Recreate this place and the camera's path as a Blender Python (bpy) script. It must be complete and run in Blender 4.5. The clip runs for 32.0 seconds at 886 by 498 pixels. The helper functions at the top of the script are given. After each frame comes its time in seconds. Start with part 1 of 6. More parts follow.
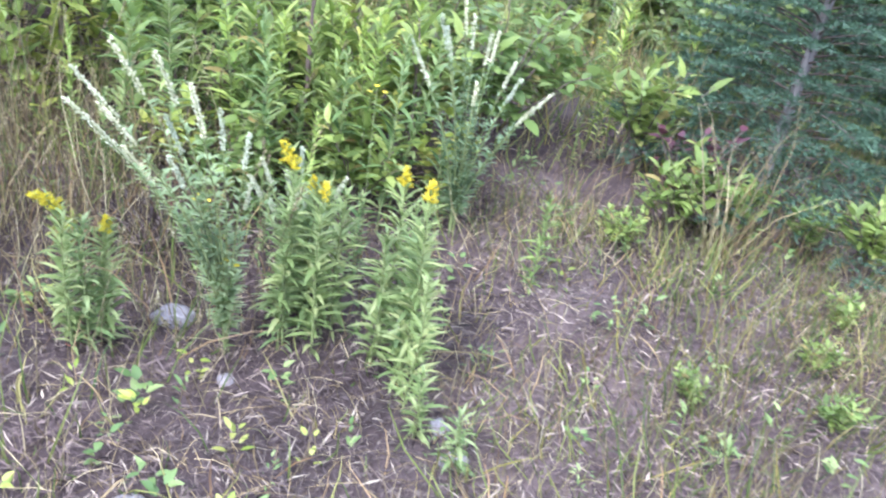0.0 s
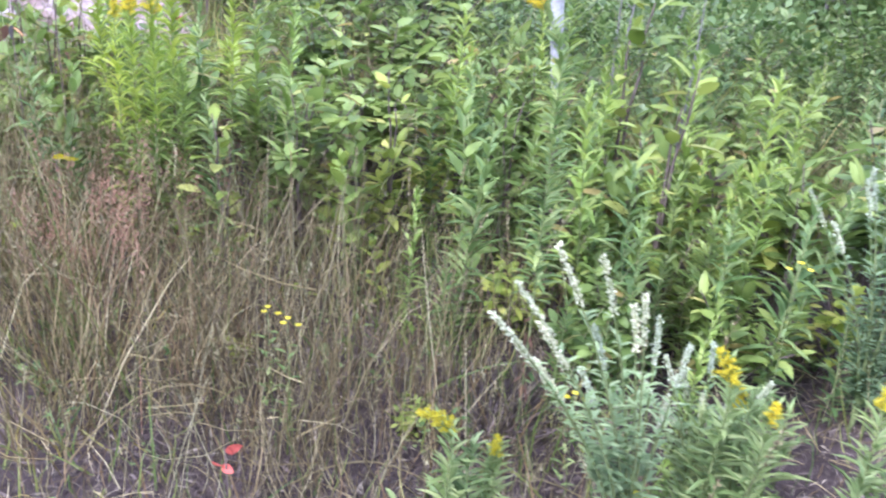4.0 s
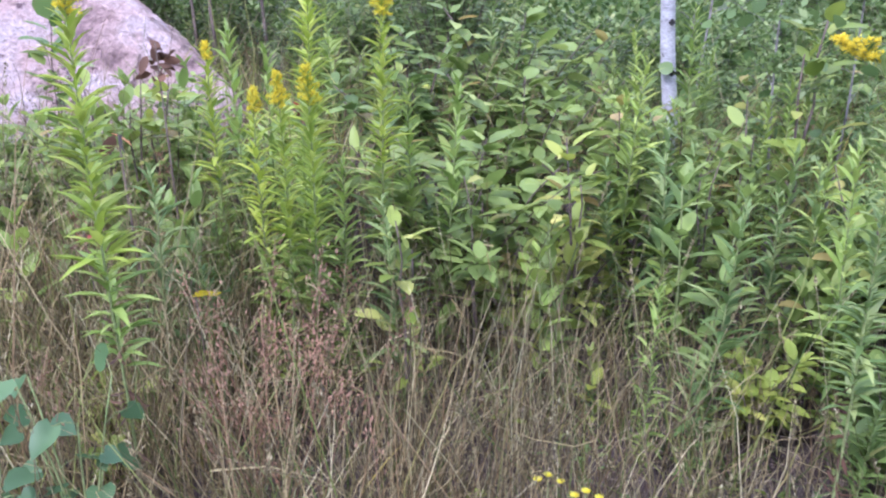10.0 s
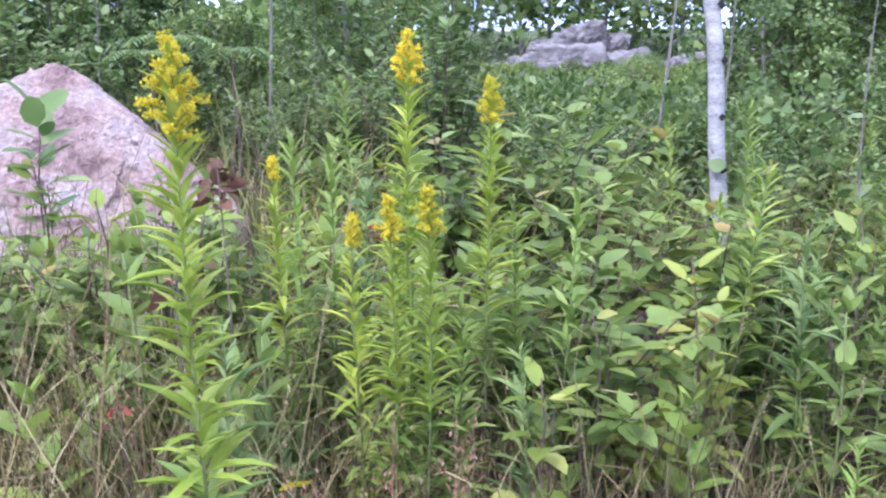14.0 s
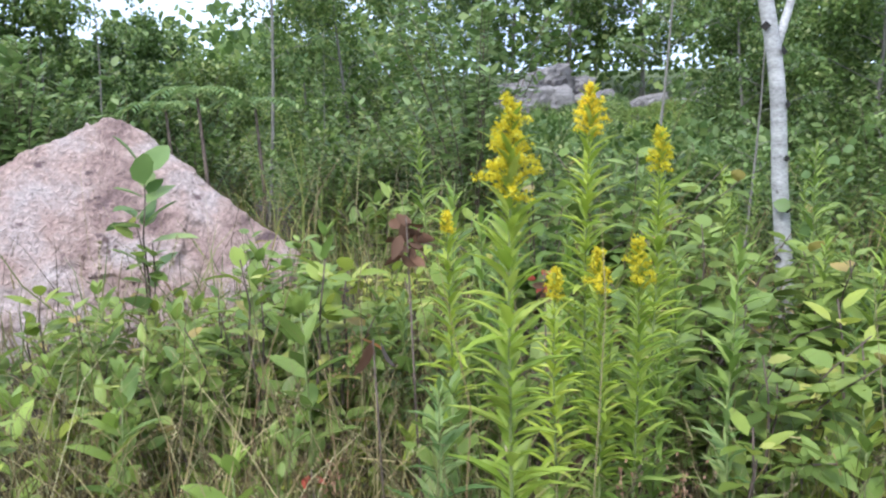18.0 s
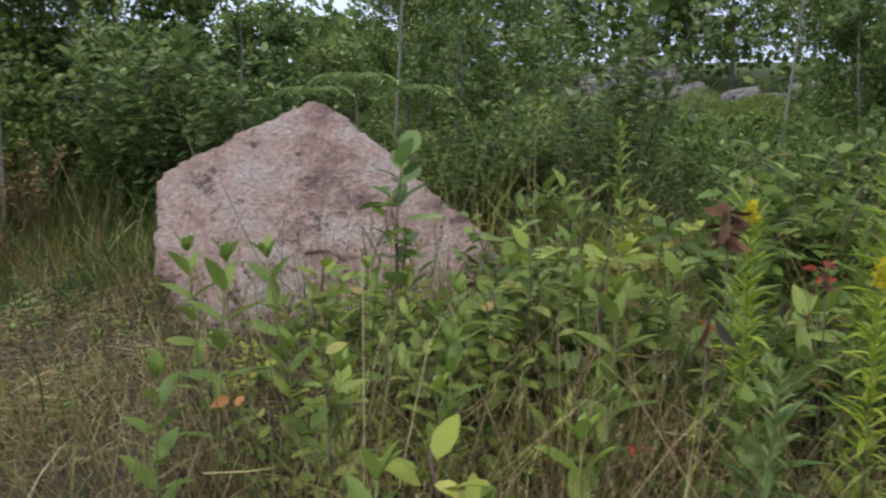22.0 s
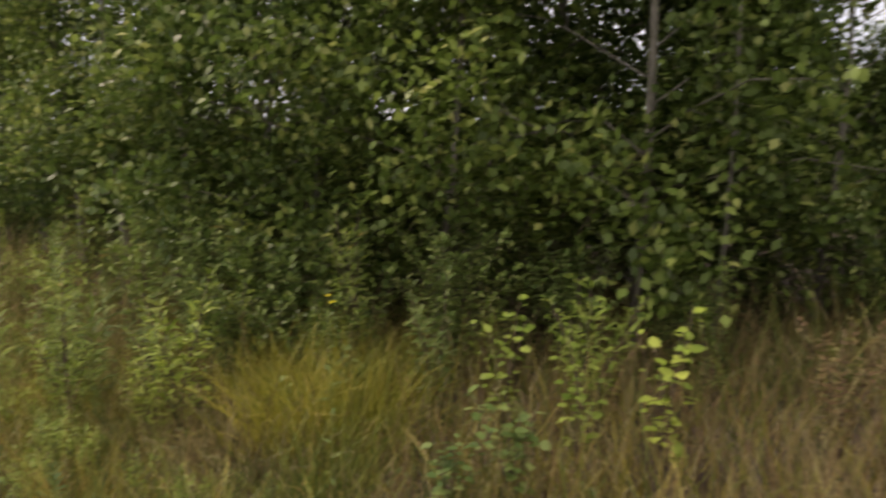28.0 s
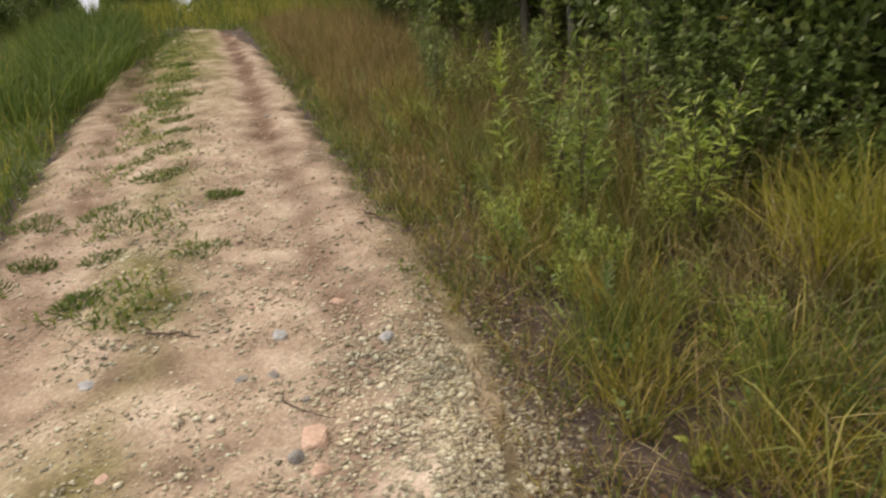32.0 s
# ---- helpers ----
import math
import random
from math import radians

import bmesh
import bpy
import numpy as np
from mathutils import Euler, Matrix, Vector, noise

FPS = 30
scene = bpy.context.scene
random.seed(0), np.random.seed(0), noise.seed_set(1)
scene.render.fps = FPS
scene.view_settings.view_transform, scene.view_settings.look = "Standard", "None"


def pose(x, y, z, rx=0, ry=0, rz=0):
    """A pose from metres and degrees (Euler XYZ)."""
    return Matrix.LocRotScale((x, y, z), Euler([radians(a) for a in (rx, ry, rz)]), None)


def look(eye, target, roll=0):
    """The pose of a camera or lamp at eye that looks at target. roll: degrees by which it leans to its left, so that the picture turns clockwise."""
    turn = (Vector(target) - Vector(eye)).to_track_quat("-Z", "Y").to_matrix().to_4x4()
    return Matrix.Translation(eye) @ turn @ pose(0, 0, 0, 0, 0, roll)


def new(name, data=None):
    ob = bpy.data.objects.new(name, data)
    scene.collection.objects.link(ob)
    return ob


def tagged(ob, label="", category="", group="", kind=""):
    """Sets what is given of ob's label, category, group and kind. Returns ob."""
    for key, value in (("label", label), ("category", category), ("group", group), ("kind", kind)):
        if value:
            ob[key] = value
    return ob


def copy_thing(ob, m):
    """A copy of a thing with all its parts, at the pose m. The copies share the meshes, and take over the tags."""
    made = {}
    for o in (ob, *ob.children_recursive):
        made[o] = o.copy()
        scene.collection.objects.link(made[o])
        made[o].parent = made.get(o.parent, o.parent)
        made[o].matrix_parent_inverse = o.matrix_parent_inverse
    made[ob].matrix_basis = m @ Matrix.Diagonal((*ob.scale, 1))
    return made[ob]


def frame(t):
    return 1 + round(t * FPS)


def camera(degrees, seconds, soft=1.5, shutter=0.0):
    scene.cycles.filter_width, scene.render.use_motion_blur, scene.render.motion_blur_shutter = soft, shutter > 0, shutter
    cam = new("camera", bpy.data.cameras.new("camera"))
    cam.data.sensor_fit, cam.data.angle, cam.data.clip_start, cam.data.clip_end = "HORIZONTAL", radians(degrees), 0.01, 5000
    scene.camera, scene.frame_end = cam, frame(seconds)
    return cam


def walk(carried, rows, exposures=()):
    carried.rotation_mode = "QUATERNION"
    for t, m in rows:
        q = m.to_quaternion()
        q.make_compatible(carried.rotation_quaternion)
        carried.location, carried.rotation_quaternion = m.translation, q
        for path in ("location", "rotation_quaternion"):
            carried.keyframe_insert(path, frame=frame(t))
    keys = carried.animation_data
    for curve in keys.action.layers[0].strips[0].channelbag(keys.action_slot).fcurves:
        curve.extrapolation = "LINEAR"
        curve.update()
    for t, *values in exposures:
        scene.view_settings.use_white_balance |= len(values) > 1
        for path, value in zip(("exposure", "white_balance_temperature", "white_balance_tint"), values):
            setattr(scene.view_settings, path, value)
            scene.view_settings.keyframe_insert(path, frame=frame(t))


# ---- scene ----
cam = camera(60.4, 32.0, soft=2.2, shutter=0.6)
PATH = [
    (0, (3.241, -0.866, 1.813), (3.209, 0.938, 0.952), 10.6),
    (0.5, (3.167, -0.804, 1.796), (3.085, 1.011, 0.963), 10.2),
    (1, (3.098, -0.745, 1.782), (2.964, 1.088, 0.991), 9.7),
    (1.5, (2.995, -0.674, 1.785), (2.805, 1.173, 1.041), 9.2),
    (2, (2.886, -0.589, 1.781), (2.66, 1.268, 1.072), 8.4),
    (2.5, (2.781, -0.553, 1.8), (2.436, 1.298, 1.126), 6.1),
    (3, (2.671, -0.502, 1.812), (2.26, 1.333, 1.131), 5.6),
    (3.5, (2.572, -0.471, 1.821), (2.088, 1.343, 1.133), 5.2),
    (4, (2.463, -0.434, 1.827), (1.921, 1.359, 1.127), 5.2),
    (4.5, (2.365, -0.403, 1.824), (1.79, 1.377, 1.116), 5.4),
    (6.5, (1.969, -0.307, 1.782), (1.335, 1.475, 1.133), 5.9),
    (7, (1.883, -0.254, 1.807), (1.258, 1.525, 1.141), 4.3),
    (7.5, (1.805, -0.231, 1.825), (1.225, 1.568, 1.174), 3.0),
    (8, (1.733, -0.212, 1.842), (1.186, 1.597, 1.186), 1.4),
    (8.5, (1.653, -0.194, 1.853), (1.152, 1.625, 1.191), 1.0),
    (9, (1.593, -0.168, 1.866), (1.124, 1.659, 1.2), 0.6),
    (9.5, (1.53, -0.142, 1.878), (1.087, 1.694, 1.221), 0.3),
    (10, (1.47, -0.113, 1.886), (1.045, 1.73, 1.236), 0.1),
    (10.5, (1.385, -0.076, 1.896), (0.994, 1.779, 1.259), 0.5),
    (11, (1.31, -0.034, 1.9), (0.948, 1.834, 1.282), 0.9),
    (11.5, (1.247, 0.024, 1.881), (0.914, 1.916, 1.325), 1.1),
    (12, (1.18, 0.074, 1.87), (0.864, 1.987, 1.381), 0.7),
    (12.5, (1.093, 0.151, 1.864), (0.795, 2.071, 1.389), -0.0),
    (13, (1.01, 0.182, 1.881), (0.743, 2.115, 1.442), -0.6),
    (13.5, (0.936, 0.238, 1.9), (0.682, 2.172, 1.456), -0.8),
    (14, (0.863, 0.256, 1.924), (0.619, 2.191, 1.478), -0.4),
    (14.5, (0.801, 0.272, 1.932), (0.554, 2.204, 1.477), -0.3),
    (16.5, (0.528, 0.285, 1.953), (0.3, 2.231, 1.552), -0.7),
    (17, (0.458, 0.275, 1.949), (0.258, 2.23, 1.576), -0.9),
    (17.5, (0.385, 0.241, 1.95), (0.219, 2.204, 1.603), -1.0),
    (18, (0.308, 0.23, 1.956), (0.182, 2.197, 1.615), -1.4),
    (18.5, (0.22, 0.185, 1.969), (0.127, 2.156, 1.642), -2.0),
    (19, (0.149, 0.17, 1.974), (0.032, 2.139, 1.645), -2.8),
    (19.5, (0.071, 0.14, 1.985), (-0.058, 2.106, 1.638), -2.8),
    (20, (0.0, 0.129, 1.993), (-0.145, 2.091, 1.633), -2.7),
    (20.5, (-0.066, 0.105, 1.998), (-0.23, 2.065, 1.632), -2.6),
    (21, (-0.143, 0.09, 1.995), (-0.332, 2.044, 1.616), -2.2),
    (21.5, (-0.228, 0.074, 1.984), (-0.449, 2.025, 1.605), -1.3),
    (22, (-0.322, 0.049, 1.968), (-0.596, 1.996, 1.6), -0.1),
    (22.5, (-0.401, 0.034, 1.952), (-0.734, 1.974, 1.601), 0.3),
    (23, (-0.507, 0.022, 1.934), (-0.911, 1.952, 1.603), 0.9),
    (23.5, (-0.612, -0.001, 1.93), (-1.139, 1.909, 1.661), 1.1),
    (24, (-0.724, -0.052, 1.921), (-1.411, 1.815, 1.719), 0.7),
    (24.5, (-0.84, -0.08, 1.935), (-1.682, 1.725, 1.754), 0.1),
    (25, (-0.957, -0.14, 1.944), (-2.06, 1.52, 1.777), -0.5),
    (25.5, (-1.09, -0.215, 1.95), (-2.442, 1.246, 1.76), 0.4),
    (26, (-1.221, -0.275, 1.964), (-2.745, 1.0, 1.737), 1.2),
    (26.5, (-1.34, -0.373, 1.966), (-3.031, 0.669, 1.734), 1.5),
    (28.5, (-1.769, -0.856, 1.856), (-3.732, -0.743, 1.486), -0.2),
    (29, (-1.837, -0.966, 1.824), (-3.793, -1.031, 1.409), 1.1),
    (29.5, (-1.882, -1.089, 1.799), (-3.817, -1.303, 1.343), 2.0),
    (30, (-1.92, -1.218, 1.787), (-3.833, -1.505, 1.277), 1.5),
    (30.5, (-1.966, -1.328, 1.785), (-3.851, -1.691, 1.223), 0.6),
    (31, (-1.982, -1.426, 1.782), (-3.81, -1.935, 1.153), -2.7),
    (31.5, (-2.011, -1.528, 1.778), (-3.794, -2.091, 1.069), -3.2),
    (32, (-2.025, -1.601, 1.775), (-3.765, -2.228, 1.012), -4.3),
]
EXPOSURE = [(0, 2.24, 5200, 24), (2, 2.25, 5150, 26), (4.5, 1.85, 5150, 28), (8, 1.58, 5150, 31), (11, 1.57, 5150, 31), (14.5, 1.56, 5200, 26), (17, 1.48, 5400, 17), (19, 0.88, 5850, 6), (20, 0.46, 5900, 8), (21, 0.19, 5950, 9),
            (23, 0.38, 6350, 11), (24.5, 0.4, 6350, 13), (26.0, 0.14, 7400, 14), (26.5, 0.2, 7600, 14), (28.5, 0.58, 8600, 15), (30, 0.48, 8300, 14), (32, 0.4, 8100, 13)]

walk(cam, [(t, look(eye, target, roll)) for t, eye, target, roll in PATH], EXPOSURE)


# ---- light and sky ----
SUN_UP, SUN_TURN = radians(48), radians(215)
world = bpy.data.worlds.new("overcast_sky")
scene.world = world
world.use_nodes = True
wn, wl = world.node_tree.nodes, world.node_tree.links
wn.clear()
w_out = wn.new("ShaderNodeOutputWorld")
w_bg = wn.new("ShaderNodeBackground")
w_sky = wn.new("ShaderNodeTexSky")
w_sky.sky_type = "NISHITA"
w_sky.sun_disc = False
w_sky.sun_elevation, w_sky.sun_rotation = SUN_UP, SUN_TURN
w_co = wn.new("ShaderNodeTexCoord")
w_map = wn.new("ShaderNodeMapping")
w_map.inputs["Scale"].default_value = (1.2, 1.2, 3.5)
w_noise = wn.new("ShaderNodeTexNoise")
w_noise.inputs["Scale"].default_value = 2.2
w_noise.inputs["Detail"].default_value = 7
w_ramp = wn.new("ShaderNodeValToRGB")
w_ramp.color_ramp.elements[0].position, w_ramp.color_ramp.elements[0].color = 0.32, (5.6, 5.9, 6.7, 1)
w_ramp.color_ramp.elements[1].position, w_ramp.color_ramp.elements[1].color = 0.68, (9.6, 9.6, 9.9, 1)
w_mix = wn.new("ShaderNodeMix")
w_mix.data_type = "RGBA"
w_mix.inputs[0].default_value = 0.86
wl.new(w_co.outputs["Generated"], w_map.inputs["Vector"])
wl.new(w_map.outputs["Vector"], w_noise.inputs["Vector"])
wl.new(w_noise.outputs["Fac"], w_ramp.inputs["Fac"])
wl.new(w_sky.outputs["Color"], w_mix.inputs[6])
wl.new(w_ramp.outputs["Color"], w_mix.inputs[7])
w_sep = wn.new("ShaderNodeSeparateXYZ")
wl.new(w_co.outputs["Generated"], w_sep.inputs["Vector"])
w_rise = wn.new("ShaderNodeValToRGB")
w_rise.color_ramp.elements[0].position, w_rise.color_ramp.elements[0].color = 0.0, (0.74, 0.82, 1.0, 1)
w_rise.color_ramp.elements[1].position, w_rise.color_ramp.elements[1].color = 0.9, (1.4, 1.38, 1.3, 1)
wl.new(w_sep.outputs["Z"], w_rise.inputs["Fac"])
w_dim = wn.new("ShaderNodeMix")
w_dim.data_type, w_dim.blend_type = "RGBA", "MULTIPLY"
w_dim.inputs[0].default_value = 1.0
wl.new(w_mix.outputs[2], w_dim.inputs[6])
wl.new(w_rise.outputs["Color"], w_dim.inputs[7])
wl.new(w_dim.outputs[2], w_bg.inputs["Color"])
w_bg.inputs["Strength"].default_value = 0.115
wl.new(w_bg.outputs["Background"], w_out.inputs["Surface"])

sun = new("sun", bpy.data.lights.new("sun", "SUN"))
sun.data.energy, sun.data.angle, sun.data.color = 1.5, radians(12), (1.0, 0.95, 0.88)
sun.matrix_world = pose(0, 0, 30, 90 - math.degrees(SUN_UP), 0, 180 - math.degrees(SUN_TURN))


# ---- materials ----
def node_mat(name):
    m = bpy.data.materials.new(name)
    m.use_nodes = True
    nt = m.node_tree
    return m, nt.nodes, nt.links, nt.nodes["Principled BSDF"]


def ramp_node(n, stops):
    r = n.new("ShaderNodeValToRGB")
    e = r.color_ramp.elements
    while len(e) < len(stops):
        e.new(0.5)
    for k, (p, c) in enumerate(stops):
        e[k].position, e[k].color = p, (*c, 1)
    return r


def noise_node(n, l, scale, detail=5, rough=0.6, stretch=None):
    co = n.new("ShaderNodeTexCoord")
    t = n.new("ShaderNodeTexNoise")
    t.inputs["Scale"].default_value, t.inputs["Detail"].default_value, t.inputs["Roughness"].default_value = scale, detail, rough
    if stretch:
        mp = n.new("ShaderNodeMapping")
        mp.inputs["Scale"].default_value = stretch
        l.new(co.outputs["Object"], mp.inputs["Vector"])
        l.new(mp.outputs["Vector"], t.inputs["Vector"])
    else:
        l.new(co.outputs["Object"], t.inputs["Vector"])
    return t


def mix_node(n, l, fac, a, b, mode="MIX"):
    x = n.new("ShaderNodeMix")
    x.data_type, x.blend_type = "RGBA", mode
    for sock, v in ((x.inputs[0], fac), (x.inputs[6], a), (x.inputs[7], b)):
        if isinstance(v, (int, float)):
            sock.default_value = v
        elif isinstance(v, tuple):
            sock.default_value = (*v, 1)
        else:
            l.new(v, sock)
    return x.outputs[2]


def bump_node(n, l, height, strength, dist, bsdf):
    b = n.new("ShaderNodeBump")
    b.inputs["Strength"].default_value, b.inputs["Distance"].default_value = strength, dist
    l.new(height, b.inputs["Height"])
    l.new(b.outputs["Normal"], bsdf.inputs["Normal"])


def leaf_mat(name, stops, through_light=0.3, rough=0.5, patch=3.0):
    """Foliage or straw: a colour of its own for every leaf, a drift of tone over the plant, some light let through."""
    m, n, l, b = node_mat(name)
    geo = n.new("ShaderNodeNewGeometry")
    info = n.new("ShaderNodeObjectInfo")
    r = ramp_node(n, stops)
    l.new(geo.outputs["Random Per Island"], r.inputs["Fac"])
    t = noise_node(n, l, patch, 3)
    dark = ramp_node(n, [(0.3, (0.62, 0.66, 0.6)), (0.7, (1.25, 1.2, 1.1))])
    l.new(t.outputs["Fac"], dark.inputs["Fac"])
    c = mix_node(n, l, 1.0, r.outputs["Color"], dark.outputs["Color"], "MULTIPLY")
    tone = ramp_node(n, [(0.0, (0.78, 0.84, 0.8)), (1.0, (1.2, 1.14, 1.0))])
    l.new(info.outputs["Random"], tone.inputs["Fac"])
    c = mix_node(n, l, 1.0, c, tone.outputs["Color"], "MULTIPLY")
    l.new(c, b.inputs["Base Color"])
    b.inputs["Roughness"].default_value = rough
    b.inputs["Specular IOR Level"].default_value = 0.35
    tr = n.new("ShaderNodeBsdfTranslucent")
    l.new(c, tr.inputs["Color"])
    mx = n.new("ShaderNodeMixShader")
    mx.inputs[0].default_value = through_light
    l.new(b.outputs["BSDF"], mx.inputs[1])
    l.new(tr.outputs["BSDF"], mx.inputs[2])
    l.new(mx.outputs["Shader"], n["Material Output"].inputs["Surface"])
    return m


def surface_mat(name, stops, scale=6, fine=60, rough=0.9, bump=0.5, dist=0.02, stretch=None, spots=None):
    """Stone, soil or bark: a broad drift and a fine grain of colour, and a relief of both."""
    m, n, l, b = node_mat(name)
    big = noise_node(n, l, scale, 6, 0.62, stretch)
    small = noise_node(n, l, fine, 4, 0.7, stretch)
    r = ramp_node(n, stops)
    l.new(big.outputs["Fac"], r.inputs["Fac"])
    g = ramp_node(n, [(0.3, (0.55, 0.55, 0.55)), (0.7, (1.4, 1.4, 1.4))])
    l.new(small.outputs["Fac"], g.inputs["Fac"])
    c = mix_node(n, l, 0.8, r.outputs["Color"], g.outputs["Color"], "MULTIPLY")
    if spots:
        colour, size, cut = spots
        v = noise_node(n, l, size, 6, 0.68)
        k = ramp_node(n, [(cut, (0, 0, 0)), (cut + 0.06, (1, 1, 1))])
        l.new(v.outputs["Fac"], k.inputs["Fac"])
        c = mix_node(n, l, k.outputs["Color"], c, colour)
    l.new(c, b.inputs["Base Color"])
    b.inputs["Roughness"].default_value = rough
    b.inputs["Specular IOR Level"].default_value = 0.25
    add = n.new("ShaderNodeMath")
    l.new(big.outputs["Fac"], add.inputs[0])
    l.new(small.outputs["Fac"], add.inputs[1])
    bump_node(n, l, add.outputs["Value"], bump, dist, b)
    return m


M_GOLD_LEAF = leaf_mat("goldenrod_leaf", [(0, (0.17, 0.26, 0.05)), (0.5, (0.28, 0.385, 0.08)), (1, (0.42, 0.5, 0.14))], 0.35)
M_GOLD_PALE = leaf_mat("goldenrod_pale_leaf", [(0, (0.15, 0.22, 0.08)), (0.5, (0.24, 0.32, 0.125)), (1, (0.37, 0.43, 0.2))], 0.35)
M_GOLD_TOP = leaf_mat("goldenrod_top_leaf", [(0, (0.25, 0.35, 0.045)), (0.6, (0.38, 0.47, 0.07)), (1, (0.5, 0.56, 0.13))], 0.4)
M_GOLD_FLOWER = leaf_mat("goldenrod_flower", [(0, (0.62, 0.5, 0.015)), (0.6, (0.82, 0.68, 0.03)), (1, (0.84, 0.76, 0.1))], 0.45, 0.7)
M_HEART = leaf_mat("heart_leaf", [(0, (0.05, 0.11, 0.05)), (0.6, (0.095, 0.175, 0.08)), (1, (0.16, 0.25, 0.12))], 0.35, 0.45)
M_HERB = leaf_mat("herb_leaf", [(0, (0.1, 0.175, 0.058)), (0.6, (0.195, 0.285, 0.1)), (1, (0.33, 0.405, 0.165))], 0.38)
M_SHRUB = leaf_mat("shrub_leaf", [(0, (0.115, 0.175, 0.045)), (0.6, (0.22, 0.305, 0.08)), (0.94, (0.31, 0.385, 0.12)), (1, (0.36, 0.24, 0.1))], 0.4)
M_YELLOW_SHRUB = leaf_mat("yellow_green_leaf", [(0, (0.18, 0.25, 0.04)), (0.6, (0.31, 0.37, 0.07)), (1, (0.47, 0.47, 0.14))], 0.35)
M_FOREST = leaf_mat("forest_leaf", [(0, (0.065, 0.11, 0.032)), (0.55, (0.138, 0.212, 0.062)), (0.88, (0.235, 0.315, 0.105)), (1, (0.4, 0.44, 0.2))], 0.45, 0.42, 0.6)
M_ASPEN = leaf_mat("aspen_leaf", [(0, (0.125, 0.2, 0.066)), (0.7, (0.225, 0.31, 0.112)), (1, (0.36, 0.42, 0.2))], 0.4, 0.45, 0.8)
M_SPRUCE = leaf_mat("spruce_needle", [(0, (0.03, 0.066, 0.042)), (1, (0.088, 0.155, 0.092))], 0.1, 0.6)
M_PURPLE = leaf_mat("purple_leaf", [(0, (0.035, 0.012, 0.02)), (1, (0.085, 0.03, 0.045))], 0.2)
M_SILVER = leaf_mat("silver_leaf", [(0, (0.17, 0.25, 0.12)), (1, (0.30, 0.38, 0.21))], 0.25, 0.7)
M_WHITE_SPIKE = leaf_mat("white_spike", [(0, (0.45, 0.48, 0.33)), (1, (0.70, 0.71, 0.58))], 0.2, 0.8)
M_STRAW = leaf_mat("straw", [(0, (0.075, 0.055, 0.03)), (0.5, (0.2, 0.155, 0.082)), (0.85, (0.4, 0.325, 0.18)), (1, (0.66, 0.58, 0.38))], 0.25, 0.65, 1.2)
M_GRASS = leaf_mat("grass_blade", [(0, (0.06, 0.105, 0.024)), (0.5, (0.15, 0.2, 0.05)), (0.85, (0.28, 0.3, 0.09)), (1, (0.42, 0.37, 0.14))], 0.35, 0.55, 1.0)
M_GOLD_GRASS = leaf_mat("golden_grass", [(0, (0.1, 0.115, 0.022)), (0.45, (0.24, 0.22, 0.05)), (0.8, (0.4, 0.325, 0.09)), (1, (0.55, 0.45, 0.19))], 0.35, 0.55, 1.0)
M_BRIGHT_GRASS = leaf_mat("bright_grass", [(0, (0.13, 0.15, 0.025)), (0.5, (0.3, 0.3, 0.055)), (0.85, (0.46, 0.4, 0.1)), (1, (0.6, 0.5, 0.2))], 0.4, 0.55, 1.0)
M_RUSSET = leaf_mat("russet_grass", [(0, (0.13, 0.08, 0.045)), (0.6, (0.3, 0.2, 0.108)), (1, (0.45, 0.33, 0.18))], 0.25, 0.65, 1.0)
M_HAY = leaf_mat("cut_hay", [(0, (0.12, 0.085, 0.04)), (0.5, (0.28, 0.21, 0.1)), (0.85, (0.47, 0.38, 0.2)), (1, (0.66, 0.57, 0.36))], 0.2, 0.65, 1.6)
M_BANK = leaf_mat("bank_grass", [(0, (0.05, 0.1, 0.022)), (0.6, (0.11, 0.175, 0.04)), (1, (0.24, 0.28, 0.08))], 0.35, 0.55, 1.0)
M_RED_GRASS = leaf_mat("red_panicle", [(0, (0.26, 0.13, 0.085)), (1, (0.46, 0.27, 0.19))], 0.2, 0.7)
M_LITTER = leaf_mat("dead_litter", [(0, (0.032, 0.024, 0.025)), (0.5, (0.084, 0.064, 0.068)), (0.85, (0.18, 0.142, 0.142)), (1, (0.44, 0.38, 0.33))], 0.05, 0.85, 1.5)
M_DEAD = leaf_mat("dead_leaf", [(0, (0.06, 0.032, 0.022)), (1, (0.17, 0.09, 0.06))], 0.1, 0.8)
M_BROWN_LEAF = leaf_mat("brown_leaf", [(0, (0.12, 0.065, 0.04)), (0.6, (0.25, 0.15, 0.085)), (1, (0.3, 0.27, 0.11))], 0.3, 0.7)
M_ORANGE = leaf_mat("orange_leaf", [(0, (0.55, 0.19, 0.07)), (1, (0.66, 0.33, 0.17))], 0.2, 0.6)
M_RED_LEAF = leaf_mat("red_leaf", [(0, (0.42, 0.06, 0.05)), (1, (0.55, 0.13, 0.1))], 0.2, 0.6)
M_STEM = surface_mat("green_stem", [(0.3, (0.12, 0.17, 0.05)), (0.7, (0.22, 0.24, 0.09))], 9, 60, 0.7, 0.2, 0.002)
M_TWIG = surface_mat("brown_twig", [(0.3, (0.07, 0.05, 0.04)), (0.7, (0.17, 0.13, 0.1))], 12, 70, 0.85, 0.4, 0.003)
M_BARK = surface_mat("grey_bark", [(0.3, (0.12, 0.11, 0.09)), (0.7, (0.27, 0.25, 0.22))], 5, 40, 0.9, 0.6, 0.01, (1, 1, 0.3))
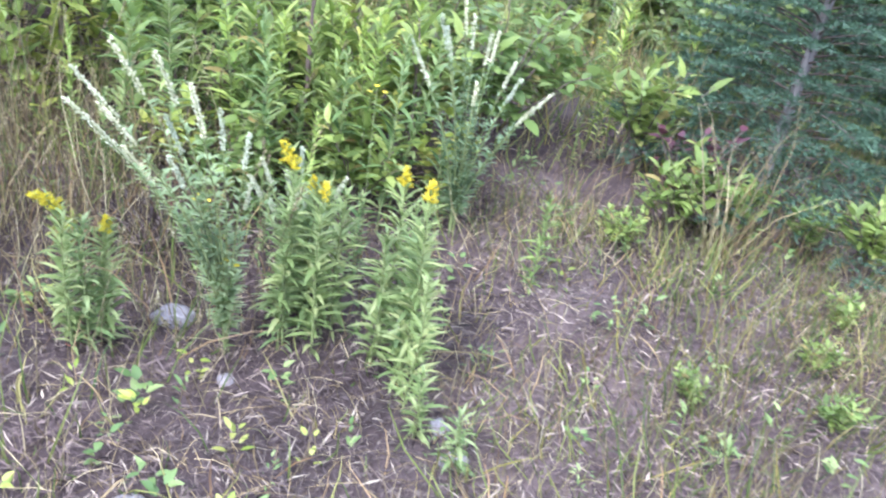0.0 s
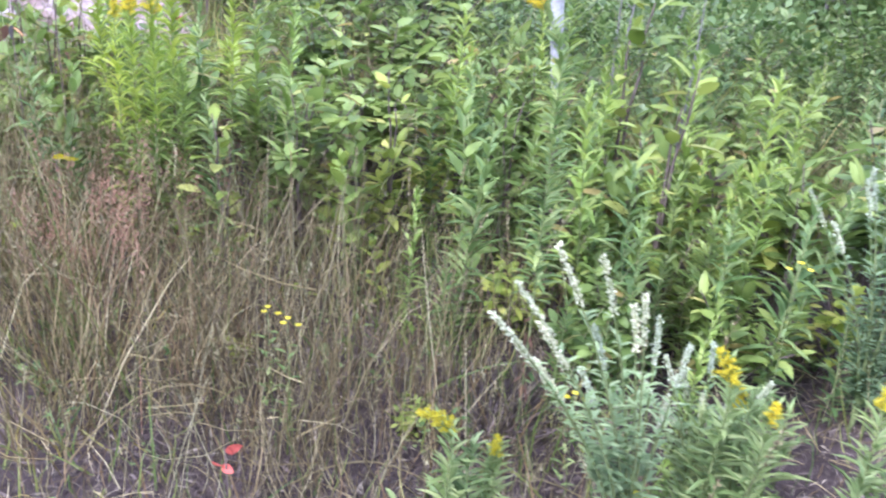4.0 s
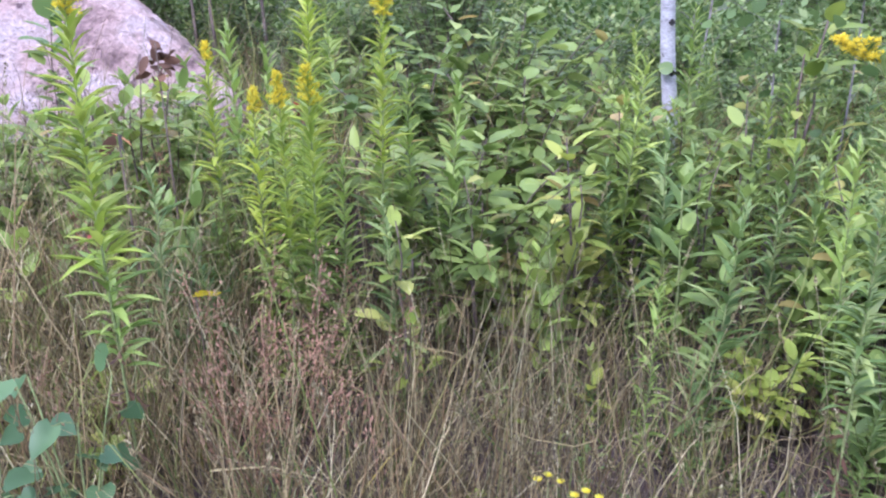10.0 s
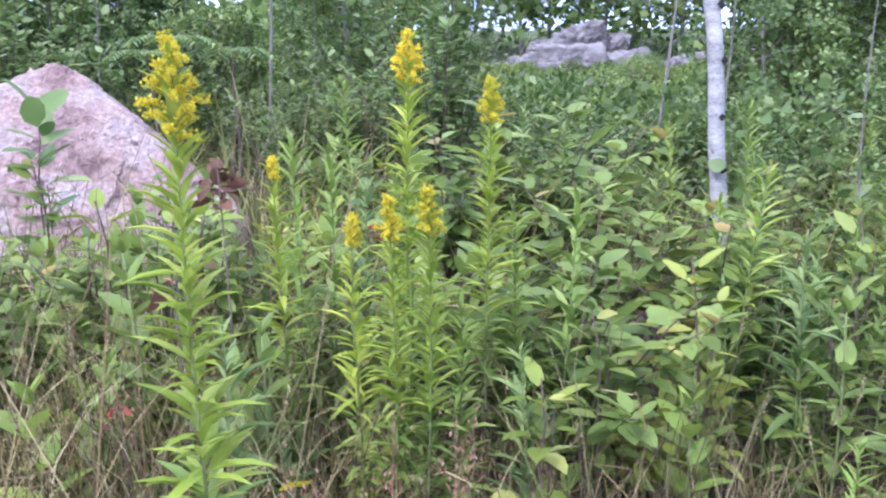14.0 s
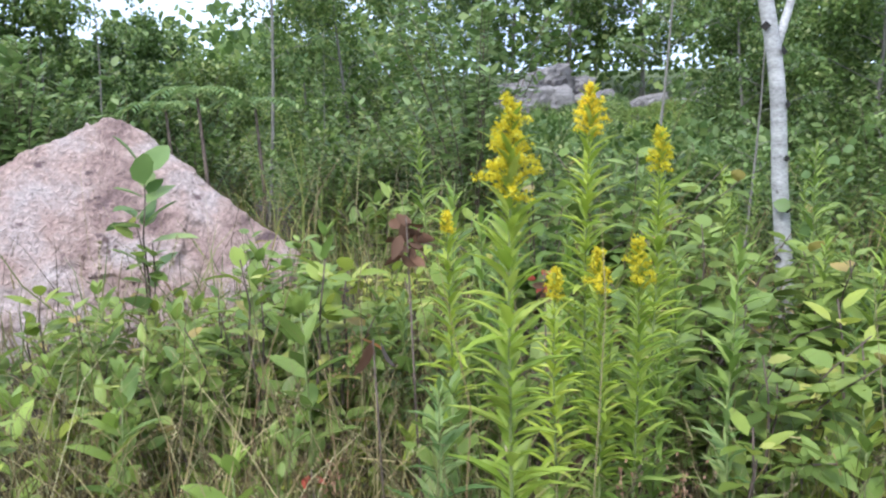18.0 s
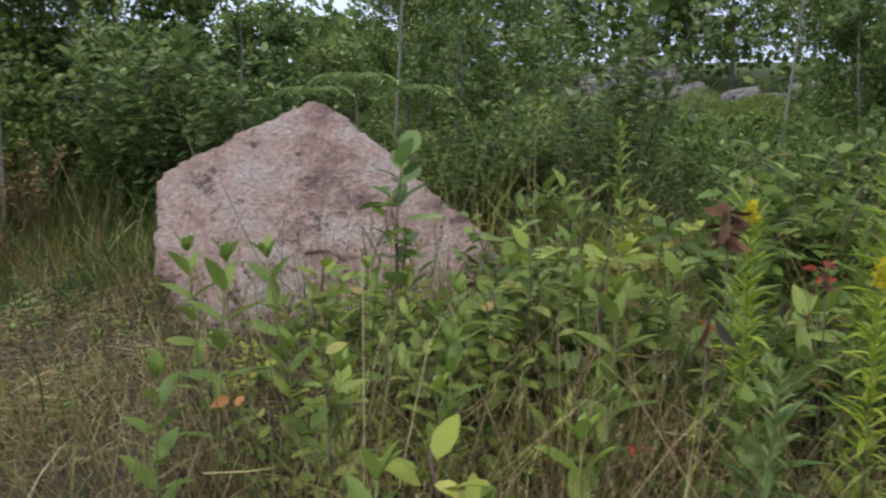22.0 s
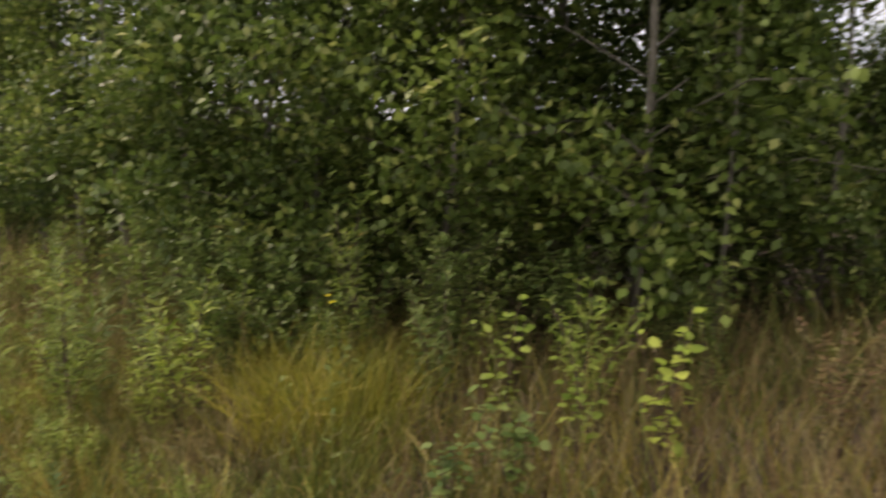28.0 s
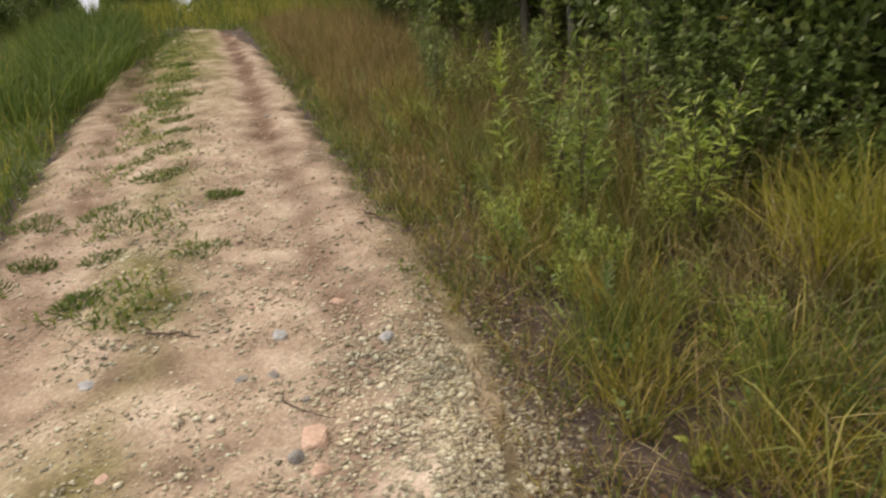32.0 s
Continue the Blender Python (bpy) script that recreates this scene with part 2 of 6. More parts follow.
M_BIRCH = surface_mat("birch_bark", [(0.25, (0.22, 0.21, 0.2)), (0.6, (0.45, 0.435, 0.42))], 6, 50, 0.75, 0.4, 0.005, (1, 1, 3.0), ((0.05, 0.045, 0.04), 14.0, 0.62))
M_YOUNG_BIRCH = surface_mat("young_birch_bark", [(0.3, (0.15, 0.125, 0.1)), (0.6, (0.33, 0.3, 0.26)), (0.75, (0.5, 0.48, 0.44))], 5, 50, 0.8, 0.4, 0.005, (1, 1, 1.6))
M_GROUND = surface_mat("dry_verge_ground", [(0.28, (0.034, 0.024, 0.021)), (0.5, (0.072, 0.053, 0.047)), (0.72, (0.15, 0.115, 0.1))], 1.7, 38, 0.95, 0.8, 0.03)
M_MEADOW = surface_mat("meadow_ground", [(0.3, (0.04, 0.06, 0.018)), (0.5, (0.075, 0.1, 0.03)), (0.72, (0.13, 0.145, 0.05))], 0.6, 9, 0.95, 0.8, 0.1)
M_ROAD = surface_mat("sandy_road", [(0.32, (0.19, 0.135, 0.102)), (0.46, (0.36, 0.272, 0.21)), (0.6, (0.475, 0.38, 0.305)), (0.75, (0.59, 0.505, 0.425))], 2.6, 48, 0.95, 0.7, 0.02, None, ((0.25, 0.21, 0.18), 21.0, 0.60))
def wear_road():
    """Browner soil in the wheel ruts, and greenish soil along the middle."""
    n, l = M_ROAD.node_tree.nodes, M_ROAD.node_tree.links
    b = n["Principled BSDF"]
    old = b.inputs["Base Color"].links[0].from_socket
    for name, tint in (("rut", (0.4, 0.32, 0.29)), ("green", (0.42, 0.5, 0.24)), ("pale", (1.3, 1.36, 1.42)), ("soil", (0.3, 0.27, 0.24))):
        at = n.new("ShaderNodeAttribute")
        at.attribute_name = name
        dark = mix_node(n, l, 1.0, old, tint, "MULTIPLY")
        old = mix_node(n, l, at.outputs["Fac"], old, dark)
    l.new(old, b.inputs["Base Color"])


wear_road()
M_BOULDER = surface_mat("pink_granite", [(0.3, (0.17, 0.11, 0.105)), (0.41, (0.33, 0.225, 0.2)), (0.5, (0.46, 0.33, 0.285)), (0.62, (0.5, 0.4, 0.37)), (0.76, (0.62, 0.54, 0.51))], 3.2, 42, 0.85, 1.0, 0.05, None, ((0.15, 0.1, 0.1), 7.0, 0.585))
M_OUTCROP = surface_mat("grey_granite", [(0.3, (0.12, 0.11, 0.11)), (0.5, (0.24, 0.22, 0.215)), (0.72, (0.36, 0.33, 0.32))], 1.2, 14, 0.85, 0.9, 0.06, (0.6, 0.6, 3.0))
M_STONE = surface_mat("field_stone", [(0.3, (0.16, 0.15, 0.145)), (0.7, (0.33, 0.31, 0.29))], 14, 90, 0.85, 0.5, 0.006)
M_PINK_STONE = surface_mat("pink_stone", [(0.3, (0.42, 0.28, 0.22)), (0.7, (0.58, 0.42, 0.34))], 14, 90, 0.85, 0.5, 0.006)
M_BLUE_STONE = surface_mat("blue_grey_stone", [(0.3, (0.25, 0.255, 0.265)), (0.7, (0.42, 0.425, 0.44))], 14, 90, 0.85, 0.4, 0.006)


# ---- mesh tools ----
def link_mesh(name, chunks, parent=None, label="", smooth=False):
    """One object from chunks of (vertices, [faces of one size, ...], material)."""
    mesh = bpy.data.meshes.new(name)
    mats = list(dict.fromkeys(c[2] for c in chunks))
    verts, loops, sizes, slots, base = [], [], [], [], 0
    for v, faces, mat in chunks:
        verts.append(np.asarray(v, np.float32).reshape(-1, 3))
        for f in faces:
            f = np.asarray(f, np.int32)
            loops.append((f + base).ravel())
            sizes.append(np.full(len(f), f.shape[1], np.int32))
            slots.append(np.full(len(f), mats.index(mat), np.int32))
        base += len(verts[-1])
    verts, loops, sizes, slots = (np.concatenate(a) for a in (verts, loops, sizes, slots))
    mesh.vertices.add(len(verts))
    mesh.vertices.foreach_set("co", verts.ravel())
    mesh.loops.add(len(loops))
    mesh.loops.foreach_set("vertex_index", loops)
    mesh.polygons.add(len(sizes))
    mesh.polygons.foreach_set("loop_start", np.concatenate([[0], np.cumsum(sizes)[:-1]]).astype(np.int32))
    mesh.polygons.foreach_set("material_index", slots)
    if smooth:
        mesh.polygons.foreach_set("use_smooth", np.ones(len(sizes), bool))
    for m in mats:
        mesh.materials.append(m)
    mesh.update(calc_edges=True)
    ob = new(name, mesh)
    if parent:
        ob.parent = parent
    if label:
        tagged(ob, label)
    return ob


def unit(v):
    v = np.asarray(v, float)
    return v / np.maximum(np.linalg.norm(v, axis=-1, keepdims=True), 1e-9)


LANCE = (np.array([(0, 0, 0), (-.5, .3, .06), (0, .3, 0), (.5, .3, .06), (-.36, .65, .0), (0, .65, -.05), (.36, .65, .0), (0, 1, -.18)]),
         [[(0, 2, 1), (0, 3, 2), (4, 5, 7), (5, 6, 7)], [(1, 2, 5, 4), (2, 3, 6, 5)]])
OVATE = (np.array([(0, 0, 0), (-.42, .2, .05), (0, .22, 0), (.42, .2, .05), (-.5, .5, .04), (0, .52, -.02), (.5, .5, .04), (-.3, .8, -.02), (.3, .8, -.02), (0, 1, -.12)]),
         [[(0, 2, 1), (0, 3, 2), (7, 5, 9), (5, 8, 9), (4, 5, 7), (5, 6, 8)], [(1, 2, 5, 4), (2, 3, 6, 5)]])
DIAMOND = (np.array([(0, 0, 0), (.5, .45, .05), (0, 1, -.05), (-.5, .45, .05)]), [[(0, 1, 2, 3)]])
BLADE = (np.array([(-.5, 0, 0), (.5, 0, 0), (-.42, .45, .07), (.42, .45, .07), (-.25, .8, -.04), (.25, .8, -.04), (0, 1, -.27)]),
         [[(0, 1, 3, 2), (2, 3, 5, 4)], [(4, 5, 6)]])
HEART = (np.array([(0, 0, 0), (-.3, -.13, .03), (-.5, .08, .06), (-.48, .35, .05), (-.28, .68, 0), (0, 1, -.14), (.28, .68, 0), (.48, .35, .05), (.5, .08, .06), (.3, -.13, .03), (0, .4, -.02)]),
         [[(0, 10, 2), (0, 2, 1), (2, 10, 3), (3, 10, 4), (4, 10, 5), (5, 10, 6), (6, 10, 7), (7, 10, 8), (8, 10, 0), (0, 9, 8)]])


def spread(shape, at, way, up, length, width, mat):
    """Leaves or blades of one shape, at many places at once."""
    tv, tf = shape
    at, way = np.asarray(at, float), unit(way)
    n, k = len(at), len(tv)
    x = unit(np.cross(way, up))
    z = np.cross(x, way)
    length, width = np.broadcast_to(length, n)[:, None, None], np.broadcast_to(width, n)[:, None, None]
    v = at[:, None] + tv[None, :, :1] * width * x[:, None] + tv[None, :, 1:2] * length * way[:, None] + tv[None, :, 2:] * length * z[:, None]
    shift = (np.arange(n) * k)[:, None, None]
    return v.reshape(-1, 3), [(np.asarray(f)[None] + shift).reshape(-1, len(f[0])) for f in tf], mat


def tube(points, radii, mat, sides=5):
    """A tapered stem along a line of points."""
    p = np.asarray(points, float)
    r = np.broadcast_to(radii, len(p)).astype(float)
    d = unit(np.gradient(p, axis=0))
    a = unit(np.cross(d, np.where(np.abs(d[:, :1]) < 0.9, (1.0, 0, 0), (0, 1.0, 0))))
    b = np.cross(d, a)
    ang = np.linspace(0, 2 * np.pi, sides, endpoint=False)
    v = p[:, None] + r[:, None, None] * (np.cos(ang)[None, :, None] * a[:, None] + np.sin(ang)[None, :, None] * b[:, None])
    i, j = np.meshgrid(np.arange(len(p) - 1), np.arange(sides), indexing="ij")
    q = np.stack([i * sides + j, i * sides + (j + 1) % sides, (i + 1) * sides + (j + 1) % sides, (i + 1) * sides + j], -1).reshape(-1, 4)
    cap = np.arange(sides)[None] + (len(p) - 1) * sides
    return v.reshape(-1, 3), [q, cap], mat


def bend(start, way, length, sag, steps, rng, wobble=0.0):
    """A line of points that starts off along way and droops by sag (up if negative)."""
    s = np.linspace(0, 1, steps)[:, None]
    p = np.asarray(start, float) + unit(way) * length * s
    p[:, 2] -= (sag * length * s[:, 0] ** 2)
    if wobble:
        p[1:] += rng.normal(0, wobble * length, (steps - 1, 3)) * s[1:]
    return p


def height(x, y):
    """The lie of the land: a low bank beside the road, a slope up to the woods, and a crest where the track goes out of sight."""
    x, y = np.asarray(x, float), np.asarray(y, float)

    def mound(a, cx, cy, sx, sy):
        return a * np.exp(-(((x - cx) / sx) ** 2 + ((y - cy) / sy) ** 2) / 2)

    v = mound(0.8, -1.5, 3.2, 2.6, 2.6) + mound(0.5, -5, 6.5, 3, 3) + mound(0.55, 4.0, 4.0, 2.8, 1.35)
    v = v + mound(-0.07, 2.2, 1.3, 0.6, 0.6) + mound(0.25, 4.6, 1.3, 0.9, 1.2) + mound(0.12, 3.4, -0.9, 1.2, 0.9)
    past = -0.82 * (x + 2) - 0.57 * (y + 1.4) - 27
    return v + 0.13 * np.clip(np.logaddexp(0, y - 6), 0, 30) - 0.07 * np.logaddexp(0, past)


ROAD_LINE = np.array([(24, -9.5), (8, -4.0), (2, -2.9), (-1.6, -2.85), (-4.67, -4.02), (-10.4, -8.0), (-15.4, -11.5), (-18.4, -13.7)], float)
ROAD_HALF = 1.45


def along(line, step):
    """Even points on a smooth line through the given ones."""
    p = np.vstack([2 * line[0] - line[1], line, 2 * line[-1] - line[-2]])
    out = []
    for a, b, c, d in zip(p, p[1:], p[2:], p[3:]):
        t = np.linspace(0, 1, max(2, int(np.linalg.norm(c - b) / step)), endpoint=False)[:, None]
        out.append(0.5 * (2 * b + (c - a) * t + (2 * a - 5 * b + 4 * c - d) * t**2 + (3 * b - a - 3 * c + d) * t**3))
    return np.vstack([*out, p[-2:-1]])


ROAD_PTS = along(ROAD_LINE, 0.06)


def road_gap(x, y):
    """The distance from the middle of the road."""
    x, y = np.ravel(x), np.ravel(y)
    out = np.full(len(x), 1e9)
    some = ROAD_PTS[::8]
    for k in range(0, len(x), 20000):
        d = (x[k:k + 20000, None] - some[None, :, 0]) ** 2 + (y[k:k + 20000, None] - some[None, :, 1]) ** 2
        out[k:k + 20000] = np.sqrt(d.min(1))
    return out


def rough(x, y, scale, seed=0.0):
    """Cheap smooth unevenness, about -1 to 1."""
    x, y = np.asarray(x) * scale + seed, np.asarray(y) * scale - seed
    return (np.sin(1.7 * x + 0.6 * y) + np.sin(-0.9 * x + 1.9 * y + 1.3) + np.sin(3.1 * x - 2.3 * y + 0.7) * 0.6 + np.sin(2.2 * x + 4.3 * y) * 0.5) / 3


def surface(x, y):
    """The ground's height with its small bumps, sunk under the road."""
    v = height(x, y) + 0.025 * rough(x, y, 2.1) + 0.012 * rough(x, y, 7.3, 2)
    g = road_gap(x, y).reshape(np.shape(v))
    return v - 0.07 * np.clip((ROAD_HALF + 0.1 - g) / 0.35, 0, 1)


def road_top(x, y):
    """The height of the track, or of the ground beside it."""
    x, y = np.asarray(x, float), np.asarray(y, float)
    g = road_gap(x, y).reshape(np.shape(x))
    ruts = -0.05 * np.exp(-((g - 0.75) / 0.2) ** 2) + 0.02 * np.exp(-(g / 0.3) ** 2)
    z = height(x, y) + 0.015 + ruts + 0.014 * rough(x, y, 6.0) + 0.009 * rough(x, y, 17.0, 4)
    return np.where(g < ROAD_HALF - 0.1, z, surface(x, y))


# ---- ground and road ----
def make_ground():
    def axis(a, b):
        core = np.arange(a, b, 0.13)
        out = np.cumsum(0.13 * 1.13 ** np.arange(1, 62))
        return np.concatenate([a - out[::-1], core, core[-1] + out])

    xs, ys = axis(-17.0, 7.5), axis(-14.0, 11.0)
    gx, gy = np.meshgrid(xs, ys, indexing="ij")
    z = surface(gx.ravel(), gy.ravel())
    v = np.stack([gx.ravel(), gy.ravel(), z], -1)
    i, j = np.meshgrid(np.arange(len(xs) - 1), np.arange(len(ys) - 1), indexing="ij")
    n = len(ys)
    q = np.stack([i * n + j, (i + 1) * n + j, (i + 1) * n + j + 1, i * n + j + 1], -1).reshape(-1, 4)
    mid = v[q].mean(1)
    mid = mid + (0.9 * rough(mid[:, 0], mid[:, 1], 1.3, 2) + 0.5 * rough(mid[:, 0], mid[:, 1], 4.1, 5))[:, None] * (1, 1, 0)
    grassy = (np.hypot(mid[:, 0] + 4, mid[:, 1]) > 11) & (road_gap(mid[:, 0], mid[:, 1]) > ROAD_HALF + 0.5)
    grassy |= (mid[:, 1] < -6.5 - 0.2 * mid[:, 0]) & (road_gap(mid[:, 0], mid[:, 1]) > ROAD_HALF + 0.1)
    ob = link_mesh("ground", [(v, [q[~grassy]], M_GROUND), (np.zeros((0, 3)), [q[grassy] - len(v)], M_MEADOW)], smooth=True)
    return tagged(ob, "dry brown verge ground with thin grass and litter", "ground", kind="structure")


def make_road():
    rng = np.random.default_rng(5)
    p = ROAD_PTS
    d = unit(np.gradient(p, axis=0))
    side = np.stack([d[:, 1], -d[:, 0]], -1)
    cols = np.linspace(-1, 1, 61)
    ragged = 1 + 0.05 * rough(p[:, 0], p[:, 1], 2.0) + 0.05 * rough(p[:, 0], p[:, 1], 6.1, 3)
    wide = 1 + 0.2 * (cols[None, :] > 0) * np.exp(-((p[:, :1] + 4.3) / 1.6) ** 2)
    wide = wide * np.clip((p[:, :1] + 19.5) / 7, 0.1, 1) ** np.where(cols[None, :] > 0, 0.3, 0.9)
    pos = p[:, None] + side[:, None] * (cols[None, :] * ROAD_HALF * ragged[:, None] * wide)[..., None]
    x, y = pos[..., 0].ravel(), pos[..., 1].ravel()
    off = (cols[None, :] * ROAD_HALF * ragged[:, None] * wide).ravel()
    rim = np.tile(np.abs(cols) * ROAD_HALF, len(p))
    ruts = -0.05 * np.exp(-((np.abs(off) - 0.75) / 0.2) ** 2) + 0.02 * np.exp(-(off / 0.3) ** 2)
    edge = -0.1 * np.clip((rim - ROAD_HALF + 0.4) / 0.4, 0, 1) ** 1.5
    z = height(x, y) + 0.015 + ruts + edge + 0.014 * rough(x, y, 6.0) + 0.009 * rough(x, y, 17.0, 4) + rng.normal(0, 0.0015, len(x))
    near = x < 0
    z[near] += np.array([0.011 * noise.fractal(Vector((a * 3.4, b * 3.4, 0)), 0.9, 2.1, 5) + 0.006 * noise.noise(Vector((a * 17, b * 17, 4))) for a, b in zip(x[near], y[near])])
    n = len(cols)
    i, j = np.meshgrid(np.arange(len(p) - 1), np.arange(n - 1), indexing="ij")
    q = np.stack([i * n + j, i * n + j + 1, (i + 1) * n + j + 1, (i + 1) * n + j], -1).reshape(-1, 4)
    ob = link_mesh("road", [(np.stack([x, y, z], -1), [q], M_ROAD)], smooth=True)
    patch = 0.5 + 0.5 * rough(x, y, 1.7, 2) + 0.35 * rough(x, y, 5.1, 7)
    rut = np.clip((np.exp(-((off - 0.82 + 0.06 * rough(x, y, 1.9)) / 0.14) ** 2) + 0.7 * np.exp(-((off + 0.85 + 0.1 * rough(x, y, 1.3)) / 0.2) ** 2)) * (0.4 + 0.8 * patch) + 0.35 * np.clip(patch - 0.6, 0, 1), 0, 1)
    green = np.clip(np.exp(-((off + 0.2) / 0.28) ** 2) * (patch * 1.5 - 0.35), 0, 1) + np.clip((np.abs(off) - 1.1) / 0.4, 0, 1) * np.clip(patch, 0.2, 0.9)
    fade = np.clip((-x - 8.5) / 5, 0, 1)
    green = green + fade * np.clip((0.75 - off) / 0.3, 0, 1) * np.clip(patch + 0.35, 0, 0.95)
    rut = np.clip(rut * (1 + 0.7 * fade), 0, 1)
    pale = np.exp(-(((x + 4.1) / 0.75) ** 2 + ((y + 2.6) / 0.38) ** 2)) * np.clip(patch + 0.5, 0, 1) + 0.7 * np.clip(rough(x, y, 2.7, 9) - 0.35, 0, 1)
    for name, values in (("rut", rut), ("green", np.clip(green, 0, 1)), ("pale", np.clip(pale, 0, 1)), ("soil", np.clip((rim - ROAD_HALF + 0.34 + 0.2 * rough(x, y, 3.1, 2) + 0.12 * rough(x, y, 9.0, 4)) / 0.3, 0, 1))):
        ob.data.attributes.new(name, "FLOAT", "POINT").data.foreach_set("value", values.astype(np.float32))
    return tagged(ob, "rutted sandy dirt track with gravel", "road", kind="structure")


make_ground()
make_road()


# ---- boulder and rocks ----
def rock_mesh(corners, detail, bumps, mat, seed, name, parent=None):
    """A rock: the solid between some corners, finely meshed, its edges worn and its faces broken up."""
    hull = bmesh.new()
    for c in corners:
        hull.verts.new(c)
    bmesh.ops.convex_hull(hull, input=hull.verts)
    mid = np.mean([tuple(v.co) for v in hull.verts], 0)
    hull.normal_update()
    planes = [(np.array(f.normal), float(np.dot(f.normal, np.array(f.calc_center_median()) - mid))) for f in hull.faces if f.calc_area() > 1e-5]
    hull.free()
    planes = [(n, d) if d > 0 else (-n, -d) for n, d in planes]
    ball = bmesh.new()
    bmesh.ops.create_icosphere(ball, subdivisions=detail, radius=1)
    size = max(d for _, d in planes)
    sharp = 300 if detail > 6 else 120
    for v in ball.verts:
        way = np.array(v.co)
        near = [d / max(n @ way, 1e-4) for n, d in planes if n @ way > 0.02]
        near = np.sort(near)[:4]
        r = -np.log(np.sum(np.exp(-(near - near[0]) * sharp / size))) * size / sharp + near[0]
        p = Vector(mid + way * r)
        q = p * 1.0 + Vector((seed, seed, seed))
        f = noise.fractal(q * 2.3, 1.0, 2.0, 5) * bumps[0]
        f += noise.fractal(q * 9.0, 0.9, 2.1, 4) * bumps[1]
        crack = abs(noise.noise(Vector((q.x * 2.6 + 0.6 * q.z, q.y * 2.6, q.z * 4.2))))
        if detail > 6:
            for scale, deep in ((2.6, 0.016), (7.0, 0.022), (16.0, 0.01)):
                lean = Vector((q.x + 0.5 * q.z, q.y, q.z * 1.5 - 0.6 * q.x)) * scale + noise.noise_vector(q * scale * 0.7) * 0.5
                near_cell = noise.voronoi(lean)[1][0]
                f += deep * noise.noise(near_cell * 5.3)
            f += 0.004 * noise.noise(q * 41)
        else:
            f -= bumps[2] * max(0.0, 1 - crack / 0.05)
        v.co = p + Vector(way) * f
    me = bpy.data.meshes.new(name)
    ball.to_mesh(me)
    ball.free()
    me.materials.append(mat)
    me.polygons.foreach_set("use_smooth", np.ones(len(me.polygons), bool))
    ob = new(name, me)
    if parent:
        ob.parent = parent
    return ob


boulder = rock_mesh([(-2.12, 3.34, 1.66), (-2.1, 3.3, 1.5), (-1.53, 3.84, 2.01), (-1.47, 3.87, 2.0), (-1.1, 3.84, 1.7), (-0.6, 3.8, 1.3), (-0.5, 3.8, 1.0), (-2.02, 3.1, 1.3), (-1.93, 3.06, 1.12), (-1.72, 3.04, 0.84),
                     (-0.75, 3.3, 0.8), (-0.64, 3.5, 1.05), (-2.0, 4.1, 1.55), (-1.9, 4.3, 0.7), (-0.7, 4.5, 0.7), (-1.35, 4.5, 1.6), (-1.7, 3.4, 0.7)],
                    7, (0.009, 0.013, 0.035), M_BOULDER, 3.1, "boulder")
tagged(boulder, "large pink granite boulder with a pointed top in tall weeds", "boulder")


def make_outcrop():
    root = tagged(new("granite_outcrop"), "pale grey layered granite outcrop on the wooded slope", "rock outcrop")
    cx, cy = 1.6, 22.3
    cz = 1.72
    root.matrix_basis = pose(cx, cy, cz)
    rng = np.random.default_rng(19)
    for k, (x, y, w, d, z0, z1) in enumerate([(0.1, 0.0, 1.0, 0.9, -0.6, 0.95), (-1.0, 0.2, 0.7, 0.8, -0.6, 0.7), (0.3, 0.4, 0.75, 0.6, 0.7, 1.45), (-0.6, 0.5, 0.5, 0.6, 0.5, 1.15), (1.5, 0.3, 0.8, 0.9, -0.5, 0.75), (-2.3, 0.3, 0.9, 0.9, -0.5, 0.5), (2.9, 0.6, 0.9, 0.9, -0.5, 0.6),
                                              (1.1, 0.5, 0.5, 0.5, 0.6, 1.1), (6.4, 1.0, 1.2, 1.0, -0.5, 1.15), (7.9, 1.2, 1.0, 1.0, -0.5, 0.85), (4.6, 1.2, 0.9, 1.0, -0.5, 0.6), (-3.5, 0.5, 0.6, 0.8, -0.5, 0.35)]):
        c = [(x + sx * w * f * rng.uniform(0.75, 1.2), y + sy * d * f * rng.uniform(0.8, 1.1), z + 0.22 * sx * rng.uniform(-0.3, 1)) for sx in (-1, 1) for sy in (-1, 1) for z, f in ((z0, 1), (z0 + 0.78 * (z1 - z0), 1.0), (z1, 0.8))]
        rock_mesh(c, 5, (0.13, 0.1, 0.12), M_OUTCROP, 11 + k * 3.7, "slab", root)


make_outcrop()


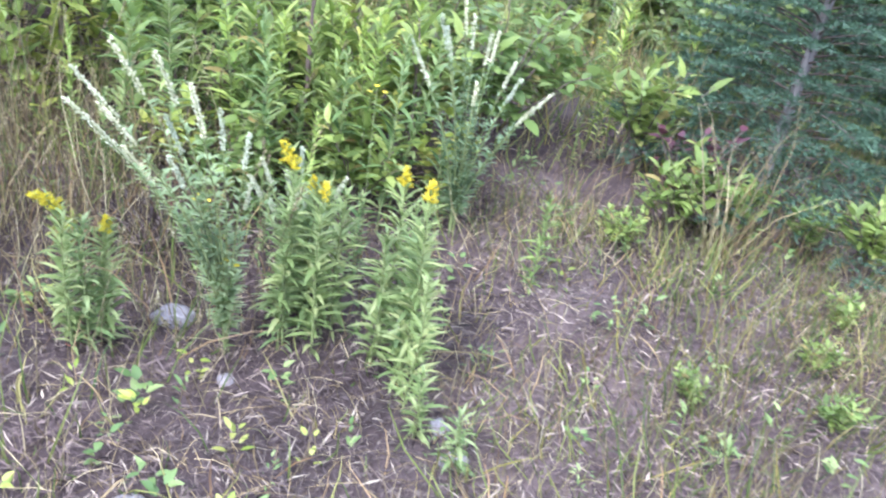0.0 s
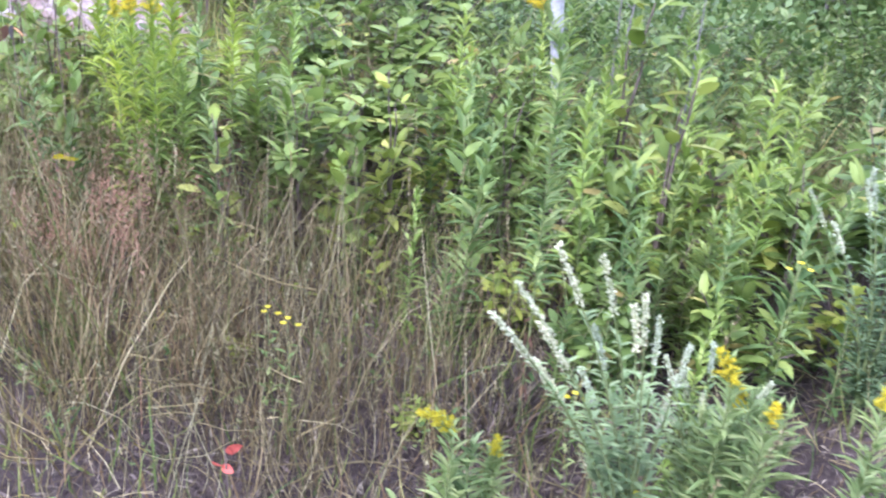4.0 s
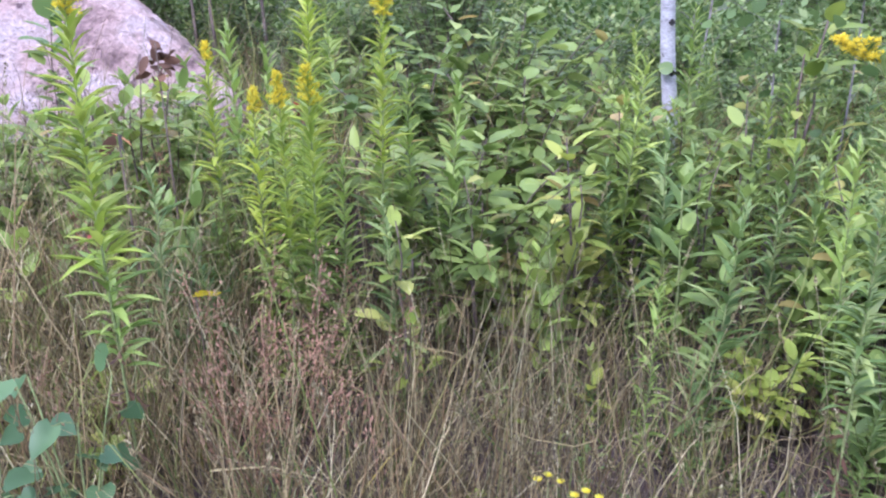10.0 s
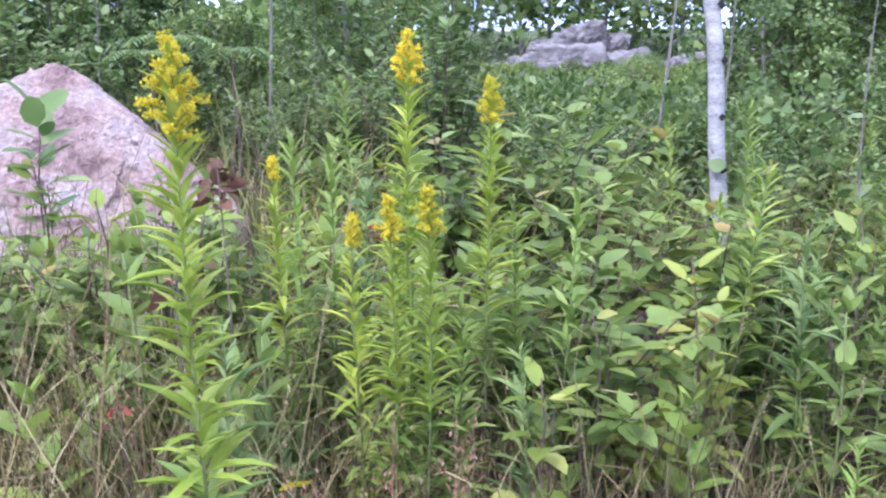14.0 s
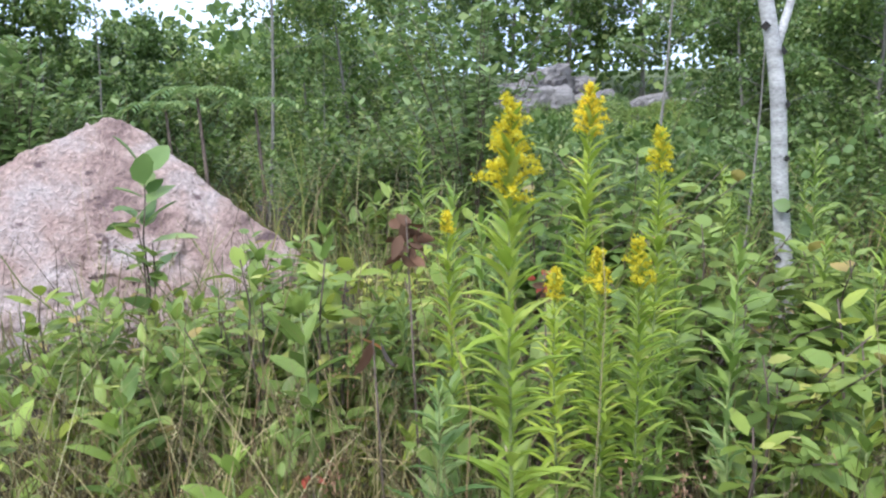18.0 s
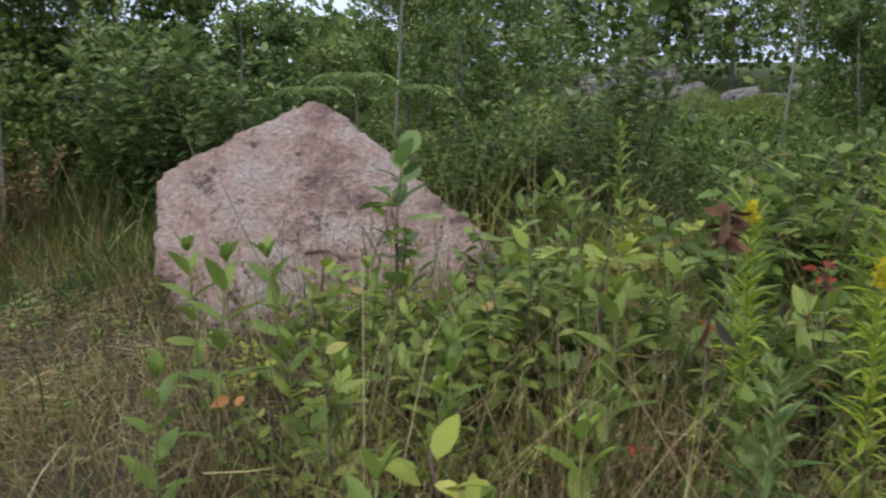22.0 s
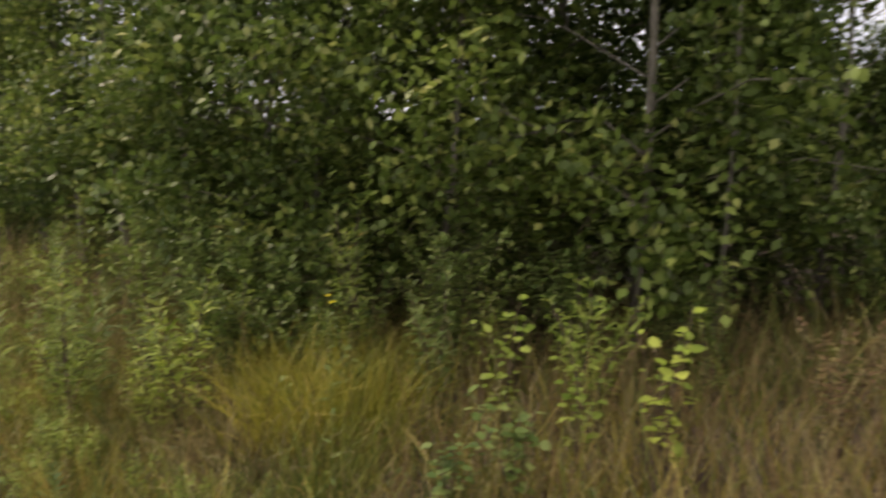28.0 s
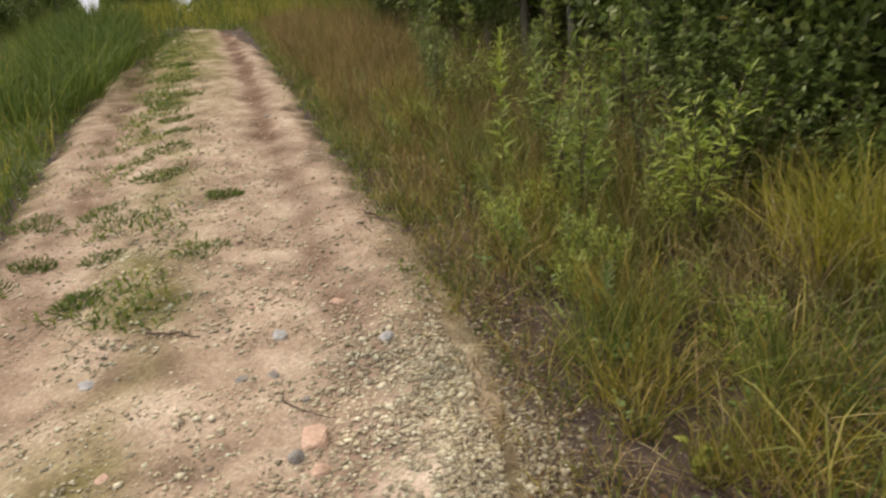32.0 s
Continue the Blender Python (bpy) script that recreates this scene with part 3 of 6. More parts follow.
# ---- plants ----
def goldenrod(seed, tall, bloom=1.0, leaf=0.1, mat=None, name="goldenrod", leaves=0, nod=(0.0, 0.0)):
    """A goldenrod: a leafy stem, and where it blooms a plume of arching arms set with small flowers; nod bends its tip aside."""
    rng = np.random.default_rng(seed)
    mat = mat or M_GOLD_LEAF
    leaves = leaves or int(24 + 104 * tall)
    root = new(name)
    lean = rng.normal(0, 0.04, 2)
    s = np.linspace(0, 1, 17)
    line = np.stack([lean[0] * tall * s**2 + 0.008 * np.sin(5 * s + seed), lean[1] * tall * s**2, tall * s], -1)
    line -= line[-1] * (1, 1, 0) * (s**2)[:, None]
    top = np.clip((s - 0.8) / 0.2, 0, 1) ** 2
    line += np.stack([nod[0] * top, nod[1] * top, -0.45 * np.hypot(*nod) * top**2], -1)
    link_mesh("stem", [tube(line, np.linspace(0.005, 0.0016, 17), M_STEM)], root)
    k = np.arange(leaves)
    low = 0.34 if tall > 1.05 else 0.16 if bloom > 0.2 else 0.05
    f = low + (0.985 - low) * (k / leaves) ** 0.9
    at = np.stack([np.interp(f, s, line[:, i]) for i in range(3)], -1)
    turn = k * 2.4 + rng.normal(0, 0.6, leaves)
    rise = np.interp(f, [0, 0.25, 0.7, 1], [0.1, 0.45, 0.75, 1.5]) + rng.normal(0, 0.34, leaves)
    way = np.stack([np.cos(turn), np.sin(turn), rise], -1)
    size = leaf * np.interp(f, [0, 0.15, 0.55, 0.85, 1], [0.6, 1.0, 1.0, 0.72, 0.4]) * rng.uniform(0.5, 1.3, leaves)
    high = f > (0.5 if bloom > 0 else 0.85)
    link_mesh("foliage", [spread(LANCE, at[~high], way[~high], (0, 0, 1), size[~high], size[~high] * 0.2, mat), spread(LANCE, at[high], way[high], (0, 0, 1), size[high], size[high] * 0.2, M_GOLD_TOP if mat == M_GOLD_LEAF and bloom > 0 else mat)], root)
    if tall > 1.05:
        n = 22
        f = rng.uniform(0.12, 0.42, n)
        at = np.stack([np.interp(f, s, line[:, i]) for i in range(3)], -1)
        link_mesh("withered_foliage", [spread(LANCE, at, np.stack([rng.normal(0, 1, n), rng.normal(0, 1, n), rng.uniform(-1.6, 0.2, n)], -1), rng.normal(0, 1, (n, 3)), leaf * rng.uniform(0.5, 0.9, n), leaf * 0.12, M_DEAD)], root, "withered brown lower leaves")
    if bloom > 0:
        n_arm = int(12 + 30 * bloom)
        bits_at, bits_way, arms = [], [], []
        deep, reach = 0.05 + 0.16 * bloom, 0.02 + 0.095 * bloom
        for a in range(n_arm):
            g = a / n_arm
            start = np.array([np.interp(1 - deep / tall * (1 - g), s, line[:, i]) for i in range(3)])
            ang = a * 2.4 + rng.normal(0, 0.35)
            long = reach * (1 - 0.8 * g) * min(1, 0.7 + 2 * g) * rng.uniform(0.7, 1.3) + 0.008
            arm = bend(start, (np.cos(ang) + 6 * nod[0], np.sin(ang) + 6 * nod[1], 1.0 + 0.7 * g), long, 0.35 + 0.3 * rng.uniform(0, 1), 6, rng)
            arms.append(tube(arm, np.linspace(0.0013, 0.0006, 6), M_STEM, 3))
            n = int(12 + 1500 * long)
            t = rng.uniform(0.12, 1, n)
            bits_at.append(np.stack([np.interp(t, np.linspace(0, 1, 6), arm[:, i]) for i in range(3)], -1) + np.abs(rng.normal(0, 0.0035, (n, 3))) * (0, 0, 1) + rng.normal(0, 0.0028, (n, 3)))
            bits_way.append(rng.normal(0, 0.7, (n, 3)) + (0, 0, 1.1))
        t = 1 - deep / tall * rng.uniform(-0.02, 0.55, 120)
        bits_at.append(np.stack([np.interp(t, s, line[:, i]) for i in range(3)], -1) + rng.normal(0, 0.005, (120, 3)))
        bits_way.append(rng.normal(0, 0.7, (120, 3)) + (0, 0, 0.9))
        at, way = np.vstack(bits_at), np.vstack(bits_way)
        head = link_mesh("flower_head", [spread(DIAMOND, at, way, rng.normal(0, 1, at.shape), rng.uniform(0.004, 0.0078, len(at)), 0.0042, M_GOLD_FLOWER)], root, "golden yellow flower plume")
        link_mesh("flower_stalk", arms, head)
    return root


def broadleaf_stalk(seed, tall, leaf, mat, pairs, ratio=0.42):
    """An upright stalk with crossed pairs of broad ascending leaves and a tuft at the top."""
    rng = np.random.default_rng(seed)
    root = new("broadleaf_stalk")
    s = np.linspace(0, 1, 7)
    line = np.stack([0.06 * tall * s**2 * rng.normal(), 0.06 * tall * s**2 * rng.normal(), tall * s], -1)
    link_mesh("stem", [tube(line, np.linspace(0.005, 0.002, 7), M_STEM, 5)], root)
    for k in range(pairs):
        f = 0.25 + 0.75 * k / max(pairs - 1, 1)
        at = [np.interp(f, s, line[:, i]) for i in range(3)]
        for side in (0, 1) if k < pairs - 1 else (0, 1, 0.5, 1.5):
            ang = 1.57 * k + 3.14 * side + rng.normal(0, 0.25)
            size = leaf * np.interp(f, [0.2, 0.6, 0.9, 1], [0.75, 1.05, 0.9, 0.6]) * rng.uniform(0.8, 1.15)
            way = (np.cos(ang), np.sin(ang), np.interp(f, [0.2, 0.8, 1], [0.25, 0.9, 1.9]) + rng.normal(0, 0.25))
            link_mesh("leaf", [spread(OVATE, [at], [way], np.array([(0, 0, 1.0)]) + rng.normal(0, 0.15, (1, 3)), size, size * ratio * rng.uniform(0.85, 1.15), mat)], root)
    return root


def heart_weed(x, y, seed, tops, leaf):
    """A broad-leaved weed: bent stems, each leaf a blue-green heart on its own stalk."""
    rng = np.random.default_rng(seed)
    root = new("heart_leaf_weed")
    root.matrix_basis = pose(x, y, ground_at(x, y) - 0.01)
    for tx, ty, tz in tops:
        line = np.array((tx, ty, tz)) * np.linspace(0, 1, 6)[:, None] ** np.array((1.5, 1.5, 0.9))
        stem = link_mesh("stem", [tube(line, np.linspace(0.004, 0.0018, 6), M_STEM, 5)], root)
        for k in range(4):
            p = line[5 - k] if k else line[5]
            ang = 2.2 * k + rng.uniform(0, 6.28)
            out = p + 0.05 * np.array((np.cos(ang), np.sin(ang), 0.35))
            size = leaf * rng.uniform(0.65, 1.15)
            link_mesh("leaf", [tube([p, (p + out) / 2 + (0, 0, 0.006), out], 0.0012, M_STEM, 3), spread(HEART, [out], [(np.cos(ang), np.sin(ang) - 0.3, rng.normal(-0.35, 0.4))], np.array([(0.0, -0.4, 1.0)]) + rng.normal(0, 0.45, (1, 3)), size, size * 0.92, M_HEART)], stem)
    return tagged(root, "broad weed with heart-shaped blue-green leaves in dry grass", "weed", "heart-leaved weeds")


def shrub(seed, tall, wide, stems, leaf, mat, name, per_stem=26, shape=OVATE, ratio=0.55, twig=None, up=0.5, bare=0.22):
    """A low shrub: stems from one foot with side twigs and broad leaves."""
    rng = np.random.default_rng(seed)
    root = new(name)
    tubes, at, way = [], [], []
    for k in range(stems):
        ang = 2 * np.pi * k / stems + rng.normal(0, 0.4)
        out = rng.uniform(0.1, 1) * wide
        top = np.array([np.cos(ang) * out, np.sin(ang) * out, tall * rng.uniform(0.6, 1.0)])
        s = np.linspace(0, 1, 7)[:, None]
        line = top * s * (1, 1, 0) * (0.4 + 0.6 * s) + np.array((0, 0, 1.0)) * (top[2] * s**0.9) + rng.normal(0, 0.008, (7, 3)) * s
        tubes.append(tube(line, np.linspace(0.006, 0.002, 7), twig or M_TWIG, 4))
        t = np.sort(rng.uniform(bare, 1.0, per_stem)) ** 0.85
        p = np.stack([np.interp(t, s[:, 0], line[:, i]) for i in range(3)], -1)
        turn = np.arange(per_stem) * 2.5 + rng.normal(0, 0.5, per_stem)
        reach = rng.uniform(0.0, 0.09, per_stem)[:, None] * (1.2 - t[:, None])
        side = np.stack([np.cos(turn), np.sin(turn), rng.normal(0.15, 0.2, per_stem)], -1)
        at.append(p + side * reach)
        way.append(side + (0, 0, 1) * (rng.uniform(-0.35, up, per_stem) + 0.7 * (t > 0.93))[:, None])
    at, way = np.vstack(at), np.vstack(way)
    n = len(at)
    for some in ([[t] for t in tubes] if stems <= 13 else [tubes]):
        link_mesh("stem", some, root)
    size = leaf * rng.uniform(0.6, 1.25, n)
    link_mesh("foliage", [spread(shape, at, way, np.array([0, 0, 1.0]) + rng.normal(0, 0.25, (n, 3)), size, size * ratio, mat)], root)
    return root


def tree(seed, tall, wide, trunk, leaf, count, mat, bark, name, low=0.2, limbs=22, lean=0.03, shape=DIAMOND, ratio=0.7, thin=False):
    """A tree: a tapered trunk, limbs with twigs, and a loose crown of single leaves."""
    rng = np.random.default_rng(seed)
    root = new(name)
    s = np.linspace(0, 1, 10)
    ld = rng.normal(0, lean, 2)
    line = np.stack([ld[0] * tall * s + 0.012 * tall * np.sin(4 * s + seed), ld[1] * tall * s + 0.012 * tall * np.cos(5 * s + seed) - 0.012 * tall * np.cos(seed), tall * s - 0.1], -1)
    trunk_ob = link_mesh("trunk", [tube(line, np.linspace(trunk, trunk * 0.15, 10) * np.where(s == 0, 1.3, 1), bark, 8)], root, smooth=True)
    arms, at = [], []
    for k in range(limbs):
        f = low + (0.97 - low) * (k + rng.uniform(0, 1)) / limbs
        start = np.array([np.interp(f, s, line[:, i]) for i in range(3)])
        ang = k * 2.4 + rng.normal(0, 0.5)
        span = wide * np.interp(f, [low, low + 0.25 * (1 - low), 0.75, 1], [0.65, 1, 0.8, 0.25]) * rng.uniform(0.6, 1.2)
        arm = bend(start, (np.cos(ang), np.sin(ang), rng.uniform(0.25, 0.9)), span, 0.15, 6, rng, 0.04)
        first = len(arms)
        arms.append(tube(arm, np.linspace(trunk * 0.32 * (1.1 - f), 0.003, 6), bark, 4))
        share = int(count / limbs)
        for _ in range(3):
            t0 = rng.uniform(0.3, 1.0)
            p0 = np.array([np.interp(t0, np.linspace(0, 1, 6), arm[:, i]) for i in range(3)])
            tw = bend(p0, rng.normal(0, 1, 3) + unit(arm[-1] - arm[0]) + (0, 0, 0.3), span * 0.45, 0.2, 4, rng, 0.05)
            arms.append(tube(tw, np.linspace(0.004, 0.0015, 4), bark, 3))
            t = rng.uniform(0.1, 1.05, share // 3 + 1)
            at.append(np.stack([np.interp(t, np.linspace(0, 1, 4), tw[:, i]) for i in range(3)], -1) + rng.normal(0, wide * (0.05 if thin else 0.09), (len(t), 3)))
        if thin:
            link_mesh("branch", arms[first:], trunk_ob)
    at = np.vstack(at)
    n = len(at)
    way = rng.normal(0, 0.8, (n, 3)) + (0, 0, -0.25)
    crown = link_mesh("crown", [spread(shape, at, way, np.array([0, 0, 1.0]) + rng.normal(0, 0.5, (n, 3)), leaf * rng.uniform(0.7, 1.3, n), leaf * ratio * rng.uniform(0.8, 1.2, n), mat)], root)
    if not thin:
        link_mesh("branch", arms, trunk_ob)
    return root


def stand(ob, x, y, turn=0.0, size=1.0, sink=0.02, tilt=0.0):
    z = float(surface(np.array([x]), np.array([y]))[0]) - sink
    ob.matrix_basis = pose(x, y, z, tilt, tilt * 0.6, turn) @ Matrix.Scale(size, 4)
    return ob


def again(ob, x, y, turn, size=1.0, sink=0.02, tilt=0.0, label=""):
    z = float(surface(np.array([x]), np.array([y]))[0]) - sink
    c = copy_thing(ob, Matrix.Identity(4))
    c.matrix_basis = pose(x, y, z, tilt, tilt * 0.6, turn) @ Matrix.Scale(size, 4)
    if label:
        tagged(c, label)
    return c


R = np.random.default_rng(77)


def ground_at(x, y):
    return float(surface(np.array([x]), np.array([y]))[0])


# goldenrods in bloom, each by the place and height of its tip
def bloom_at(seed, x, y, z, bloom, leaf, label, group="blooming goldenrods", nod=(0.0, 0.0)):
    g = ground_at(x, y)
    pale_one = x > 1.5 and y < 1.7
    ob = goldenrod(seed, z - g, bloom, leaf * (0.8 if pale_one else 0.95), M_GOLD_PALE if pale_one else M_HERB if x > 1.5 else None, leaves=int(30 + 105 * (z - g)) if pale_one else int(30 + 122 * (z - g)), nod=nod)
    ob.matrix_basis = pose(x, y, g - 0.01)
    return tagged(ob, label, "goldenrod", group)


bloom_at(1, 0.34, 1.32, 1.98, 0.58, 0.108, "tall goldenrod with a full yellow plume and bright leaves")
bloom_at(2, 0.55, 2.1, 2.03, 0.46, 0.108, "tall goldenrod with a narrow yellow plume")
bloom_at(3, 0.74, 2.21, 1.92, 0.38, 0.1, "goldenrod with a small yellow plume among shrubs")
bloom_at(4, 0.625, 1.875, 1.69, 0.36, 0.092, "short goldenrod with a compact yellow plume")
bloom_at(5, 0.54, 1.87, 1.67, 0.3, 0.092, "short goldenrod with a slim yellow plume")
bloom_at(13, 0.45, 1.9, 1.62, 0.12, 0.1, "short goldenrod with buds just opening")
bloom_at(6, 0.2, 2.1, 1.73, 0.04, 0.1, "young goldenrod with a thin yellow-green tip")
bloom_at(7, 2.1, 1.8, 1.86, 0.4, 0.1, "goldenrod with arching yellow sprays before the aspens", nod=(-0.17, 0.0))
bloom_at(8, 2.07, 1.12, 0.83, 0.2, 0.1, "small goldenrod with a bent yellow tip on dry ground", nod=(-0.1, 0.0))
bloom_at(9, 2.16, 1.2, 0.72, 0.02, 0.1, "small goldenrod with a yellow bud")
bloom_at(10, 2.69, 1.38, 1.02, 0.32, 0.115, "goldenrod with drooping yellow sprays", nod=(-0.04, 0.0))
bloom_at(14, 2.8, 1.37, 0.9, 0.06, 0.125, "leafy goldenrod with a yellow-green tip")
bloom_at(15, 2.85, 1.47, 0.85, 0.0, 0.125, "leafy goldenrod not yet in bloom")
bloom_at(16, 2.73, 1.5, 0.86, 0.12, 0.12, "leafy goldenrod with a thin yellow tip")
bloom_at(11, 3.04, 1.43, 0.98, 0.1, 0.125, "leafy goldenrod with a thin yellow tip")
bloom_at(12, 3.14, 1.24, 1.02, 0.1, 0.125, "leafy goldenrod with a thin yellow tip")
bloom_at(17, 3.12, 1.31, 0.83, 0.0, 0.125, "leafy goldenrod not yet in bloom")
bloom_at(18, 3.35, 0.94, 0.45, 0.0, 0.09, "short leafy goldenrod seedling")
bloom_at(19, 3.22, 1.05, 0.49, 0.0, 0.1, "short leafy goldenrod seedling")

for k, (x, y, z) in enumerate(((2.76, 1.45, 0.9), (2.79, 1.52, 0.81), (2.7, 1.39, 0.8), (3.09, 1.4, 0.89), (3.13, 1.27, 0.89), (3.02, 1.34, 0.8), (2.11, 1.15, 0.73), (2.15, 1.21, 0.67), (2.05, 1.17, 0.64), (2.65, 1.5, 0.77), (3.18, 1.15, 0.75))):
    bloom_at(20 + k, x, y, z, 0.0, 0.115, "leafy goldenrod not yet in bloom")

for k, (x, y, z) in enumerate(((0.58, 1.94, 1.5), (0.69, 1.95, 1.42), (0.5, 2.16, 1.7), (0.8, 2.27, 1.62))):
    bloom_at(40 + k, x, y, z, 0.0, 0.1, "leafy goldenrod stem beside blooming ones", "leafy goldenrods")

# leafy herbs not yet in bloom
herb_kinds = [goldenrod(30 + k, t, 0, lf, (M_HERB, M_SHRUB, M_GOLD_LEAF, M_HERB)[k], "leafy_herb", int(18 + 66 * t)) for k, (t, lf) in enumerate(((0.85, 0.13), (0.7, 0.12), (1.0, 0.125), (0.5, 0.1)))]
HERB_LABEL = "leafy green goldenrod stem not yet in bloom"
herb_spots = []
for cx, cy, sx, sy, n in ((2.5, 2.32, 0.4, 0.28, 40), (2.59, 1.65, 0.15, 0.1, 4), (1.91, 2.76, 0.2, 0.15, 9), (1.9, 3.9, 0.7, 0.4, 18), (3.4, 4.1, 0.7, 0.5, 26), (1.62, 2.69, 0.25, 0.2, 5), (0.2, 2.35, 0.16, 0.2, 8), (0.55, 2.2, 0.25, 0.2, 4), (2.6, 5.6, 1.2, 0.8, 26), (-7.0, -2.2, 0.35, 0.35, 3), (-8.3, -3.0, 0.7, 0.4, 3)):
    for _ in range(n):
        herb_spots.append((cx + R.normal(0, sx), cy + R.normal(0, sy)))
herb_spots = [(x, y) for x, y in herb_spots if road_gap([x], [y])[0] > ROAD_HALF + 0.25]
for k, (x, y) in enumerate(herb_spots):
    low = y < 2.0 and x > 1.2
    size = R.uniform(0.75, 1.1) * (0.8 if low else 1.2 if x < -4 else 1.0)
    kind = herb_kinds[k % 4]
    if k < 4:
        tagged(stand(kind, x, y, R.uniform(0, 360), size), HERB_LABEL, "leafy herb", "leafy herbs")
    else:
        again(kind, x, y, R.uniform(0, 360), size, tilt=R.normal(0, 4))

# broad-leaved shrubs
dogbane = [shrub(51, 0.75, 0.42, 13, 0.092, M_SHRUB, "broadleaf_shrub", 26, up=-0.05, bare=0.36), shrub(52, 0.62, 0.33, 10, 0.11, M_SHRUB, "broadleaf_shrub", 18, OVATE, 0.38, None, 1.1, 0.36), shrub(53, 0.5, 0.28, 8, 0.09, M_YELLOW_SHRUB, "broadleaf_shrub", 15)]
SHRUB_LABEL = "low green shrub with oval leaves in dry grass"
shrub_spots = [(0.95, 2.35, 1.05), (0.65, 2.75, 1.0), (1.35, 2.6, 0.95), (1.05, 2.95, 1.1), (0.3, 2.45, 0.9), (-0.15, 2.1, 0.75), (-0.45, 2.3, 0.8), (-0.7, 2.6, 0.75), (-0.95, 2.25, 0.6), (-0.3, 2.7, 0.9),
               (-0.55, 1.85, 0.55), (0.05, 2.9, 1.0), (1.73, 3.17, 1.1), (2.23, 2.51, 0.9), (-0.1, 3.3, 1.0), (0.5, 3.4, 1.1), (-1.0, 2.65, 0.55), (-1.35, 2.5, 0.5), (0.9, 3.7, 1.2), (1.3, 4.6, 1.2), (0.2, 4.2, 1.2), (2.6, 4.7, 1.2), (-0.3, 4.6, 1.2),
               (4.21, 2.45, 0.75), (5.1, 2.44, 0.75), (4.52, 2.56, 0.62), (4.84, 2.54, 0.58), (5.38, 2.58, 0.7), (2.95, 2.73, 1.1), (2.68, 2.83, 1.2), (3.27, 2.87, 1.1), (2.37, 2.69, 1.1), (1.96, 2.17, 0.8), (2.32, 2.1, 0.7), (2.77, 2.21, 0.75), (3.13, 2.5, 0.8), (4.11, 1.35, 0.28), (4.6, 1.31, 0.33), (4.83, 1.95, 0.35), (4.65, 1.65, 0.3), (3.94, 2.26, 0.4), (1.79, 1.63, 0.3), (1.15, 1.6, 0.3), (-0.75, 1.75, 0.5), (-1.05, 1.95, 0.55), (-0.95, 2.45, 0.7), (-0.6, 2.2, 0.8), (-0.4, 2.0, 0.75), (-0.15, 2.4, 0.85), (-1.2, 2.75, 0.6), (-0.85, 2.95, 0.7), (-0.5, 3.05, 0.75), (0.15, 1.95, 0.7), (1.2, 2.3, 0.9), (1.5, 2.94, 1.1), (0.75, 2.5, 1.0), (2.01, 3.58, 1.2), (2.89, 3.59, 1.0), (3.56, 3.41, 1.0), (4.07, 3.07, 1.0), (0.4, 1.05, 0.5), (0.12, 1.55, 0.5), (0.2, 1.4, 0.42)]
for k, (x, y, size) in enumerate(shrub_spots):
    kind = dogbane[1] if x > 3.5 else dogbane[2] if size < 0.6 else dogbane[k % 3]
    if k < 3:
        tagged(stand(dogbane[k], x, y, R.uniform(0, 360), size), SHRUB_LABEL, "shrub", "roadside shrubs")
    else:
        again(kind, x, y, R.uniform(0, 360), size * R.uniform(0.9, 1.1))

# upright broad-leaved stalks among the shrubs before the boulder
stalk_kinds = [broadleaf_stalk(601, 0.6, 0.125, M_SHRUB, 7), broadleaf_stalk(602, 0.48, 0.115, M_GOLD_LEAF, 6), broadleaf_stalk(603, 0.7, 0.12, M_SHRUB, 8, 0.38), broadleaf_stalk(604, 0.4, 0.11, M_YELLOW_SHRUB, 5)]
stalk_spots = [(R.normal(-0.75, 0.42), R.normal(2.2, 0.33)) for _ in range(26)] + [(R.normal(0.1, 0.3), R.normal(2.1, 0.25)) for _ in range(12)] + [(R.normal(1.2, 0.35), R.normal(2.4, 0.2)) for _ in range(7)] + [(-0.62, 1.12), (-0.42, 1.05), (-0.5, 1.2), (1.78, 2.62), (1.7, 2.5), (1.9, 2.5)]
stalk_spots = [(x, y) for x, y in stalk_spots if not (abs(x + 1.4) < 0.8 and y > 2.9)]
for k, (x, y) in enumerate(stalk_spots):
    ob = stand(stalk_kinds[k], x, y, 50 * k, 1.0) if k < 4 else again(stalk_kinds[k % 4 if y > 1.4 else 2 * (k % 2)], x, y, R.uniform(0, 360), R.uniform(0.7, 1.15), tilt=R.normal(0, 5))
    tagged(ob, "upright stalk with broad ascending green leaves in dry grass", "broadleaf plant", "broad-leaved stalks")
heart_weed(0.36, 1.1, 5, [(-0.06, -0.06, 0.66), (0.05, -0.03, 0.55), (-0.12, 0.02, 0.48), (0.08, 0.06, 0.62), (-0.16, 0.08, 0.58), (0.0, 0.1, 0.4)], 0.07)
heart_weed(0.2, 1.0, 6, [(0.02, 0.04, 0.42), (-0.08, 0.0, 0.34), (0.1, 0.02, 0.3), (0.02, -0.1, 0.25)], 0.07)

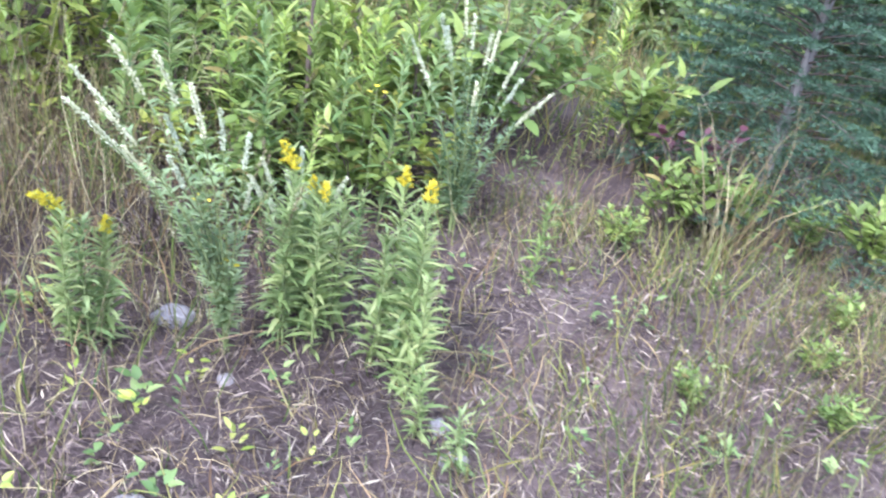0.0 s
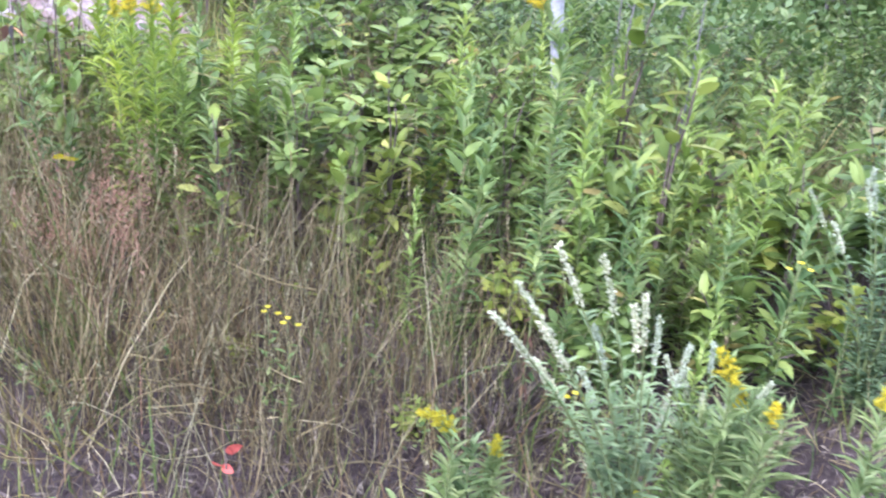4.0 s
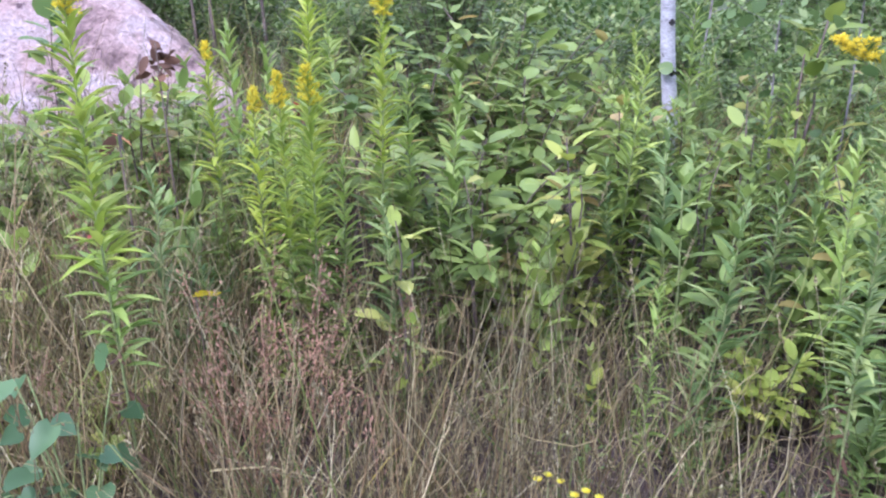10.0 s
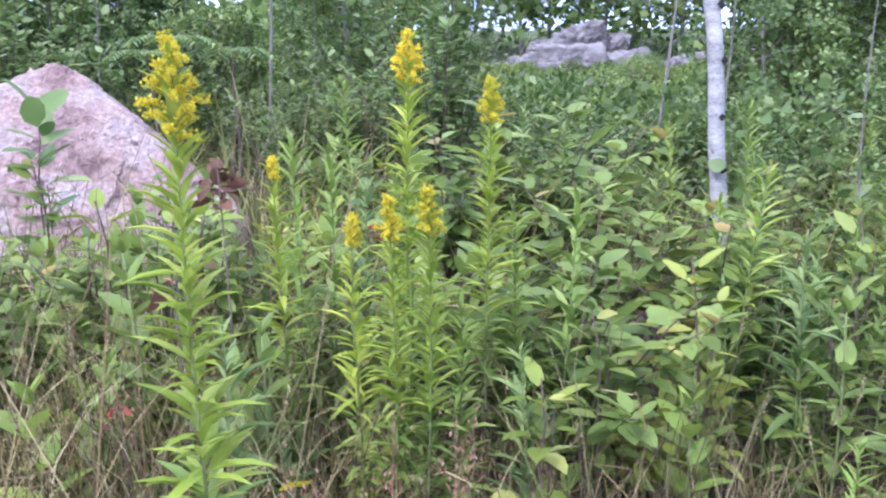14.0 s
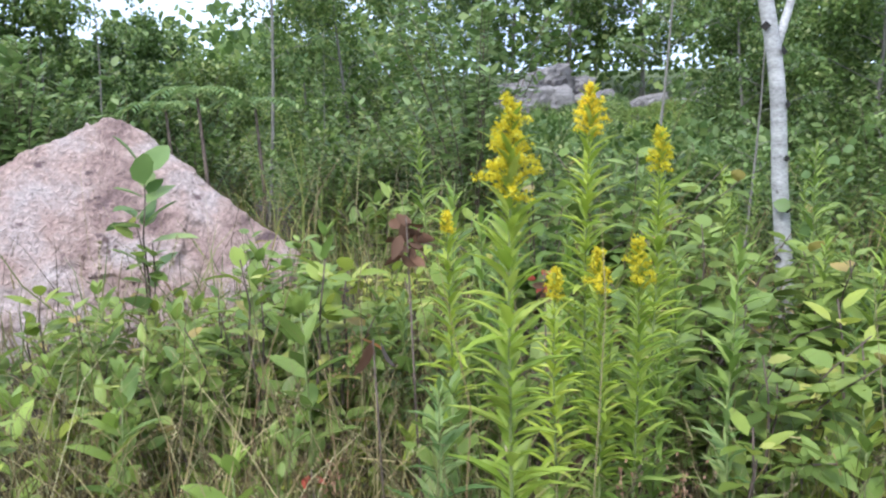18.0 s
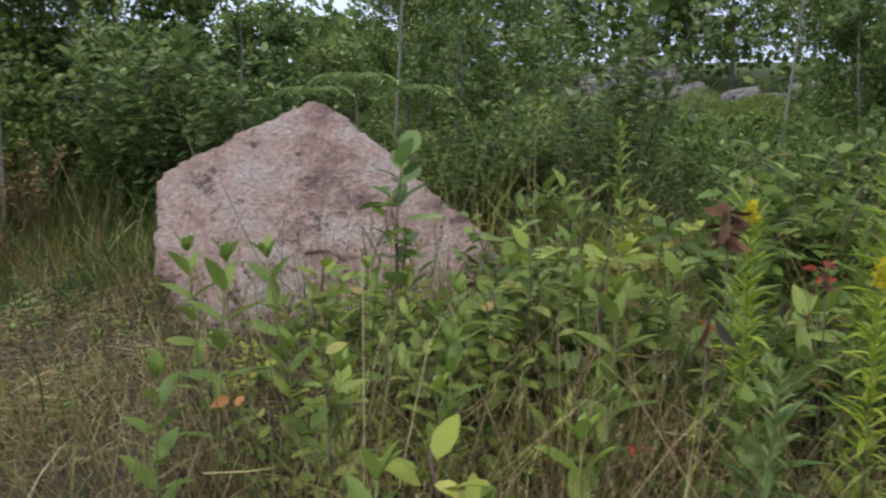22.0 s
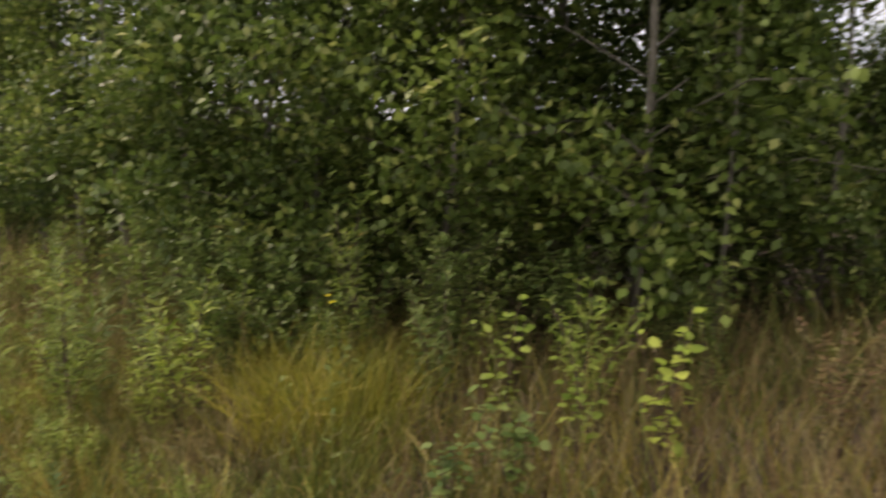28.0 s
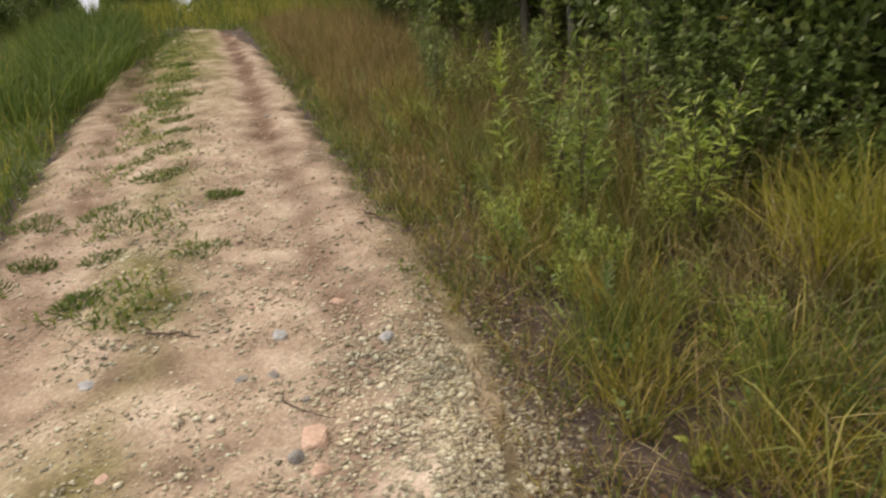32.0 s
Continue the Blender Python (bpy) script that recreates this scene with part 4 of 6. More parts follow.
# willow-like shoots before the wood
willow = [shrub(81, 1.15, 0.3, 7, 0.085, M_HERB, "willow_shoot", 44, LANCE, 0.2, None, 0.9, 0.1), shrub(82, 0.9, 0.34, 8, 0.08, M_GOLD_LEAF, "willow_shoot", 40, LANCE, 0.22, None, 0.8, 0.1), shrub(83, 1.35, 0.26, 5, 0.09, M_SHRUB, "willow_shoot", 48, LANCE, 0.2, None, 0.9, 0.12)]
willow_spots = [(-7.0 + R.normal(0, 0.5), -2.0 + R.normal(0, 0.3)) for _ in range(8)] + [(-8.6 + R.normal(0, 0.7), -2.7 + R.normal(0, 0.35)) for _ in range(10)] + [(-10.6 + R.normal(0, 1.0), -4.1 + R.normal(0, 0.4)) for _ in range(9)] + [(-5.9, -0.1), (-6.3, 0.3), (-6.6, -0.5), (-7.2, -1.0), (-5.6, 0.7), (-7.6, -1.4), (-5.5, 1.4), (-6.1, -1.75)]
for k, (x, y) in enumerate(willow_spots):
    size = R.uniform(0.7, 1.1)
    ob = stand(willow[k], x, y, 40 * k, size) if k < 3 else again(willow[k % 3], x, y, R.uniform(0, 360), size, tilt=R.normal(0, 4))
    tagged(ob, "leafy green willow shoot before the wood", "willow", "willow shoots")

for k in range(120):
    d = R.uniform(0.4, 7.5)
    x, y = -4.3 - 0.8 * d + R.normal(0, 0.5), -1.7 - 0.5 * d + R.normal(0, 0.45)
    if road_gap([x], [y])[0] > ROAD_HALF + 0.35:
        if k % 2:
            again(herb_kinds[3], x, y, R.uniform(0, 360), R.uniform(0.35, 0.75), tilt=R.normal(0, 8), label="short leafy green weed in the verge grass")
        else:
            again(willow[1], x, y, R.uniform(0, 360), R.uniform(0.25, 0.5), tilt=R.normal(0, 8), label="low leafy willow shoot in the verge grass")

# ---- trees ----
T_FOREST = [tree(101, 4.6, 1.5, 0.04, 0.074, 13500, M_FOREST, M_BARK, "forest_tree", 0.08, 26), tree(102, 5.6, 1.7, 0.06, 0.088, 12000, M_FOREST, M_BARK, "forest_tree", 0.12, 28),
            tree(103, 3.2, 1.25, 0.035, 0.085, 8500, M_FOREST, M_BARK, "forest_tree", 0.05, 24), tree(104, 6.8, 1.6, 0.07, 0.088, 12000, M_FOREST, M_BARK, "forest_tree", 0.18, 30)]
T_LABEL = "dense green young broadleaf tree at the wood's edge"
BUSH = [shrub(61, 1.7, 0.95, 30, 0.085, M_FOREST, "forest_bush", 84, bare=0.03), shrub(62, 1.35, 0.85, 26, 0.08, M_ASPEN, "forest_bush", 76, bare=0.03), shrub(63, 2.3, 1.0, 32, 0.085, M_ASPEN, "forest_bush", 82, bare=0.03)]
forest = []
for x, y, t, size in ((-8.2, 6.6, 0, 0.75), (-7.2, 7.6, 2, 1.1), (-6.3, 7.0, 2, 1.05), (-5.4, 7.6, 2, 0.93), (-4.6, 8.0, 2, 0.86), (-3.6, 8.4, 2, 0.78), (-7.8, 9.2, 0, 0.85), (-5.9, 8.6, 2, 0.88), (-4.6, 9.6, 2, 0.7), (-3.2, 10.0, 2, 0.62), (-9.5, 8.5, 1, 0.66), (-1.1, 9.6, 0, 0.8),
                      (4.2, 11.6, 0, 0.9), (4.8, 10.0, 0, 1.0), (6.3, 9.0, 1, 0.9), (7.8, 7.2, 1, 0.9),  (5.3, 13.0, 1, 1.0), (8.5, 10.8, 3, 0.9),
                      (-6.5, 4.4, 2, 0.98), (-6.9, 2.8, 0, 0.85), (-8.6, 2.5, 0, 1.15), (-9.6, 3.2, 1, 0.95), (-6.9, 1.4, 0, 1.1), (-7.8, 0.2, 0, 1.15), (-8.8, -0.8, 0, 1.15), (-9.6, -1.6, 0, 1.2), (-10.6, -2.4, 1, 1.05), (-11.8, -3.2, 3, 0.9), (-13.0, -4.1, 1, 1.0), (-14.4, -5.0, 0, 1.15), (-15.8, -6.0, 1, 0.9), (-17.4, -7.2, 0, 0.95), (-19.2, -8.4, 2, 1.1), (-21.0, -9.8, 0, 0.9),
                      (-8.2, 3.4, 1, 0.6), (-8.8, 1.6, 3, 1.0), (-9.8, 0.6, 1, 1.1), (-7.6, 5.0, 1, 0.62), (-10.8, 4.2, 3, 0.52), (-11.5, 1.8, 3, 1.0), (-11.2, -0.6, 3, 1.05), (-12.8, -1.6, 3, 1.1), (-14.6, -2.8, 3, 1.0), (-10.0, 7.0, 3, 0.6),
                      (-18.5, -17.5, 1, 0.95), (-20.5, -19.5, 3, 0.9), (-16.5, -18.5, 0, 1.1), (-14.5, -16.6, 2, 1.1), (-25.0, -11.0, 1, 0.5), (-2.5, 24.5, 1, 1.1), (0.0, 26.0, 3, 1.0), (2.6, 25.4, 3, 1.1), (5.0, 24.8, 1, 1.2), (7.6, 25.0, 3, 1.0), (10.0, 23.0, 1, 1.2), (-5.0, 23.0, 0, 0.8), (1.2, 27.5, 1, 1.3), (4.0, 27.0, 3, 1.1)):
    forest.append((x, y, t, size))
for k, (x, y, t, size) in enumerate(forest):
    again(T_FOREST[t], x + R.normal(0, 0.15), y + R.normal(0, 0.15), R.uniform(0, 360), size * R.uniform(0.93, 1.07))
for k, (x, y) in enumerate(((9.5, 8.0), (7.0, 12.5), (-3.0, 14.0), (10.5, 5.5))):
    stand(T_FOREST[k], x, y, 70 * k, 1.0)
bush_row = []
for k in range(34):
    bush_row.append((R.uniform(-0.9, 3.8), R.uniform(5.4, 9.0)))
for k in range(9):
    bush_row.append((-6.2 + 0.5 * k, 6.1 + R.normal(0, 0.25)))
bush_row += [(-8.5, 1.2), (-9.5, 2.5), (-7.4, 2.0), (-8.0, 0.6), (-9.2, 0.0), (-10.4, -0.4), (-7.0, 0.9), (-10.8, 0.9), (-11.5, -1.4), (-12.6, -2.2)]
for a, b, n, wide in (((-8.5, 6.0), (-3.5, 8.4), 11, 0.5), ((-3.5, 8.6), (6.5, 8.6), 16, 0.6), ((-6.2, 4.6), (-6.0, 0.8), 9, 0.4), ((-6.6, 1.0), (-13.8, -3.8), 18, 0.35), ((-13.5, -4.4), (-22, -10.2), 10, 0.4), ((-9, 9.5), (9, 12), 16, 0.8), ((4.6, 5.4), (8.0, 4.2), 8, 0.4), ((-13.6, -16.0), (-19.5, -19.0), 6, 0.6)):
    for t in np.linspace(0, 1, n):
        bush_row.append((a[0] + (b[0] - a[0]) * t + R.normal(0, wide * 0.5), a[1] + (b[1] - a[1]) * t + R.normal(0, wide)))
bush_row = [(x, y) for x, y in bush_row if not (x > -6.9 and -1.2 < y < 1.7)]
front_bushes = [(-6.6, -0.75, 0.5), (-6.5, 0.1, 0.55), (-6.9, -1.35, 0.55), (-6.35, 0.9, 0.5), (-7.4, -1.0, 0.7), (-7.7, -1.7, 0.6), (-6.1, 1.5, 0.5)]
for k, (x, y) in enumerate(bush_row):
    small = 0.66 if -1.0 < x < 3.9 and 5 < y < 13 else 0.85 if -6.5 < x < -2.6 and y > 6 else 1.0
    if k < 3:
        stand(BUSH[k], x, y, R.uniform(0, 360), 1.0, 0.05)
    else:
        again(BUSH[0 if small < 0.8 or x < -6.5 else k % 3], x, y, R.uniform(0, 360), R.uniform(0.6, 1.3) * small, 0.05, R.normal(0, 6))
for k, (x, y, size) in enumerate(front_bushes):
    again(BUSH[2 * (k % 2)], x, y, 70 * k, size, 0.05)
for ob in [o for o in scene.collection.objects if o.name.startswith("forest_bush")]:
    tagged(ob, "dense green bush at the wood's edge", "bush", "bushes at the wood's edge")


def make_far_woods():
    rng = np.random.default_rng(71)
    n = 52000
    ang = rng.uniform(radians(-20), radians(245), n)
    far = rng.uniform(16, 30, n)
    x, y = -3 + far * np.cos(ang), 2 + far * np.sin(ang)
    top = (3.6 + 1.6 * rough(x, y, 0.5) + 0.8 * rough(x, y, 1.9)) * np.where((x < -9) & (y > -10), 0.52, 1.0)
    turn = np.degrees(np.arctan2(x + 0.7, y))
    top *= np.interp(turn, [-34, -26, -20, -14, -9, -6], [1, 1, 0.82, 0.55, 0.42, 1])
    gap = road_gap(x, y)
    keep = (gap > 5) & ~((x < -17) & (y < -9)) & ~((np.abs(x - 2.6 * y / 22) < 4.0) & (y < 23.5))
    x, y, top = x[keep], y[keep], top[keep]
    n = len(x)
    z = height(x, y) + top * rng.uniform(0.0, 1, n) ** 0.8 * np.where((np.abs(x - 2.6 * y / 22) < 4.5) & (y < 23.5), 0.25, 1)
    at = np.stack([x, y, z], -1)
    ob = link_mesh("far_woods", [spread(DIAMOND, at, rng.normal(0, 0.8, (n, 3)) + (0, 0, -0.2), rng.normal(0, 1, (n, 3)), rng.uniform(0.2, 0.42, n), rng.uniform(0.16, 0.34, n), M_FOREST)])
    tagged(ob, "far green woods on the rise behind the verge", "woods", kind="stuff")


make_far_woods()
for ob in [o for o in scene.collection.objects if o.name.startswith("forest_tree")]:
    tagged(ob, T_LABEL, "tree", "woods beside the track")


# ---- grass ----
def blades(n, spots, tall, wide, mat, rng, lean=0.35, shape=BLADE):
    x, y = spots
    z = surface(x, y) - 0.01
    way = np.stack([rng.normal(0, lean, n), rng.normal(0, lean, n), np.ones(n)], -1)
    return spread(shape, np.stack([x, y, z], -1), way, rng.normal(0, 1, (n, 3)), tall, wide, mat)


WALK = np.array([(3.6, -1.15), (2.4, -0.42), (1.5, -0.13), (0.6, 0.28), (-0.6, 0.0), (-1.4, -0.4), (-2.05, -1.7)])


def walk_gap(x, y):
    out = np.full(len(x), 1e9)
    for a, b in zip(WALK, WALK[1:]):
        d = b - a
        t = np.clip(((x - a[0]) * d[0] + (y - a[1]) * d[1]) / (d @ d), 0, 1)
        out = np.minimum(out, np.hypot(x - a[0] - t * d[0], y - a[1] - t * d[1]))
    return out


def verge_spots(n, rng, box, clear=0.35):
    x, y = rng.uniform(box[0], box[1], n), rng.uniform(box[2], box[3], n)
    keep = (road_gap(x, y) > ROAD_HALF - 0.05 + rng.exponential(0.12, n)) & (walk_gap(x, y) > clear)
    bare = np.exp(-(((x - 3.65) / 0.6) ** 2 + ((y - 1.75) / 0.4) ** 2)) + 0.9 * np.exp(-(((x - 2.5) / 1.0) ** 2 + ((y - 0.95) / 0.5) ** 2)) + 0.8 * np.exp(-(((x - 1.3) / 0.6) ** 2 + ((y - 1.5) / 0.35) ** 2)) + 0.7 * np.exp(-(((x + 2.9) / 0.9) ** 2 + ((y - 2.9) / 0.6) ** 2)) + 0.7 * np.exp(-(((x + 1.5) / 0.7) ** 2 + ((y - 2.7) / 0.5) ** 2))
    keep &= rng.uniform(0, 1, n) > bare * 0.85
    keep &= ~(((x + 1.4) / 0.75) ** 2 + ((y - 3.85) / 0.5) ** 2 < 1)
    clump = rough(x, y, 3.3, 1.0) * 0.5 + 0.5
    keep &= rng.uniform(0, 1, n) < 0.35 + 0.65 * clump
    return x[keep], y[keep]


def patchy(x, y, rng):
    """True where the verge beside the track keeps its grass, which stands there in patches with litter between."""
    near = np.exp(-(((x + 4.6) / 1.1) ** 4 + ((y + 1.5) / 0.95) ** 4))
    bare = rough(x, y, 3.6, 9) + 0.5 * rough(x, y, 8.0, 3) < 0.12
    return ~(bare & (rng.uniform(0, 1, len(x)) < 0.93 * near))


def make_grass():
    rng = np.random.default_rng(9)
    dry, green = [], []
    # number, stretch of verge, height, share of straw, widths of straw and of green blades
    for n, box, tall, straw, wd, wg in ((9000, (1.2, 6.2, 0.2, 3.2), 0.42, 0.7, 0.0032, 0.006), (6000, (-0.4, 2.4, 0.5, 2.6), 0.72, 0.56, 0.0034, 0.007), (15000, (-4.0, 0.4, 0.3, 3.6), 0.7, 0.62, 0.004, 0.007),
                                         (9000, (3.3, 6.2, 0.2, 2.6), 0.36, 0.3, 0.003, 0.005), (13000, (-4.5, 6.2, 3.0, 6.5), 1.2, 0.45, 0.004, 0.008), (9000, (-6.5, -2.6, 3.3, 7.5), 0.7, 0.12, 0.005, 0.01),
                                         (48000, (-9.0, -2.2, -4.6, 3.2), 0.85, 0.5, 0.0045, 0.008), (14000, (-22, -7, -14, 0), 1.2, 0.5, 0.008, 0.014)):
        x, y = verge_spots(n, rng, box)
        stay = rng.uniform(0, 1, len(x)) > 0.85 * np.exp(-(((x + 4.5) / 1.3) ** 2 + ((y + 1.8) / 0.75) ** 2))
        x, y = x[stay], y[stay]
        stay = patchy(x, y, rng)
        x, y = x[stay], y[stay]
        far = np.clip((walk_gap(x, y) - 0.25) / 1.3, 0.25, 1.0)
        edge = np.clip((road_gap(x, y) - ROAD_HALF) / 2.3, 0.18, 1.0)
        hay = np.exp(-(((x + 3.0) / 1.2) ** 2 + ((y - 2.5) / 1.0) ** 2))
        t = tall * rng.gamma(6, 0.075, len(x)) * (0.3 + 0.75 * far) * edge * (1 - 0.65 * hay) * np.where((x < -2) & (y > 2.5), 0.6, 1)
        t *= 1 - 0.6 * np.exp(-(((x + 4.7) / 1.3) ** 2 + ((y + 1.75) / 0.9) ** 2))
        back = (x < -2.5) & (y > 3.0)
        split = (rng.uniform(0, 1, len(x)) < straw + 0.18 * rough(x, y, 1.4, 3)) & ~(back & (rng.uniform(0, 1, len(x)) < 0.65))
        dark = split & (rng.uniform(0, 1, len(x)) < 0.27 + 0.3 * rough(x, y, 1.2, 5))
        dry.append(blades((split & ~dark).sum(), (x[split & ~dark], y[split & ~dark]), t[split & ~dark], wd, M_STRAW, rng, 0.3))
        dry.append(blades(dark.sum(), (x[dark], y[dark]), t[dark] * 0.9, wd, M_RUSSET, rng, 0.35))
        s = ~split
        gold = s & (rng.uniform(0, 1, len(x)) < np.where((x < -3.2) & (y < 0.8), 0.42, 0.12) + 0.3 * rough(x, y, 0.9, 6))
        brown = s & ~gold & (rng.uniform(0, 1, len(x)) < np.where(x < -3.2, 0.42, 0.12) + 0.35 * rough(x, y, 1.1, 2))
        s &= ~gold & ~brown
        for some, mat in ((s & ~back, M_GRASS), (s & back, M_BANK), (gold, M_GOLD_GRASS), (brown, M_RUSSET)):
            if some.any():
                green.append(blades(some.sum(), (x[some], y[some]), t[some] * 0.85, wg, mat, rng, 0.42))
    tagged(link_mesh("dry_grass", dry), "thin tan dry grass standing along the verge", "grass", kind="stuff")
    tagged(link_mesh("green_grass", green), "green and yellowing grass blades along the verge", "grass", kind="stuff")
    # standing straw and bent hay between the shrubs and the track
    n = 9000
    x, y = rng.uniform(-0.9, 1.95, n), rng.uniform(1.15, 2.25, n)
    keep = (rng.uniform(-0.55, 1.5, n) < rough(x, y, 3.1, 4) + 0.7 * rough(x, y, 7.0, 2)) & (walk_gap(x, y) > 0.75)
    x, y = x[keep], y[keep]
    pick = rng.uniform(0, 1, len(x)) + 0.2 * rough(x, y, 1.7, 5)
    tall = rng.gamma(6, 0.085, len(x)) * np.clip(1.25 - 0.25 * np.maximum(x, 0), 0.7, 1)
    upright = [blades(m.sum(), (x[m], y[m]), tall[m], 0.0034, mat, rng, 0.24) for m, mat in ((pick < 0.72, M_STRAW), ((pick >= 0.72) & (pick < 0.88), M_RUSSET), (pick >= 0.88, M_GRASS))]
    x, y = rng.uniform(-1.5, 1.7, 1500), rng.uniform(1.15, 2.15, 1500)
    keep = rng.uniform(-0.9, 0.6, 1500) < rough(x, y, 2.7, 1)
    n = keep.sum()
    at = np.stack([x[keep], y[keep], surface(x[keep], y[keep]) + rng.gamma(2, 0.09, n)], -1)
    bent = spread(BLADE, at, np.stack([rng.normal(0, 1, n), rng.normal(0, 1, n), rng.normal(0.1, 0.5, n)], -1), rng.normal(0, 1, (n, 3)), rng.uniform(0.1, 0.38, n), 0.0034, M_HAY)
    tagged(link_mesh("standing_straw", upright + [bent]), "upright tan straw and bent hay between shrubs and track", "dry grass", kind="stuff")
    # dark tall grass at the wood's foot
    x, y = rng.uniform(-7.0, -2.4, 7000), rng.uniform(2.6, 7.0, 7000)
    keep = (np.abs(y - (8.4 + 0.75 * x * 0.9)) < 0.75 + 0.3 * rough(x, y, 1.3)) & ~((x > -2.9) & (y < 4.6))
    x, y = x[keep], y[keep]
    pick = rng.uniform(0, 1, len(x)) + 0.4 * rough(x, y, 1.9, 2)
    tall = rng.gamma(8, 0.07, len(x))
    tagged(link_mesh("wood_grass", [blades(m.sum(), (x[m], y[m]), tall[m], 0.009, mat, rng, 0.3) for m, mat in ((pick < 0.55, M_BANK), ((pick >= 0.55) & (pick < 0.85), M_GRASS), (pick >= 0.85, M_RUSSET))]), "tall green and brown grass at the wood's foot", "grass", kind="stuff")
    # far side of the track
    x, y = rng.uniform(-27, -4, 75000), rng.uniform(-26, -4, 75000)
    g = road_gap(x, y)
    keep = ((g > ROAD_HALF - 0.1) | (x < -13 - 3 * rng.uniform(0, 1, len(x)))) & (g < ROAD_HALF + 0.3 + rng.exponential(3.5, len(x))) & ((y < x * 0.7 - 1.5) | (x < -19))
    x, y = x[keep], y[keep]
    pick = rng.uniform(0, 1, len(x)) + 0.25 * rough(x, y, 0.8, 3) + 0.5 * np.clip((-x - 15) / 6, 0, 1)
    tagged(link_mesh("meadow_grass", [blades(m.sum(), (x[m], y[m]), rng.uniform(0.3, 0.85, m.sum()) * (0.5 + 0.5 * np.clip((g[keep][m] - 1.4) / 1.2, 0, 1)), 0.014, mat, rng, 0.35) for m, mat in ((pick < 0.3, M_GRASS), ((pick >= 0.3) & (pick < 0.85), M_BANK), (pick >= 0.85, M_BRIGHT_GRASS))]), "tall green meadow grass beside the track", "grass", kind="stuff")
    # short mixed grass that fringes the wood's side of the track
    k = rng.integers(len(ROAD_PTS) // 3, len(ROAD_PTS), 110000)
    d = unit(np.gradient(ROAD_PTS, axis=0))[k]
    off = ROAD_HALF - 0.12 + rng.gamma(1.6, 0.62, len(k))
    p = ROAD_PTS[k] + np.stack([d[:, 1], -d[:, 0]], -1) * off[:, None] + rng.normal(0, 0.06, (len(k), 2))
    x, y = p[:, 0], p[:, 1]
    bare = rough(x, y, 2.3, 8) + 0.5 * rough(x, y, 5.2, 1)
    keep = (x < -2.9) & (x > -19) & (walk_gap(x, y) > 0.5) & (off < 4) & (rng.uniform(-0.9, 0.7, len(k)) < bare + 0.25 + 0.9 * np.clip(off - ROAD_HALF - 0.5, 0, 1))
    keep &= patchy(x, y, rng)
    x, y, off = x[keep], y[keep], off[keep]
    n = len(x)
    t = rng.gamma(5, 0.045, n) * (0.45 + 0.9 * np.clip((off - ROAD_HALF) / 1.2, 0, 1))
    mix = rng.uniform(0, 1, n) < 0.42 + 0.3 * rough(x, y, 1.9, 4)
    au = rng.uniform(0, 1, n) < 0.36 + 0.3 * rough(x, y, 1.3, 2)
    rust = (rng.uniform(0, 1, n) < 0.3 * np.clip((-x - 6) / 5, 0.1, 1)) & (off > ROAD_HALF + 0.2)
    fringe = [blades(mix.sum(), (x[mix], y[mix]), t[mix] * 1.15, 0.0045, M_STRAW, rng, 0.5), blades((~mix & ~au).sum(), (x[~mix & ~au], y[~mix & ~au]), t[~mix & ~au], 0.008, M_GRASS, rng, 0.55), blades((~mix & au).sum(), (x[~mix & au], y[~mix & au]), t[~mix & au], 0.007, M_GOLD_GRASS, rng, 0.55), blades(rust.sum(), (x[rust], y[rust]), t[rust] * 1.3 + 0.1, 0.006, M_RUSSET, rng, 0.4)]
    tagged(link_mesh("fringe_grass", fringe), "short golden and green grass fringing the track", "grass", kind="stuff")
    # short trodden turf along the near side of the verge and across the track
    n = 70000
    x, y = rng.uniform(-2.8, 11, n), rng.uniform(-10, 5, n)
    keep = (road_gap(x, y) > ROAD_HALF - 0.1 + rng.exponential(0.15, n)) & ((y < 0.75 + rng.normal(0, 0.15, n)) | (x > 5.6 + rng.normal(0, 0.3, n))) & (rng.uniform(-0.9, 0.6, n) < rough(x, y, 1.9, 7) + 0.4 * rough(x, y, 5.0, 2))
    x, y = x[keep], y[keep]
    n = len(x)
    pick = rng.uniform(0, 1, n) + 0.3 * rough(x, y, 0.8, 4)
    tall = rng.gamma(4, 0.028, n) * np.clip(walk_gap(x, y) + 0.3, 0.3, 1.6)
    turf = [blades(m.sum(), (x[m], y[m]), tall[m], 0.006, mat, rng, 0.6) for m, mat in ((pick < 0.4, M_STRAW), ((pick >= 0.4) & (pick < 0.75), M_GRASS), (pick >= 0.75, M_RUSSET))]
    tagged(link_mesh("verge_turf", turf), "short trodden dry and green turf along the verge", "grass", kind="stuff")
    # cut hay lying in the clearing beside the boulder
    n = 22000
    x, y = rng.normal(-2.7, 0.8, n), rng.normal(2.35, 0.65, n)
    keep = (rng.uniform(-0.9, 0.6, n) < rough(x, y, 2.4, 3) + 0.5 * rough(x, y, 6.0, 1)) & ~(((x + 1.4) / 0.75) ** 2 + ((y - 3.85) / 0.75) ** 2 < 1)
    x, y = x[keep], y[keep]
    n = len(x)
    at = np.stack([x, y, surface(x, y) + rng.gamma(2, 0.018, n)], -1)
    way = np.stack([rng.normal(0, 1, n), rng.normal(0, 1, n), rng.normal(0.05, 0.22, n)], -1)
    tagged(link_mesh("cut_hay", [spread(BLADE, at, way, rng.normal(0, 0.6, (n, 3)) + (0, 0, 1), rng.uniform(0.07, 0.24, n), 0.0034, M_HAY)]), "pale cut hay lying flat in a clearing", "hay", kind="stuff")


make_grass()


